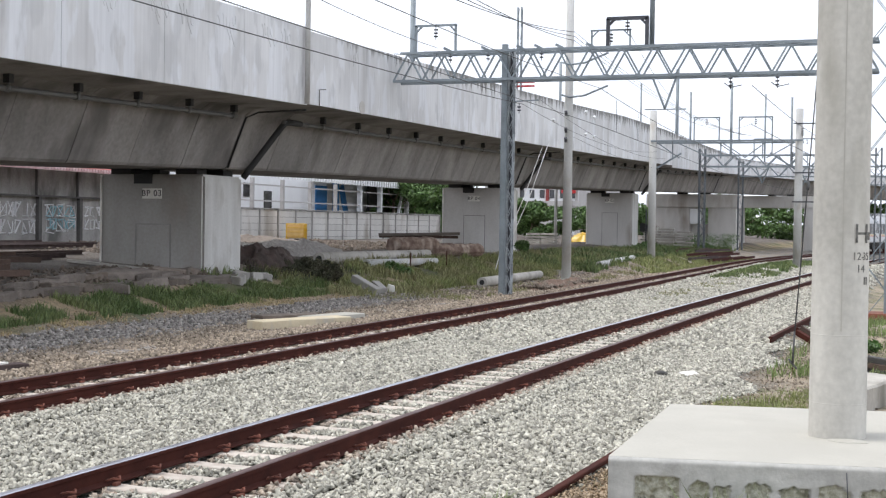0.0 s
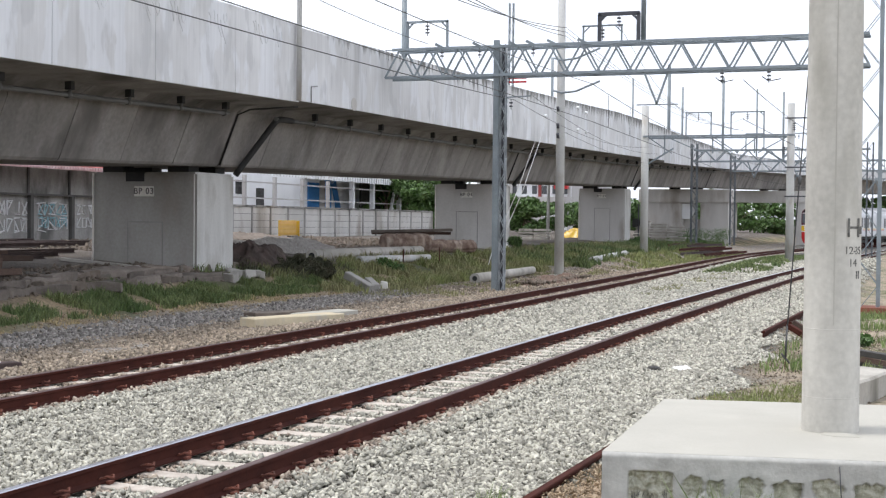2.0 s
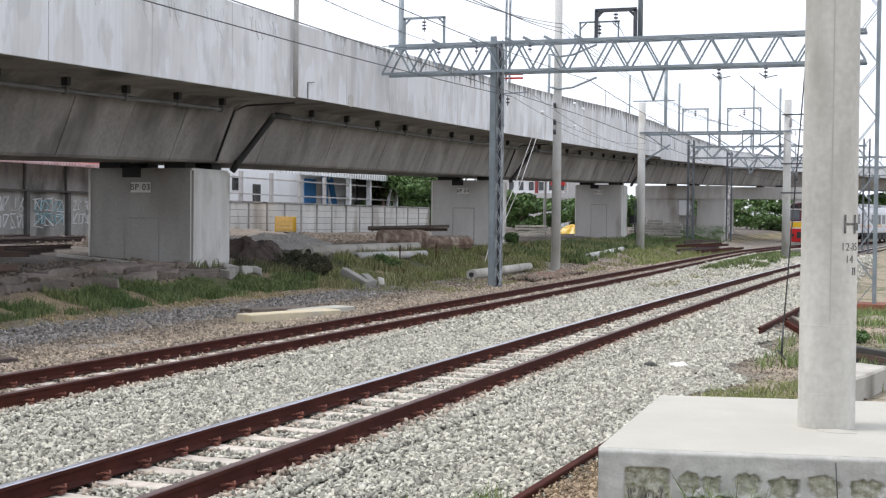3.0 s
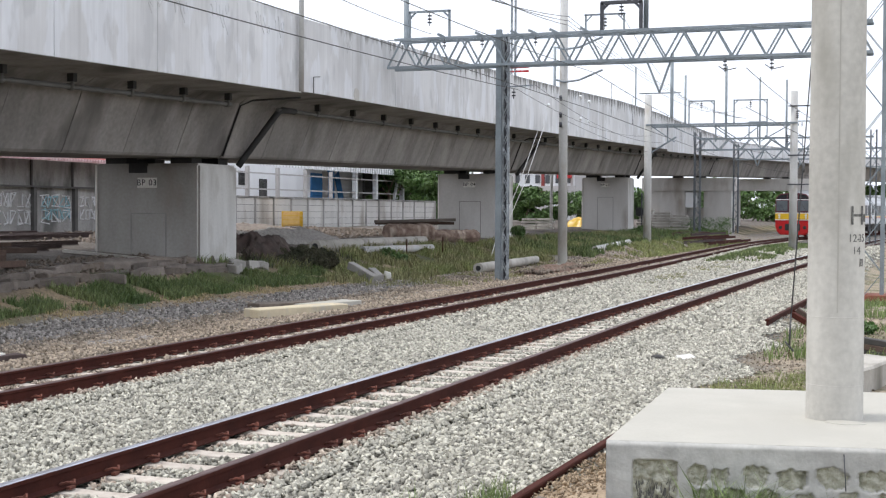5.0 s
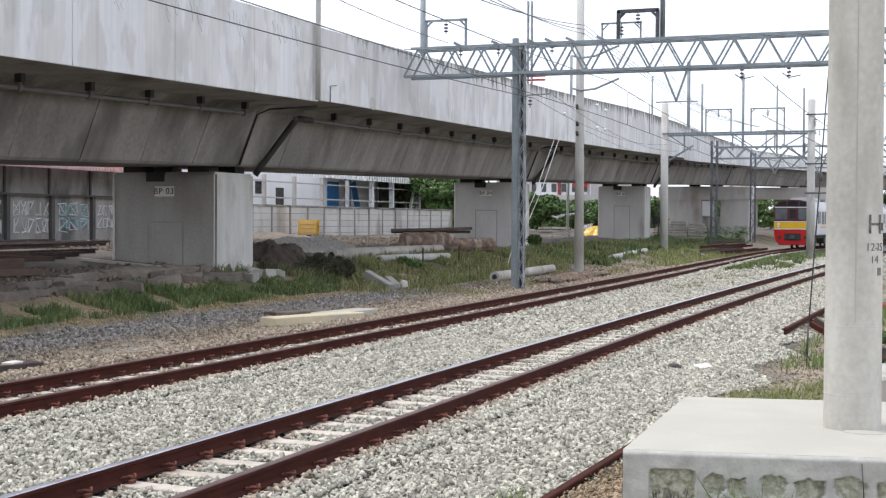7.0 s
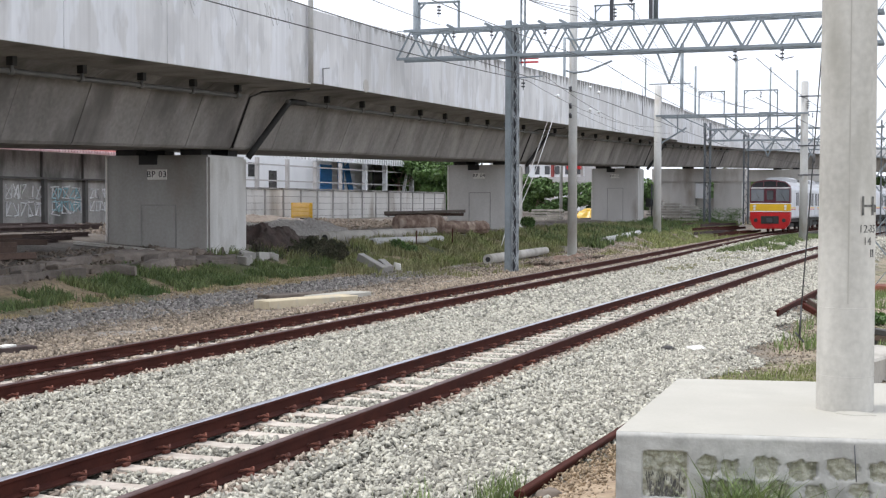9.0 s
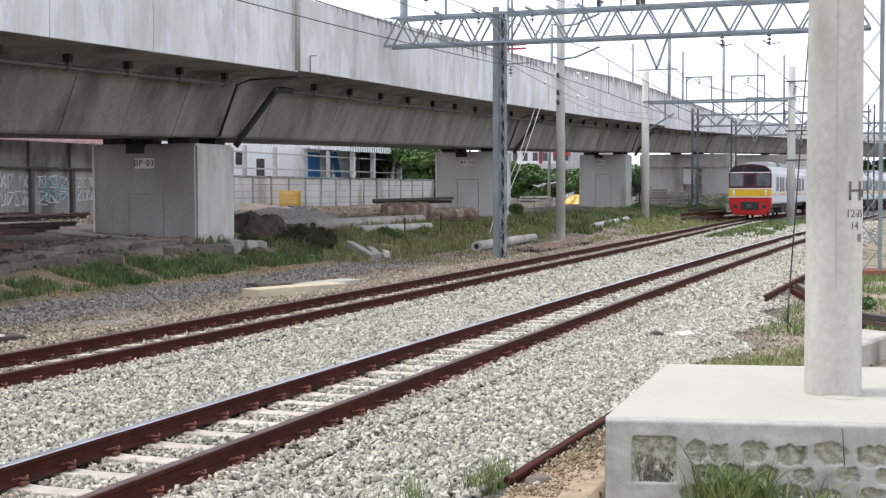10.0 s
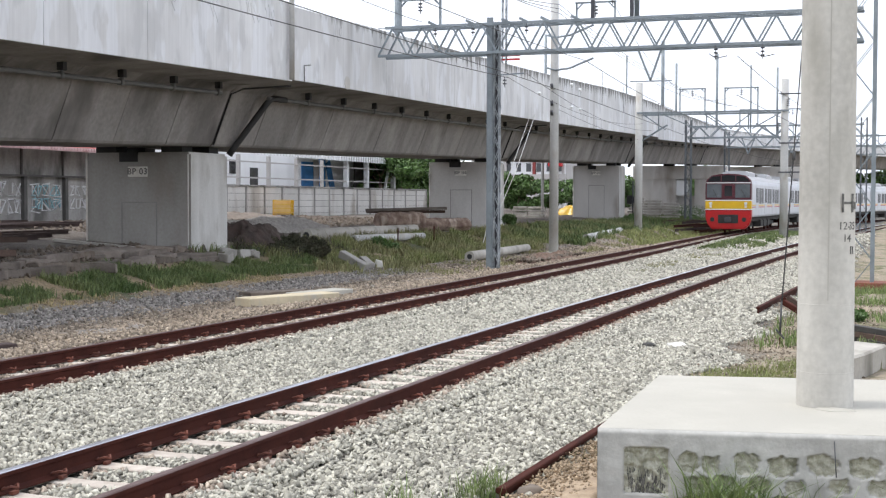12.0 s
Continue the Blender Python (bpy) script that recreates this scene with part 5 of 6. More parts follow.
def build_signal():
    s = thing("signal_box_post", "small post with black signal heads", "signal", (99.6, 19.45, gz(99.6, 19.45)))
    rod("post", (0, 0, -0.2), (0, 0, 2.9), 0.1, M_DARKSTEEL, s, 8)
    bm = bmesh.new()
    box(bm, -0.12, 0.12, -0.5, -0.06, 1.2, 1.75, 0.05)
    part("signal_head", bm, M_BLACK, s)
    bm = bmesh.new()
    box(bm, -0.12, 0.12, 0.06, 0.45, 1.15, 1.8, 0.05)
    part("signal_head", bm, M_BLACK, s)


build_signal()


# ---- right-hand side: barrier rail, old rails, slabs, stacked beams ----
def lying_rail(x0, y0, x1, y1, z, label, ry=0.0, tilt=0.0):
    bm = bmesh.new()
    L = math.hypot(x1 - x0, y1 - y0)
    prism(bm, RAIL, [(Vector((k * L, 0, 0)), Vector((0, 1, 0)), Vector((0, 0, 1))) for k in (0, 1)])
    bmesh.ops.recalc_face_normals(bm, faces=bm.faces)
    return put("old_rail", bm, M_RUST, (x0, y0, z), label, "rail", "old rails", math.degrees(math.atan2(y1 - y0, x1 - x0)), tilt, ry)


lying_rail(9.05, 2.70, 12.9, 2.47, -0.06, "rusty rail set on edge as a border", -1.0)
lying_rail(24.9, 2.55, 32.0, 2.3, 0.06, "rusty old rail lying beside the track")
bank = bmesh.new()
bmesh.ops.create_grid(bank, x_segments=70, y_segments=24, size=1)
for v in bank.verts:
    e = max(abs(v.co.x), abs(v.co.y))
    v.co.z = 0.05 * (1 - v.co.y) - 0.10 * (e > 0.97) + 0.02 * noise.noise((v.co.x * 9, v.co.y * 3, 0)) + 0.012 * noise.noise((v.co.x * 40, v.co.y * 14, 0))
    v.co.x *= 1.75
    v.co.y *= 0.36
tagged(put("earth_bank", bank, M_EARTH, (10.2, 2.28, -0.13), "sandy brown earth between the rail and block", "earth", rz=-2, smooth=True), kind="stuff")
def rock(r, seed, flat=0.6):
    bm = bmesh.new()
    bmesh.ops.create_icosphere(bm, subdivisions=3, radius=r)
    for v in bm.verts:
        v.co *= 1 + 0.35 * noise.noise(v.co / r * 1.3 + Vector((seed, 0, 0))) + 0.12 * noise.noise(v.co / r * 4 + Vector((0, seed, 0)))
        v.co.z *= flat
    return bm


for i in range(7):
    x, y = 20.0 + 0.10 * (i % 3) + 0.05 * (i // 3), 0.36 - 0.14 * (i % 3)
    put("dark_beam", lump(2.4, 0.12, 0.085, 310 + i, 0.04, 1), M_TIMBER if i % 2 else M_UNDER, (x, y, gz(x, y) + 0.02 + 0.085 * (i // 3)), "dark weathered beam in a low stack", "beam", "dark beams", 27 + i * 1.4)
put("grey_slab", lump(1.65, 0.52, 0.33, 330, 0.03), M_LYING, (17.0, 0.64, -0.14), "worn grey concrete slab lying in the weeds", "slab", rz=-12)
for i, (x, y, L, rz, ry) in enumerate(((25.2, 1.95, 0.5, 60, -24), (25.6, 1.85, 0.6, 80, -30), (26.0, 2.0, 0.5, 110, -18), (25.0, 1.6, 0.7, 20, -8))):
    put("rusty_offcut", lump(L, 0.11, 0.10, 760 + i, 0.05, 1), M_TIMBER if i % 2 else M_RUST, (x, y, gz(x, y) + 0.10), "rusty steel offcut in a small heap", "scrap", "rusty offcuts", rz, 0, ry)
put("pale_stone", lump(0.24, 0.15, 0.05, 331, 0.45, 4), M_FENCE, (19.4, 3.12, -0.145), "pale flat rubbish on the ballast", "rubbish", rz=-50, rx=8)
put("dark_clump", rock(0.11, 337, 0.45), M_UNDER, (19.65, 3.57, -0.16), "dark torn clump lying on the ballast", "clump", rz=-60, ry=6)
put("field_stone", rock(0.10, 333, 0.7), M_DARKRUBBLE, (9.2, 2.52, -0.12), "brown field stone by the border rail", "stone", rz=20, smooth=True)
for i in range(90):
    x, y = random.uniform(8.8, 10.6), random.uniform(1.96, 2.58)
    put("pebble", rock(random.uniform(0.008, 0.03), 500 + i, 0.7), random.choice((M_DARKRUBBLE, M_EARTH, M_STONE)), (x, y, -0.10), "small pebble on the sandy earth", "pebble", "pebbles")
for i in range(16):
    x, y = random.uniform(8.2, 8.75), random.uniform(-0.3, 1.2)
    put("litter_bit", rock(random.uniform(0.02, 0.05), 340 + i, 0.4), random.choice((M_WHITE, M_FENCE, M_RUBBLE)), (x, y, gz(x, y) + 0.005), "small pale bit of litter on the ground", "litter", "litter", random.uniform(0, 180))


# ---- walls and buildings beyond the viaduct ----
def build_fence():
    f = thing("panel_fence", "grey precast concrete panel fence with slim posts", "fence", kind="structure")
    step = 2.42
    n = 22
    for i in range(n + 1):
        x = 56.6 + step * i
        if x > 103:
            break
        block("fence_post", x - 0.07, x + 0.07, 36.93, 37.10, 0.6, 2.86, M_PLASTER, f)
        if x + step > 103:
            break
        for j in range(5):
            z = 0.78 + 0.404 * j
            dy = random.uniform(-0.01, 0.01)
            block("fence_panel", x + 0.07, x + step - 0.07, 36.99 + dy, 37.05 + dy, z, z + 0.385, M_FENCE, f)
        # dark sheet added behind the panels to paint shade into their gaps
        block("gap_shade_sheet", x + 0.05, x + step - 0.05, 37.065, 37.085, 0.78, 2.80, M_DARKPLASTER, f)
        block("coping", x - 0.03, x + step - 0.08, 36.92, 37.12, 2.81, 2.90, M_PLASTER, f)


def build_old_wall():
    w = thing("old_wall", "dirty plastered wall with dark pilasters and faded graffiti", "wall", kind="structure")
    for i in range(9):
        x = 28.4 + 3.06 * i
        block("pilaster", x - 0.11, x + 0.11, 36.72, 37.1, 0.6, 3.0, M_DARKPLASTER, w)
        block("wall_panel", x + 0.11, x + 2.95, 36.9, 37.1, 0.6, 3.0, M_PLASTER, w)
        block("upper_panel", x, x + 3.03, 36.98, 37.15, 3.08, 4.35, M_PLASTER, w)
        block("upper_post", x - 0.05, x + 0.05, 36.9, 36.975, 3.08, 4.35, M_DARKPLASTER, w)
        block("ledge", x, x + 3.05, 36.7, 37.16, 3.0, 3.08, M_DARKPLASTER, w)

    def strokes(x0, z0, wd, hg, count, material, seed):
        rng = random.Random(seed)
        cols = count // 2
        for k in range(count):
            cx, cz = x0 + wd * (k % cols + 0.5) / cols, z0 + hg * (0.74 if k < cols else 0.26)
            rx, rz = wd / cols * 0.46, hg * 0.21
            # an angular scrawl of upright, slanting and bowed strokes
            for _ in range(2):
                bm = bmesh.new()
                pts, side, top = [], rng.choice((-1, 1)), rng.choice((-1, 1))
                for q in range(rng.randint(3, 5)):
                    pts.append(Vector((cx + rx * side * rng.uniform(0.5, 1.0), 36.885, cz + rz * top * rng.uniform(0.6, 1.0))))
                    side, top = (-side, top) if rng.random() < 0.5 else (side * rng.choice((-1, 1)), -top)
                tube(bm, pts, rng.uniform(0.05, 0.075), 5)
                part("graffiti_stroke", bm, material, w, "faded spray paint strokes")
    strokes(47.2, 1.25, 2.5, 1.6, 10, M_GRAFFITI, 3)
    strokes(50.4, 1.5, 2.2, 1.2, 10, M_TEAL, 5)
    strokes(50.3, 1.3, 2.4, 1.5, 6, M_GRAFFITI, 6)
    strokes(53.3, 1.5, 1.8, 1.2, 8, M_GRAFFITI, 8)
    strokes(44.1, 1.25, 2.4, 1.6, 10, M_GRAFFITI, 12)
    r = thing("awning_roof", "faded red corrugated roof edge over the wall", "roof", kind="structure")
    bm = bmesh.new()
    for i in range(240):
        x = 30 + i * 0.11
        za = 4.30 + 0.02 * (i % 2)
        vs = [(x, 35.7, za - 0.03), (x + 0.11, 35.7, za - 0.01), (x + 0.11, 41, za + 0.9), (x, 41, za + 0.88)]
        bm.faces.new([bm.verts.new(v) for v in vs])
    part("roof_sheet", bm, M_ROOFRED, r)
    bm = bmesh.new()
    for i in range(120):
        x = 30 + i * 0.22
        box(bm, x, x + 0.13, 35.66, 35.69, 4.20, 4.34)
    tagged(part("roof_edge", bm, M_PINK, r, "pale pink corrugated edge"), kind="stuff")
    block("fascia", 30, 56.4, 35.7, 35.76, 4.16, 4.3, M_PINK, r)


M_DARKPLASTER = mat("dark_plaster", (0.13, 0.125, 0.12), (0.08, 0.08, 0.076), 0.95, scale=2)
M_PINK = mat("faded_pink", (0.78, 0.62, 0.62), (0.6, 0.36, 0.37), 0.8, scale=3)
build_fence()
build_old_wall()


def build_white_house():
    h = thing("white_building", "white rendered building with blue doors behind the fence", "building", kind="structure")
    block("front_wall", 74, 109.5, 46.0, 46.3, 0.8, 7.5, M_WHITE, h)
    block("side_wall", 109.2, 109.5, 46.3, 58, 0.8, 7.5, M_WHITE, h)
    block("blue_door", 98.0, 100.15, 45.92, 46.02, 1.0, 5.1, M_BLUE, h, label="tall blue door")
    block("door_jamb", 100.2, 101.2, 45.9, 46.02, 1.0, 5.3, M_FARGREY, h)
    block("blue_pillar", 101.3, 102.3, 45.8, 46.02, 1.0, 5.4, M_BLUE, h)
    rod("blue_stripe", (103.0, 45.93, 5.2), (104.3, 45.93, 2.4), 0.08, M_BLUE, h, h=0.9)
    block("window", 85.9, 86.8, 45.94, 46.02, 3.9, 4.9, M_GLASS, h)
    block("window", 89.1, 90.3, 45.94, 46.02, 2.9, 4.4, M_GLASS, h)
    for x in np.arange(77.2, 100, 4.6):
        block("veranda_post", x - 0.12, x + 0.12, 43.0, 43.24, 0.9, 5.1, M_FARGREY, h)
    for z in (2.95, 3.5, 4.6):
        block("rail_bar", 74, 110.8, 42.95, 43.05, z, z + 0.09, M_FARGREY, h)
    s = thing("open_shed", "open shed with a white corrugated roof edge", "shed", kind="structure")
    for x in (100.3, 104.6, 110.8):
        block("shed_post", x - 0.17, x + 0.17, 42.9, 43.25, 0.9, 5.2, M_WHITE, s)
    # dark sheet stands for the shaded inside, placed to fit the view
    block("shed_shade", 105.9, 112.3, 44.6, 44.8, 0.8, 5.4, M_UNDER, s, label="near-black sheet painting the shed's shaded inside")
    bm = bmesh.new()
    for i in range(61):
        x = 82 + i * 0.5
        box(bm, x, x + 0.27, 42.2, 42.28, 5.12, 5.72)
    tagged(part("roof_edge", bm, M_WHITE, s, "white corrugated roof edge"), kind="stuff")
    bm = bmesh.new()
    box(bm, 97.0, 110.9, 42.3, 45.9, 5.60, 5.70)
    part("roof_sheet", bm, M_PIPE, s)
    rod("slant_brace", (108.6, 43, 2.9), (109.6, 43, 5.0), 0.2, M_WHITE, s)


build_white_house()


def build_apartment():
    a = thing("apartment_block", "far pale apartment block with red trim", "building", kind="structure")
    x0, x1, y = 186, 215, 46.0
    block("wall", x0, x1, y, y + 14, 0, 14, M_FARGREY, a)
    block("end_wall", x0 - 0.3, x0, y, y + 14, 0, 14, M_WHITE, a)
    for j in range(4):
        block("balcony_band", x0 - 0.8, x0 - 0.3, y - 0.4, y + 14, 2.2 + 2.9 * j, 2.9 + 2.9 * j, M_FARGREY, a)
        for i in range(9):
            block("window", x0 - 0.36, x0 - 0.28, y + 0.5 + 1.5 * i, y + 1.2 + 1.5 * i, 3.3 + 2.9 * j, 4.5 + 2.9 * j, M_GLASS, a)
    for i in range(3):
        block("pillar", x0 - 0.7, x0 - 0.32, y + 4.3 * i, y + 4.3 * i + 0.4, 0, 14, M_ROOFRED if i == 1 else M_FARGREY, a)


build_apartment()


def build_red_sign():
    r = thing("red_awning", "red awning on the far apartment block", "awning", kind="structure")
    block("sheet", 184.5, 185.2, 46.2, 48.2, 6.9, 7.4, M_RED, r)


build_red_sign()


def build_crane():
    c = thing("lattice_tower", "thin far lattice tower with a red cross frame", "tower", (258, 76.5, 0))
    lattice_mast(c, 0, 0, 0, 46, 0.8, 0.16, 2.2, M_STEEL, "tower_leg", 0.1)
    for k in range(2):
        rod("cross_frame", (0, 3.5, 30.2 + k * 0.8), (0, -3.2, 30.2 + k * 0.8), 0.35, M_RED, c)


build_crane()


def build_site_cloth():
    t = thing("yellow_cover", "yellow tarpaulin over a low pile", "cover", (103.5, 25.2, 0.9))
    bm = bmesh.new()
    bmesh.ops.create_grid(bm, x_segments=20, y_segments=20, size=1)
    for v in bm.verts:
        r = max(abs(v.co.x), abs(v.co.y))
        v.co.z = 0.72 * max(0, 1 - r ** 2.2) + 0.12 * noise.noise(v.co * 3)
        v.co.x *= 1.0
        v.co.y *= 1.0
    part("sheet", bm, M_YELLOW, t, smooth=True)


build_site_cloth()


# ---- trees and shrubs ----
def leaf_cloud(count, size, shapes, seed):
    """Small leaf blades scattered on uneven clumps; returns vertices and faces."""
    rng = np.random.default_rng(seed)
    V, F = [], []
    for _ in range(count):
        cx, cy, cz, r, rz = shapes[rng.integers(len(shapes))]
        d = rng.normal(size=3)
        d /= np.linalg.norm(d)
        p = np.array((cx, cy, cz)) + d * np.array((r, r, rz)) * rng.uniform(0.55, 1.05)
        u = rng.normal(size=3)
        u /= np.linalg.norm(u)
        w = np.cross(u, rng.normal(size=3))
        w /= np.linalg.norm(w)
        s = size * rng.uniform(0.5, 1.2)
        k = len(V)
        V += [p - u * s, p + w * s * 0.45, p + u * s, p - w * s * 0.45]
        F.append((k, k + 1, k + 2, k + 3))
    return V, F


def build_tree(x, y, h, spread, seed, z=1.0, leaves=5000, size=0.22, name="tree", label="leafy green tree with an uneven crown"):
    rng = random.Random(seed)
    t = thing(name, label, "tree", (x, y, z))
    bm = bmesh.new()
    bar(bm, (0, 0, -0.3), (0.1, 0, h * 0.45), 0.09 * h ** 0.8, sides=9, w2=0.05 * h ** 0.8)
    part("trunk", bm, M_BARK, t)
    shapes = []
    for i in range(13):
        a, r = rng.uniform(0, 6.28), rng.uniform(0.15, 1.0) * spread
        c = (r * math.cos(a), r * math.sin(a), h * rng.uniform(0.10, 0.86))
        shapes.append((*c, spread * rng.uniform(0.28, 0.5), h * rng.uniform(0.10, 0.18)))
        if i < 7:
            bm = bmesh.new()
            bar(bm, (0.05, 0, h * rng.uniform(0.25, 0.42)), c, 0.02 * h, sides=6, w2=0.006 * h)
            part("limb", bm, M_BARK, t)
    V, F = leaf_cloud(leaves, size, shapes, seed)
    me = bpy.data.meshes.new("crown")
    me.from_pydata(V, [], F)
    me.materials.append(M_LEAF)
    c = new("crown", me)
    c.parent = t


for i, (x, y, h, sp) in enumerate(((128, 47, 7.5, 4.2), (120, 42, 5.2, 3.0), (138, 50, 8.0, 4.5), (113, 40, 4.2, 2.6), (131, 37.5, 4.6, 3.2), (140, 36, 3.8, 3.0), (121, 34.5, 3.6, 2.4), (150, 36, 3.6, 3.0), (106, 39.5, 4.6, 1.8), (109, 43.6, 7.4, 2.8), (114, 43.4, 7.8, 3.0))):
    build_tree(x, y, h, sp, 40 + i)
for i in range(9):
    build_tree(215 + 9 * (i % 3), 28 - 5.0 * i + 14, 6 + (i % 3), 4.5, 90 + i, 0.2, 3000, 0.4, label="far green tree along the line")


def build_shrub(x, y, h, r, seed, n=900, leaf=None):
    shapes = [(random.uniform(-r, r) * 0.7, random.uniform(-r, r) * 0.7, h * random.uniform(0.25, 0.75), r * 0.45, h * 0.28) for _ in range(6)]
    V, F = leaf_cloud(2 * n, 0.035 if leaf else 0.055, shapes, seed)
    me = bpy.data.meshes.new("shrub")
    me.from_pydata(V, [], F)
    me.materials.append(leaf or M_LEAF)
    o = new("shrub", me)
    o.matrix_world = pose(*yard(x, y), gz(x, y) - 0.05)
    tagged(o, "low dark withered scrub on the mound" if leaf else "low green shrub in rough ground", "shrub", "shrubs")


for i, (x, y, h, r) in enumerate(((40, 15.9, 0.55, 0.5), (110, 17.0, 1.4, 1.3), (109.5, 15.2, 1.5, 1.3), (84.0, 16.2, 0.7, 0.6), (58, 17, 0.8, 0.5), (80, 15.6, 0.8, 0.9), (103, 15.2, 0.8, 0.9), (24.2, 1.1, 0.4, 0.5), (20.3, -1.5, 0.5, 0.5))):
    build_shrub(x, y, h, r, 400 + i)
for i, (x, y, h, r) in enumerate(((33.6, 16.5, 0.55, 0.5), (34.2, 16.5, 0.62, 0.5), (34.8, 16.4, 0.60, 0.5), (35.3, 16.2, 0.45, 0.5), (33.8, 16.1, 0.40, 0.5), (34.5, 15.9, 0.40, 0.6), (35.9, 16.3, 0.55, 0.3), (33.2, 16.4, 0.35, 0.4))):
    build_shrub(x, y, h, r, 440 + i, 2600, M_SCRUB)


# ---- train ----
def build_train_car(front):
    L = 19.5
    car = thing("train_car", "stainless commuter train car with a red and yellow front" if front else "stainless commuter train car with dark windows", "train car", group="train cars")
    V = Vector
    along = lambda *xs: [(V((x, 0, 0)), V((0, 1, 0)), V((0, 0, 1))) for x in xs]
    ring = [(-1.36, 1.0), (-1.4, 1.1), (-1.4, 3.05), (-1.34, 3.3), (-1.1, 3.52), (-0.6, 3.66), (0, 3.70), (0.6, 3.66), (1.1, 3.52), (1.34, 3.3), (1.4, 3.05), (1.4, 1.1), (1.36, 1.0)]
    bm = bmesh.new()
    prism(bm, ring, along(0.12, L))
    bmesh.ops.recalc_face_normals(bm, faces=bm.faces)
    for f in bm.faces:
        f.material_index = 1 if f.normal.z > 0.3 else 0
    part("car_body", bm, (M_STAINLESS, M_ROOFGREY), car, "ribbed stainless steel body")
    for side in (-1, 1):
        for i in range(4):
            x = 2.4 + 4.65 * i
            d = part("side_door", (lambda b: (box(b, x, x + 1.3, side * 1.395 - 0.012, side * 1.395 + 0.02, 1.12, 3.0, 0.008), b)[1])(bmesh.new()), M_STAINLESS, car, "sliding door pair")
            for k in (0, 1):
                block("door_window", x + 0.12 + 0.64 * k, x + 0.54 + 0.64 * k, side * 1.418 - 0.006, side * 1.418 + 0.006, 1.9, 2.85, M_SIDEGLASS, d)
            if i < 3:
                for k in (0, 1):
                    block("window", x + 1.75 + 1.25 * k, x + 2.8 + 1.25 * k, side * 1.40 - 0.008, side * 1.40 + 0.01, 1.85, 2.85, M_SIDEGLASS, car, label="dark side window")
        block("stripe", 0.5, L - 0.02, side * 1.402 - 0.004, side * 1.402 + 0.004, 1.70, 1.78, M_YELLOW, car, label="thin yellow stripe")
        block("stripe", 0.5, L - 0.02, side * 1.402 - 0.004, side * 1.402 + 0.004, 1.60, 1.66, M_RED, car, label="thin red stripe")
    # roof units
    for x0, x1 in ((3.0, 6.2), (12.6, 15.8)):
        bm = bmesh.new()
        prism(bm, [(-0.9, 3.5), (-0.85, 3.84), (-0.6, 3.95), (0.6, 3.95), (0.85, 3.84), (0.9, 3.5)], along(x0, x0 + 0.25, x1 - 0.25, x1))
        bmesh.ops.recalc_face_normals(bm, faces=bm.faces)
        part("cooling_unit", bm, M_ROOFGREY, car, "pale roof cooling unit")
    for x in (8.0, 9.6):
        block("roof_box", x, x + 1.0, -0.5, 0.5, 3.6, 3.86, M_PIPE, car, 0.03)
    if not front:
        bm = bmesh.new()
        tube(bm, [(10.5, 0, 3.9), (9.6, 0, 4.35), (10.6, 0, 4.95)], 0.06, 6)
        bar(bm, (10.6, -0.8, 4.95), (10.6, 0.8, 4.95), 0.06)
        part("pantograph", bm, M_DARKSTEEL, car)
    if front:
        bm = bmesh.new()
        prism(bm, [(-1.02, 0.26), (-1.28, 0.55), (-1.41, 0.95), (-1.42, 1.46), (1.42, 1.46), (1.41, 0.95), (1.28, 0.55), (1.02, 0.26)], along(-0.10, 0.45))
        bmesh.ops.recalc_face_normals(bm, faces=bm.faces)
        bmesh.ops.bevel(bm, geom=[e for e in bm.edges if abs(e.verts[0].co.x + 0.10) < 1e-4 and abs(e.verts[1].co.x + 0.10) < 1e-4], offset=0.06, segments=3, affect="EDGES")
        ap = part("red_apron", bm, M_RED, car, "glossy red front apron")
        # black plate on the apron paints the dark of the coupler's hollow
        block("coupler_shade_plate", -0.125, -0.06, -0.62, 0.62, 0.62, 1.16, M_BLACK, ap)
        block("coupler", -0.36, -0.12, -0.2, 0.2, 0.72, 1.02, M_DARKSTEEL, ap, 0.04)
        for y in (-1, 1):
            bm = bmesh.new()
            bar(bm, (-0.14, y * 0.98, 0.86), (-0.09, y * 0.98, 0.86), 0.28, sides=16)
            part("lower_lamp", bm, M_BLACK, ap, "dark round lower lamp")
        block("yellow_band", -0.105, 0.3, -1.425, 1.425, 1.52, 2.02, M_YELLOW, car, 0.02, "bright yellow band")
        for z in (1.46, 2.02):
            block("white_line", -0.108, 0.3, -1.43, 1.43, z + 0.002, z + 0.062, M_WHITE, car)
        for y in (-1, 1):
            bm = bmesh.new()
            bar(bm, (-0.14, y * 1.08, 1.86), (-0.10, y * 1.08, 1.86), 0.20, sides=16)
            part("headlight", bm, M_LENS, car, "round pale headlight")
            block("marker_lamp", -0.13, -0.10, y * 1.08 - 0.07, y * 1.08 + 0.07, 1.60, 1.74, M_LENS, car)
        bm = bmesh.new()
        prism(bm, [(-1.42, 2.085), (-1.42, 3.05), (-1.36, 3.32), (-1.05, 3.6), (-0.5, 3.70), (0, 3.73), (0.5, 3.70), (1.05, 3.6), (1.36, 3.32), (1.42, 3.05), (1.42, 2.085)], along(-0.09, 0.35))
        bmesh.ops.recalc_face_normals(bm, faces=bm.faces)
        mf = part("maroon_front", bm, M_MAROON, car, "dark maroon cab front")
        for y0, y1 in ((-1.33, -0.42), (0.42, 1.33)):
            block("windscreen", -0.105, -0.08, y0, y1, 2.22, 3.06, M_PALESCREEN, mf, 0.01, "windscreen with pale painted reflections")
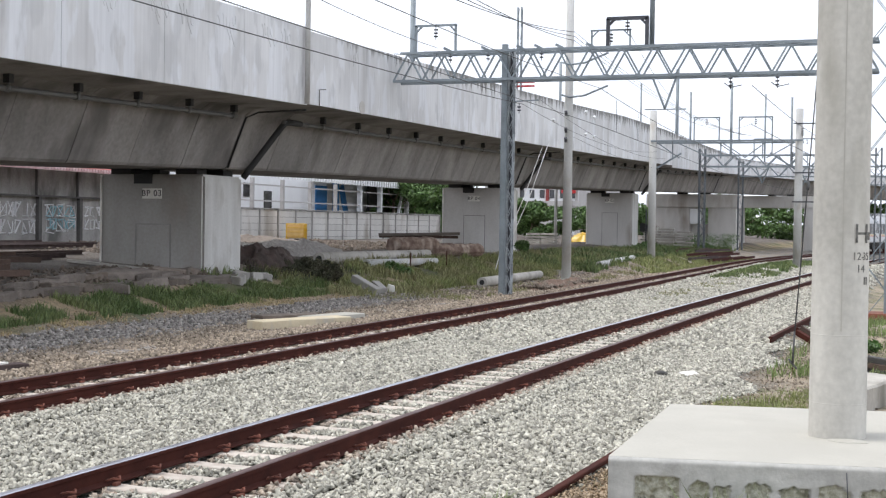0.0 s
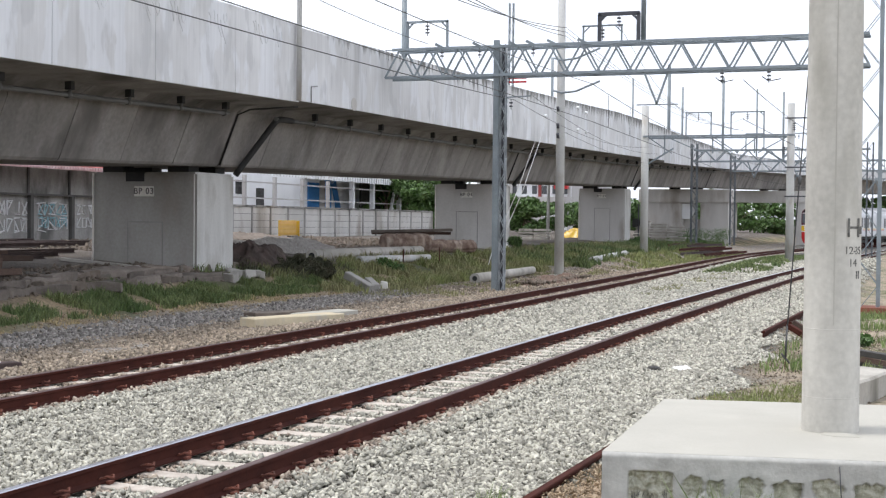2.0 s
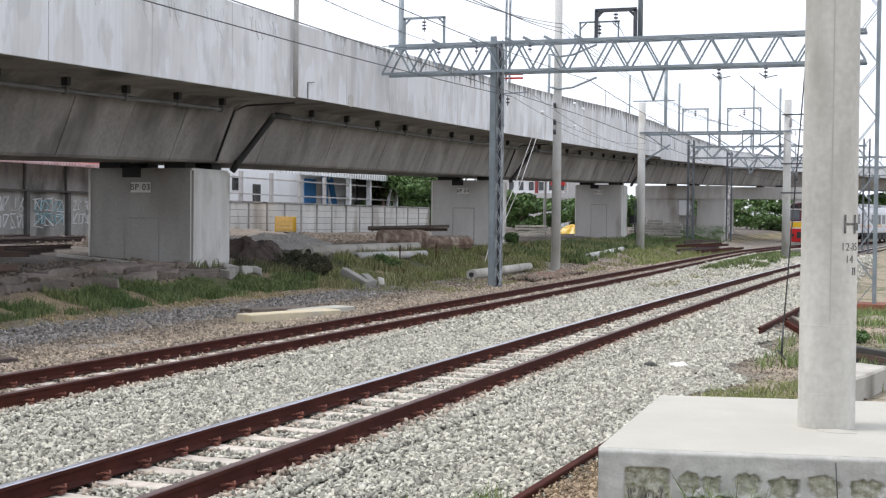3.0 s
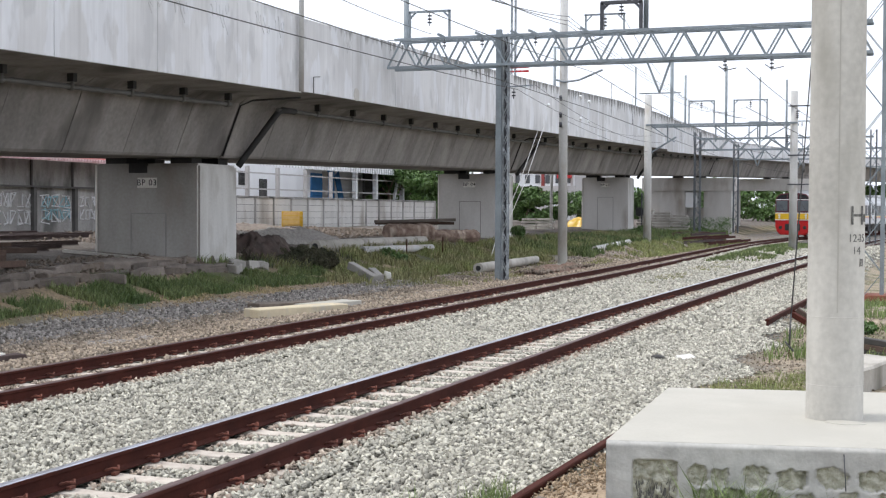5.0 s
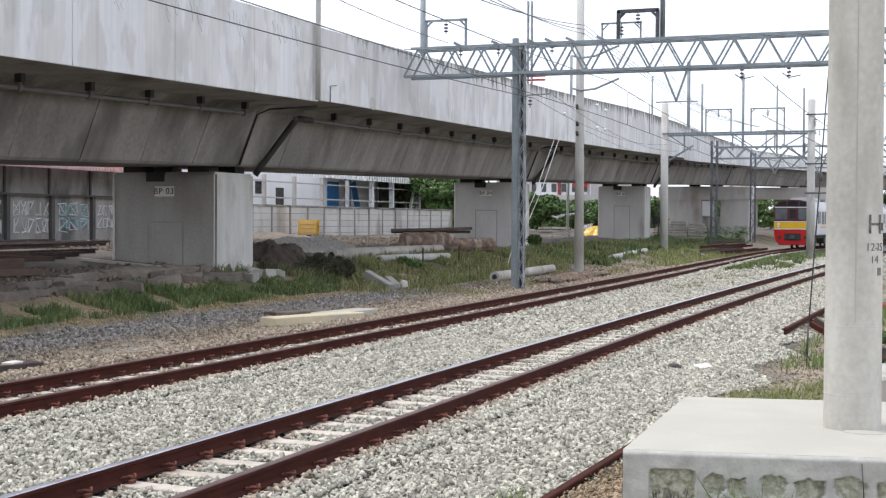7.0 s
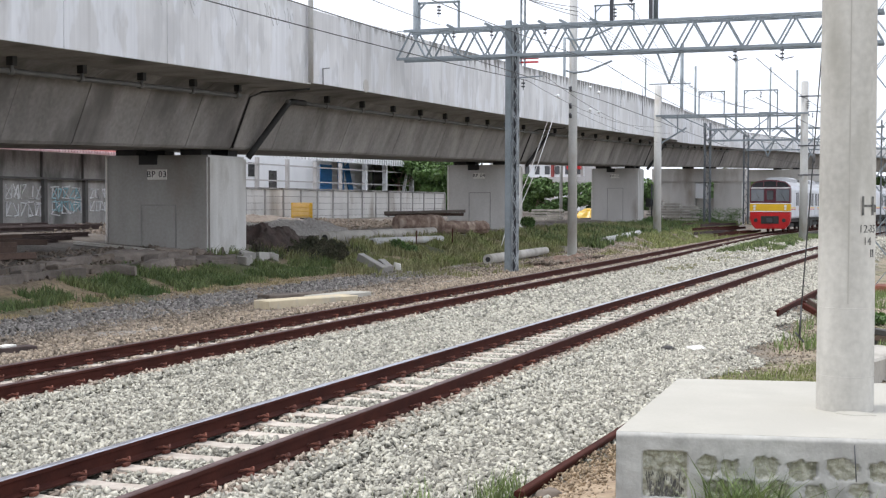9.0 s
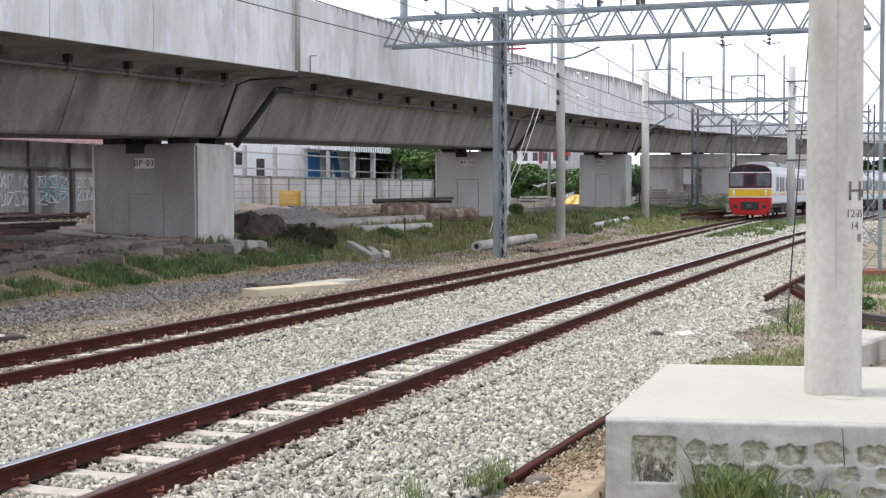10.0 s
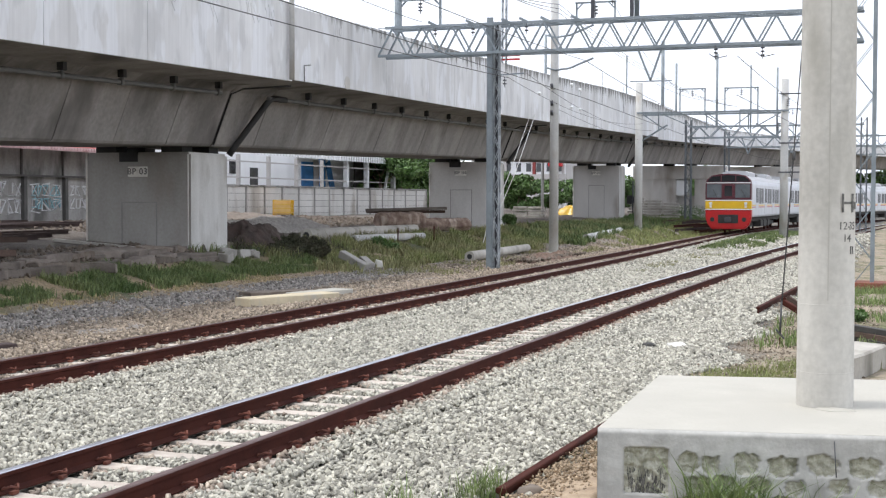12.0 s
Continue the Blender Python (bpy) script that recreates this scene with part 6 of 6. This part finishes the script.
            rod("wiper", (-0.115, (y0 + y1) / 2 - 0.2, 2.24), (-0.115, (y0 + y1) / 2 + 0.1, 2.75), 0.02, M_BLACK, mf)
        block("cab_door", -0.112, -0.085, -0.36, 0.36, 2.1, 3.1, M_MAROON, mf, 0.01)
        block("door_window", -0.122, -0.10, -0.24, 0.24, 2.3, 2.98, M_GLASS, mf, 0.01)
        block("white_strip", -0.112, -0.08, -1.36, 1.36, 3.12, 3.18, M_WHITE, mf)
        bm = bmesh.new()
        prism(bm, [(-1.30, 3.22), (-1.22, 3.38), (-0.98, 3.54), (0, 3.64), (0.98, 3.54), (1.22, 3.38), (1.30, 3.22)], along(-0.105, -0.085))
        bmesh.ops.recalc_face_normals(bm, faces=bm.faces)
        part("destination_panel", bm, M_GLASS, mf, "dark glass panel over the windscreens")
        for y in (-0.45, 0.45):
            block("panel_divider", -0.115, -0.10, y - 0.03, y + 0.03, 3.2, 3.6, M_MAROON, mf)
    block("underframe", 0.6, L - 0.3, -1.1, 1.1, 0.72, 1.02, M_UNDER, car)
    for x0, x1 in ((6.2, 7.6), (8.0, 9.8), (10.3, 11.6)):
        for y in (-1, 1):
            block("equipment_box", x0, x1, y * 0.85 - 0.4, y * 0.85 + 0.4, 0.32, 0.78, M_UNDER, car, 0.03)
    wheels = []
    for x in (2.4, 4.5, 14.6, 16.7):
        bm = bmesh.new()
        for y in (-1, 1):
            bar(bm, (0, y * 0.53, 0), (0, y * 0.60, 0), 0.86, sides=24)
            bar(bm, (0, y * 0.50, 0), (0, y * 0.53, 0), 0.92, sides=24)
        bar(bm, (0, -0.55, 0), (0, 0.55, 0), 0.16, sides=10)
        w = part("wheelset", bm, M_RUST, car, "steel wheelset")
        w.matrix_local = pose(x, 0, 0.43)
        wheels.append((w, x))
    for x in (2.0, 14.2):
        for y in (-1, 1):
            block("bogie_frame", x, x + 2.9, y * 0.82 - 0.08, y * 0.82 + 0.08, 0.36, 0.62, M_UNDER, car, 0.03)
    return car, wheels


CARS = [build_train_car(k == 0) for k in range(4)]


# ---- grass and weeds ----
M_STRAW = mat("straw", (0.46, 0.37, 0.20), (0.33, 0.27, 0.14), 0.8, scale=2, vary=-0.4, bump=0)
M_FRESH = mat("fresh_grass", (0.10, 0.165, 0.045), (0.24, 0.29, 0.11), 0.6, scale=6, fine=20, vary=-0.45, bump=0)


def blades(name, spots, low, high, width, material, label, seed, arch=1.0):
    """Bent blades of grass at the spots, as one sheet of stuff."""
    rng = np.random.default_rng(seed)
    P = np.array(spots)
    n = len(P)
    h = rng.uniform(low, high, n) * rng.uniform(0.6, 1.0, n)
    a = rng.uniform(0, 2 * np.pi, n)
    lean, b = rng.uniform(0.1, 0.7, n) * h * arch, rng.uniform(0, 2 * np.pi, n)
    w = width * rng.uniform(0.6, 1.3, n)
    side = np.stack([np.cos(a) * w, np.sin(a) * w, np.zeros(n)], 1)
    bend = np.stack([np.cos(b) * lean, np.sin(b) * lean, np.zeros(n)], 1)
    up = np.stack([np.zeros(n), np.zeros(n), h], 1)
    base = P - np.array((0, 0, 0.02))
    V = np.stack([base - side, base + side, base + side * 0.7 + bend * 0.35 + up * 0.6, base - side * 0.7 + bend * 0.35 + up * 0.6, base + bend + up], 1).reshape(-1, 3)
    k = np.arange(n) * 5
    faces = np.concatenate([np.stack([k, k + 1, k + 2, k + 3], 1)]).tolist() + np.stack([k + 3, k + 2, k + 4], 1).tolist()
    me = bpy.data.meshes.new(name)
    me.from_pydata(V.tolist(), [], faces)
    me.materials.append(material)
    return tagged(new(name, me), label, "grass", kind="stuff")


def scatter(count, x0, x1, y0, y1, keep=lambda x, y: True, patch=0.0, size=0.5, seed=0):
    rng = random.Random(seed)
    out = []
    while len(out) < count:
        x, y = rng.uniform(x0, x1), rng.uniform(y0, y1)
        if noise.noise((x * size, y * size, seed)) > patch and keep(x, y):
            out.append((x, y, ground_z(x, y)))
            for _ in range(rng.randint(2, 6)):
                u, v = x + rng.gauss(0, 0.06), y + rng.gauss(0, 0.06)
                out.append((u, v, ground_z(u, v)))
    return out


blades("grass", scatter(36000, 19, 39, 16.7, 19.2, lambda x, y: y < 18.35 + 1.1 * noise.noise((x * 0.4, 0, 2)), -0.08, 0.9, 1), 0.08, 0.28, 0.013, M_GRASS, "green strip of grass beside the gravel", 1)
blades("grass", scatter(24000, 38, 70, 15.8, 19.4, lambda x, y: True, 0.05, 0.6, 2), 0.12, 0.42, 0.018, M_DRYGREEN, "rough green grass below the viaduct", 2)
blades("dry_grass", scatter(30000, 37, 86, 15.6, 19.6, lambda x, y: True, 0.0, 0.5, 3), 0.15, 0.45, 0.018, M_DRY, "dry yellowish grass below the viaduct", 3)
blades("grass", scatter(16000, 62, 112, 14.4, 19.0, lambda x, y: True, 0.0, 0.4, 4), 0.2, 0.55, 0.03, M_GRASS, "rough grass along the curve", 4)
blades("grass", scatter(20000, 60, 96, 6.3, 8.8, lambda x, y: (y - near_y(x) > 1.5) and (far_y(x) - y > 1.3), -0.25, 0.5, 5), 0.1, 0.30, 0.03, M_GRASS, "green grass between the two tracks", 5)
blades("dry_grass", scatter(9000, 66, 104, 9.5, 14.6, lambda x, y: y - far_y(x) > 1.7, -0.2, 0.4, 21), 0.1, 0.35, 0.025, M_DRYGREEN, "rough weeds beside the curve", 21)
blades("dry_grass", scatter(5000, 36, 80, 12.9, 15.8, lambda x, y: True, 0.15, 0.5, 16), 0.06, 0.25, 0.014, M_DRY, "sparse dry weeds in the gravel", 16)
blades("grass", scatter(900, 40, 62, 7.0, 8.2, lambda x, y: True, 0.25, 0.7, 6), 0.05, 0.2, 0.015, M_DRY, "sparse weeds in the ballast", 6)
blades("grass", scatter(9000, 11.9, 17.5, 0.2, 2.25, lambda x, y: x > 12.1 + 0.2 * (1.95 - y), -0.1, 1.2, 7), 0.04, 0.16, 0.006, M_DRYGREEN, "yellow-green grass behind the block", 7)
blades("grass", scatter(11000, 19, 44, -2.5, 2.0, lambda x, y: not (41.3 < x < 43 and 0.3 < y < 2.1), -0.05, 0.5, 8), 0.06, 0.30, 0.010, M_FRESH, "rough grass beside the old rails", 8)
foot = lambda x, y: 8.3 + 0.18 * (1.92 - y) < x < 8.66 + 0.18 * (1.92 - y)
blades("grass", scatter(420, 8.35, 8.95, 0.85, 1.50, foot, -0.1, 2.4, 9), 0.18, 0.50, 0.0062, M_FRESH, "long arching grass at the foot of the block", 9, 1.9)
blades("grass", scatter(150, 8.35, 8.95, -0.4, 0.85, foot, 0.0, 2.4, 29), 0.12, 0.42, 0.0055, M_FRESH, "sparse arching grass among broken bits", 29, 1.9)
blades("grass", scatter(26, 8.35, 8.95, -0.4, 1.5, foot, 0.0, 2.4, 19), 0.4, 0.72, 0.005, M_FRESH, "tall grass stalks at the foot of the block", 19, 0.6)
blades("grass", scatter(420, 8.1, 9.3, 2.75, 3.5, lambda x, y: True, 0.1, 2.0, 10), 0.06, 0.34, 0.0045, M_FRESH, "tuft of grass in the ballast edge", 10)
blades("grass", scatter(160, 9.5, 12, 1.95, 2.5, lambda x, y: True, 0.0, 2.0, 11), 0.04, 0.14, 0.004, M_DRY, "sparse weeds on the earth bank", 11)
blades("dry_grass", scatter(5000, 19, 40, 16.1, 17.3, lambda x, y: True, 0.0, 0.8, 33), 0.03, 0.12, 0.010, M_STRAW, "short straw at the edge of the grass", 33)
blades("weed", scatter(40, 19.5, 19.8, 3.45, 3.7, lambda x, y: True, -1, 1.0, 34), 0.04, 0.13, 0.004, M_SCRUB, "dry twigs in the dark clump", 34, 2.0)
blades("weed", scatter(2600, 36.4, 42.5, 17.9, 19.6, lambda x, y: True, -0.15, 0.9, 31), 0.12, 0.48, 0.012, M_SCRUB, "dark withered weeds round the mound", 31)
blades("weed", scatter(600, 33.5, 38, 18.6, 19.5, lambda x, y: True, -0.2, 1.0, 12), 0.15, 0.4, 0.012, M_GRASS, "weeds at the pier foot", 12)


# ---- ballast ----
def stones(name, x0, x1, y0, y1, density, r0, r1, material, label, seed, rich=True, lift=0.0, anywhere=False, category="ballast", far_side=None, band=None):
    rng = np.random.default_rng(seed)
    n = int((x1 - x0) * (y1 - y0) * density)
    x, y = rng.uniform(x0, x1, n), rng.uniform(y0, y1, n)
    ok = (x > 1.2 * y - 1.0) & (y > np.maximum(2.2, 2.80 - 0.13 * (x - 9)) + 0.25 * np.sin(x * 1.7) * (x > 13))
    ok |= anywhere
    z = np.interp(y, GROUND_Y, GROUND_Z)
    if x1 > 60 or anywhere:
        z = np.array([ground_z(a, b) for a, b in zip(x, y)])
    beside = np.zeros(n, bool)
    for curve, phase in ((near_y, 8.71), (far_y, 12.05)):
        tab = np.array([curve(v) for v in np.linspace(0, 120, 241)])
        d = y - np.interp(x, np.linspace(0, 120, 241), tab)
        if curve is far_y and far_side is not None:
            # pale ballast ends, and brown ballast begins, at the far track
            ok &= (d > -0.55 + 0.1 * rng.normal(size=n)) if far_side else (d < -0.5)
        gap = np.abs(np.abs(d) - GAUGE / 2)
        ok &= gap > 0.095
        beside |= gap < 0.30 * rng.uniform(0.5, 1.1, n)
        on = np.abs((x - phase + 0.3) % 0.6 - 0.3) < 0.10 + r1
        ok &= ~(on & (np.abs(d) < 0.5))
        ok &= ~(on & (np.abs(d) < 1.0) & (rng.uniform(size=n) < 0.5))
        z = np.where((np.abs(d) >= 0.5) & (np.abs(d) < 1.15), z + 0.03, z)
    if band is not None:
        # stones along the rails are stained with rust
        ok &= beside if band else ~beside
    x, y, z = x[ok], y[ok], z[ok]
    n = len(x)
    if rich:
        # crushed stone: a wedge with two uneven ends
        B = np.array([(-0.95, -0.85, -0.6), (-0.95, 0.9, -0.5), (-0.8, 0.05, 0.95), (0.95, -0.9, -0.55), (0.95, 0.8, -0.6), (0.8, -0.05, 0.9)], float)
        T = np.array([(0, 2, 1), (3, 4, 5), (0, 1, 4), (0, 4, 3), (1, 2, 5), (1, 5, 4), (2, 0, 3), (2, 3, 5)])
    else:
        B = np.array([(1, 0, 0), (-1, 0, 0), (0, 1, 0), (0, -1, 0), (0, 0, 1), (0, 0, -1)], float)
        T = np.array([(0, 2, 4), (2, 1, 4), (1, 3, 4), (3, 0, 4), (2, 0, 5), (1, 2, 5), (3, 1, 5), (0, 3, 5)])
    r = rng.uniform(r0, r1, n) * np.where(rng.uniform(size=n) < 0.15, 1.35, 1.0)
    scl = r[:, None] * np.stack([rng.uniform(0.9, 1.6, n), rng.uniform(0.7, 1.1, n), rng.uniform(0.5, 0.85, n)], 1)
    V = B[None] * (1 + rng.uniform(-0.45, 0.40, (n, len(B), 3))) * scl[:, None]
    q = rng.normal(size=(n, 4)) * np.array((1.0, 0.5, 0.5, 1.0))
    q /= np.linalg.norm(q, axis=1)[:, None]
    w, a, b, c = q.T
    R = np.stack([np.stack([1 - 2 * (b * b + c * c), 2 * (a * b - c * w), 2 * (a * c + b * w)], 1), np.stack([2 * (a * b + c * w), 1 - 2 * (a * a + c * c), 2 * (b * c - a * w)], 1), np.stack([2 * (a * c - b * w), 2 * (b * c + a * w), 1 - 2 * (a * a + b * b)], 1)], 1)
    V = np.einsum("nij,nkj->nki", R, V)
    V += np.stack([x, y, z + lift + rng.uniform(-0.014, 0.022, n)], 1)[:, None]
    F = (T[None] + (np.arange(n) * len(B))[:, None, None]).reshape(-1, 3)
    me = bpy.data.meshes.new(name)
    me.vertices.add(n * len(B))
    me.vertices.foreach_set("co", V.astype(np.float32).ravel())
    me.loops.add(len(F) * 3)
    me.loops.foreach_set("vertex_index", F.astype(np.int32).ravel())
    me.polygons.add(len(F))
    me.polygons.foreach_set("loop_start", np.arange(len(F), dtype=np.int32) * 3)
    me.update(calc_edges=True)
    me.validate()
    me.materials.append(material)
    return tagged(new(name, me), label, category, kind="stuff")


M_RUSTSTONE = mat("rust_stained_ballast", (0.50, 0.435, 0.36), (0.25, 0.19, 0.15), 0.9, scale=14, fine=60, vary=-0.45, bump=0.25, depth=0.004)
M_GREYGRAVEL = mat("grey_gravel", (0.385, 0.355, 0.325), (0.16, 0.146, 0.132), 0.9, scale=8, fine=40, vary=-0.5, bump=0.3)
M_CLOD = mat("earth_clods", (0.40, 0.31, 0.21), (0.25, 0.19, 0.13), 0.95, scale=8, vary=-0.4, bump=0.3)
M_BROWNSTONE = mat("brown_gravel", (0.385, 0.32, 0.25), (0.19, 0.155, 0.12), 0.95, scale=6, fine=40, vary=-0.5, bump=0.4)
stones("ballast_stones", 6.2, 24, 1.6, 11.7, 900, 0.015, 0.029, M_STONE, "loose pale grey ballast stones between the rails", 1, far_side=False, band=False)
stones("ballast_stones", 6.2, 24, 1.6, 11.7, 800, 0.015, 0.027, M_RUSTSTONE, "rust-stained ballast stones along the rails", 14, band=True)
stones("ballast_stones", 24, 56, 1.6, 11.8, 230, 0.026, 0.046, M_STONE, "loose pale grey ballast stones further along", 2, far_side=False, band=False)
stones("ballast_stones", 24, 56, 1.6, 11.8, 200, 0.024, 0.042, M_RUSTSTONE, "rust-stained ballast stones along the far rails", 15, band=True)
stones("ballast_stones", 9, 60, 9.2, 12.1, 170, 0.018, 0.040, M_BROWNSTONE, "dirty brown ballast round the far track", 12, far_side=True)
stones("ballast_stones", 56, 92, 1.0, 12.0, 105, 0.036, 0.064, M_STONE, "pale grey ballast far along the tracks", 4, far_side=False)
stones("ballast_stones", 60, 100, 8.8, 12.0, 60, 0.03, 0.06, M_BROWNSTONE, "dirty brown ballast round the curve of the far track", 13, far_side=True)
stones("gravel", 40, 80, 12.0, 15.6, 55, 0.03, 0.06, M_BROWNSTONE, "brown and grey gravel along the far track", 5, False)
stones("gravel", 12, 40, 11.7, 14.5, 210, 0.016, 0.036, M_BROWNSTONE, "tan gravel beside the far track", 3)
stones("gravel", 14, 40, 14.1, 16.0, 190, 0.020, 0.042, M_GREYGRAVEL, "grey crushed stone before the grass", 16)

stones("rubble_stones", 21, 42, 18.5, 21.5, 34, 0.02, 0.07, M_RUBBLE, "broken dark rubble round the pier feet", 6, True, 0.0, True, "rubble")
stones("rubble_stones", 40, 78, 24, 36.5, 9, 0.05, 0.11, M_RUBBLE, "scattered rubble on the yard behind the viaduct", 7, False, 0.0, True, "rubble")
stones("broken_bits", 8.35, 9.1, -0.5, 1.0, 900, 0.010, 0.030, M_STONE, "pale broken bits of stone at the foot of the block", 9, True, 0.01, True, "rubble")
stones("gravel", 12, 40, 15.6, 17.6, 60, 0.012, 0.035, M_CLOD, "sandy clods and stones at the edge of the grass", 10, False, 0.0, True, "gravel")
stones("soil_bits", 13, 28, 0.4, 2.5, 220, 0.008, 0.022, M_BROWNSTONE, "brown soil crumbs, dead leaves and stones", 11, False, 0.0, True, "soil")
stones("rubble_stones", 45.5, 53.5, 12.3, 13.4, 60, 0.03, 0.08, M_RUBBLE, "broken brown stones on the red earth", 17, True, 0.12, True, "rubble")
stones("earth_clods", 8.6, 11.6, 1.98, 2.62, 1100, 0.006, 0.018, M_CLOD, "loose clods of sandy earth", 8, False, 0.03, True, "earth")

# only the rail that gleams towards the camera gets the bright top
build_track("track_near", near_y, 8.71, "railway track of rusty rails on concrete sleepers in pale ballast", (M_DULLTOP, M_SHINE))
build_track("track_far", far_y, 12.05, "far railway track of rusty rails on concrete sleepers", (M_DULLTOP, M_DULLTOP))


# ---- movement ----
front_x = spline((0, 2, 3, 5, 6, 7, 7.5, 9.5, 10, 10.5, 11, 11.5, 12), (133.2, 125.2, 121.2, 113.2, 109.2, 105.2, 103.2, 95.1, 93.0, 91.0, 89.0, 87.0, 85.1))


def motions():
    """The train rolls along the far track towards the camera, its wheels turning."""
    for n, (car, wheels) in enumerate(CARS):
        rows = []
        for k in range(25):
            a = front_x(k * 0.5) + 20.0 * n
            b = a + 19.0
            rows.append((k * 0.5, pose(a, far_y(a), 0, 0, 0, math.degrees(math.atan2(far_y(b) - far_y(a), b - a)))))
        walk(car, rows)
        if n < 2:
            for w, x in wheels:
                walk(w, [(k * 0.1, pose(x, 0, 0.43, 0, math.degrees((front_x(k * 0.1) - front_x(0)) / 0.43), 0)) for k in range(121)])


motions()
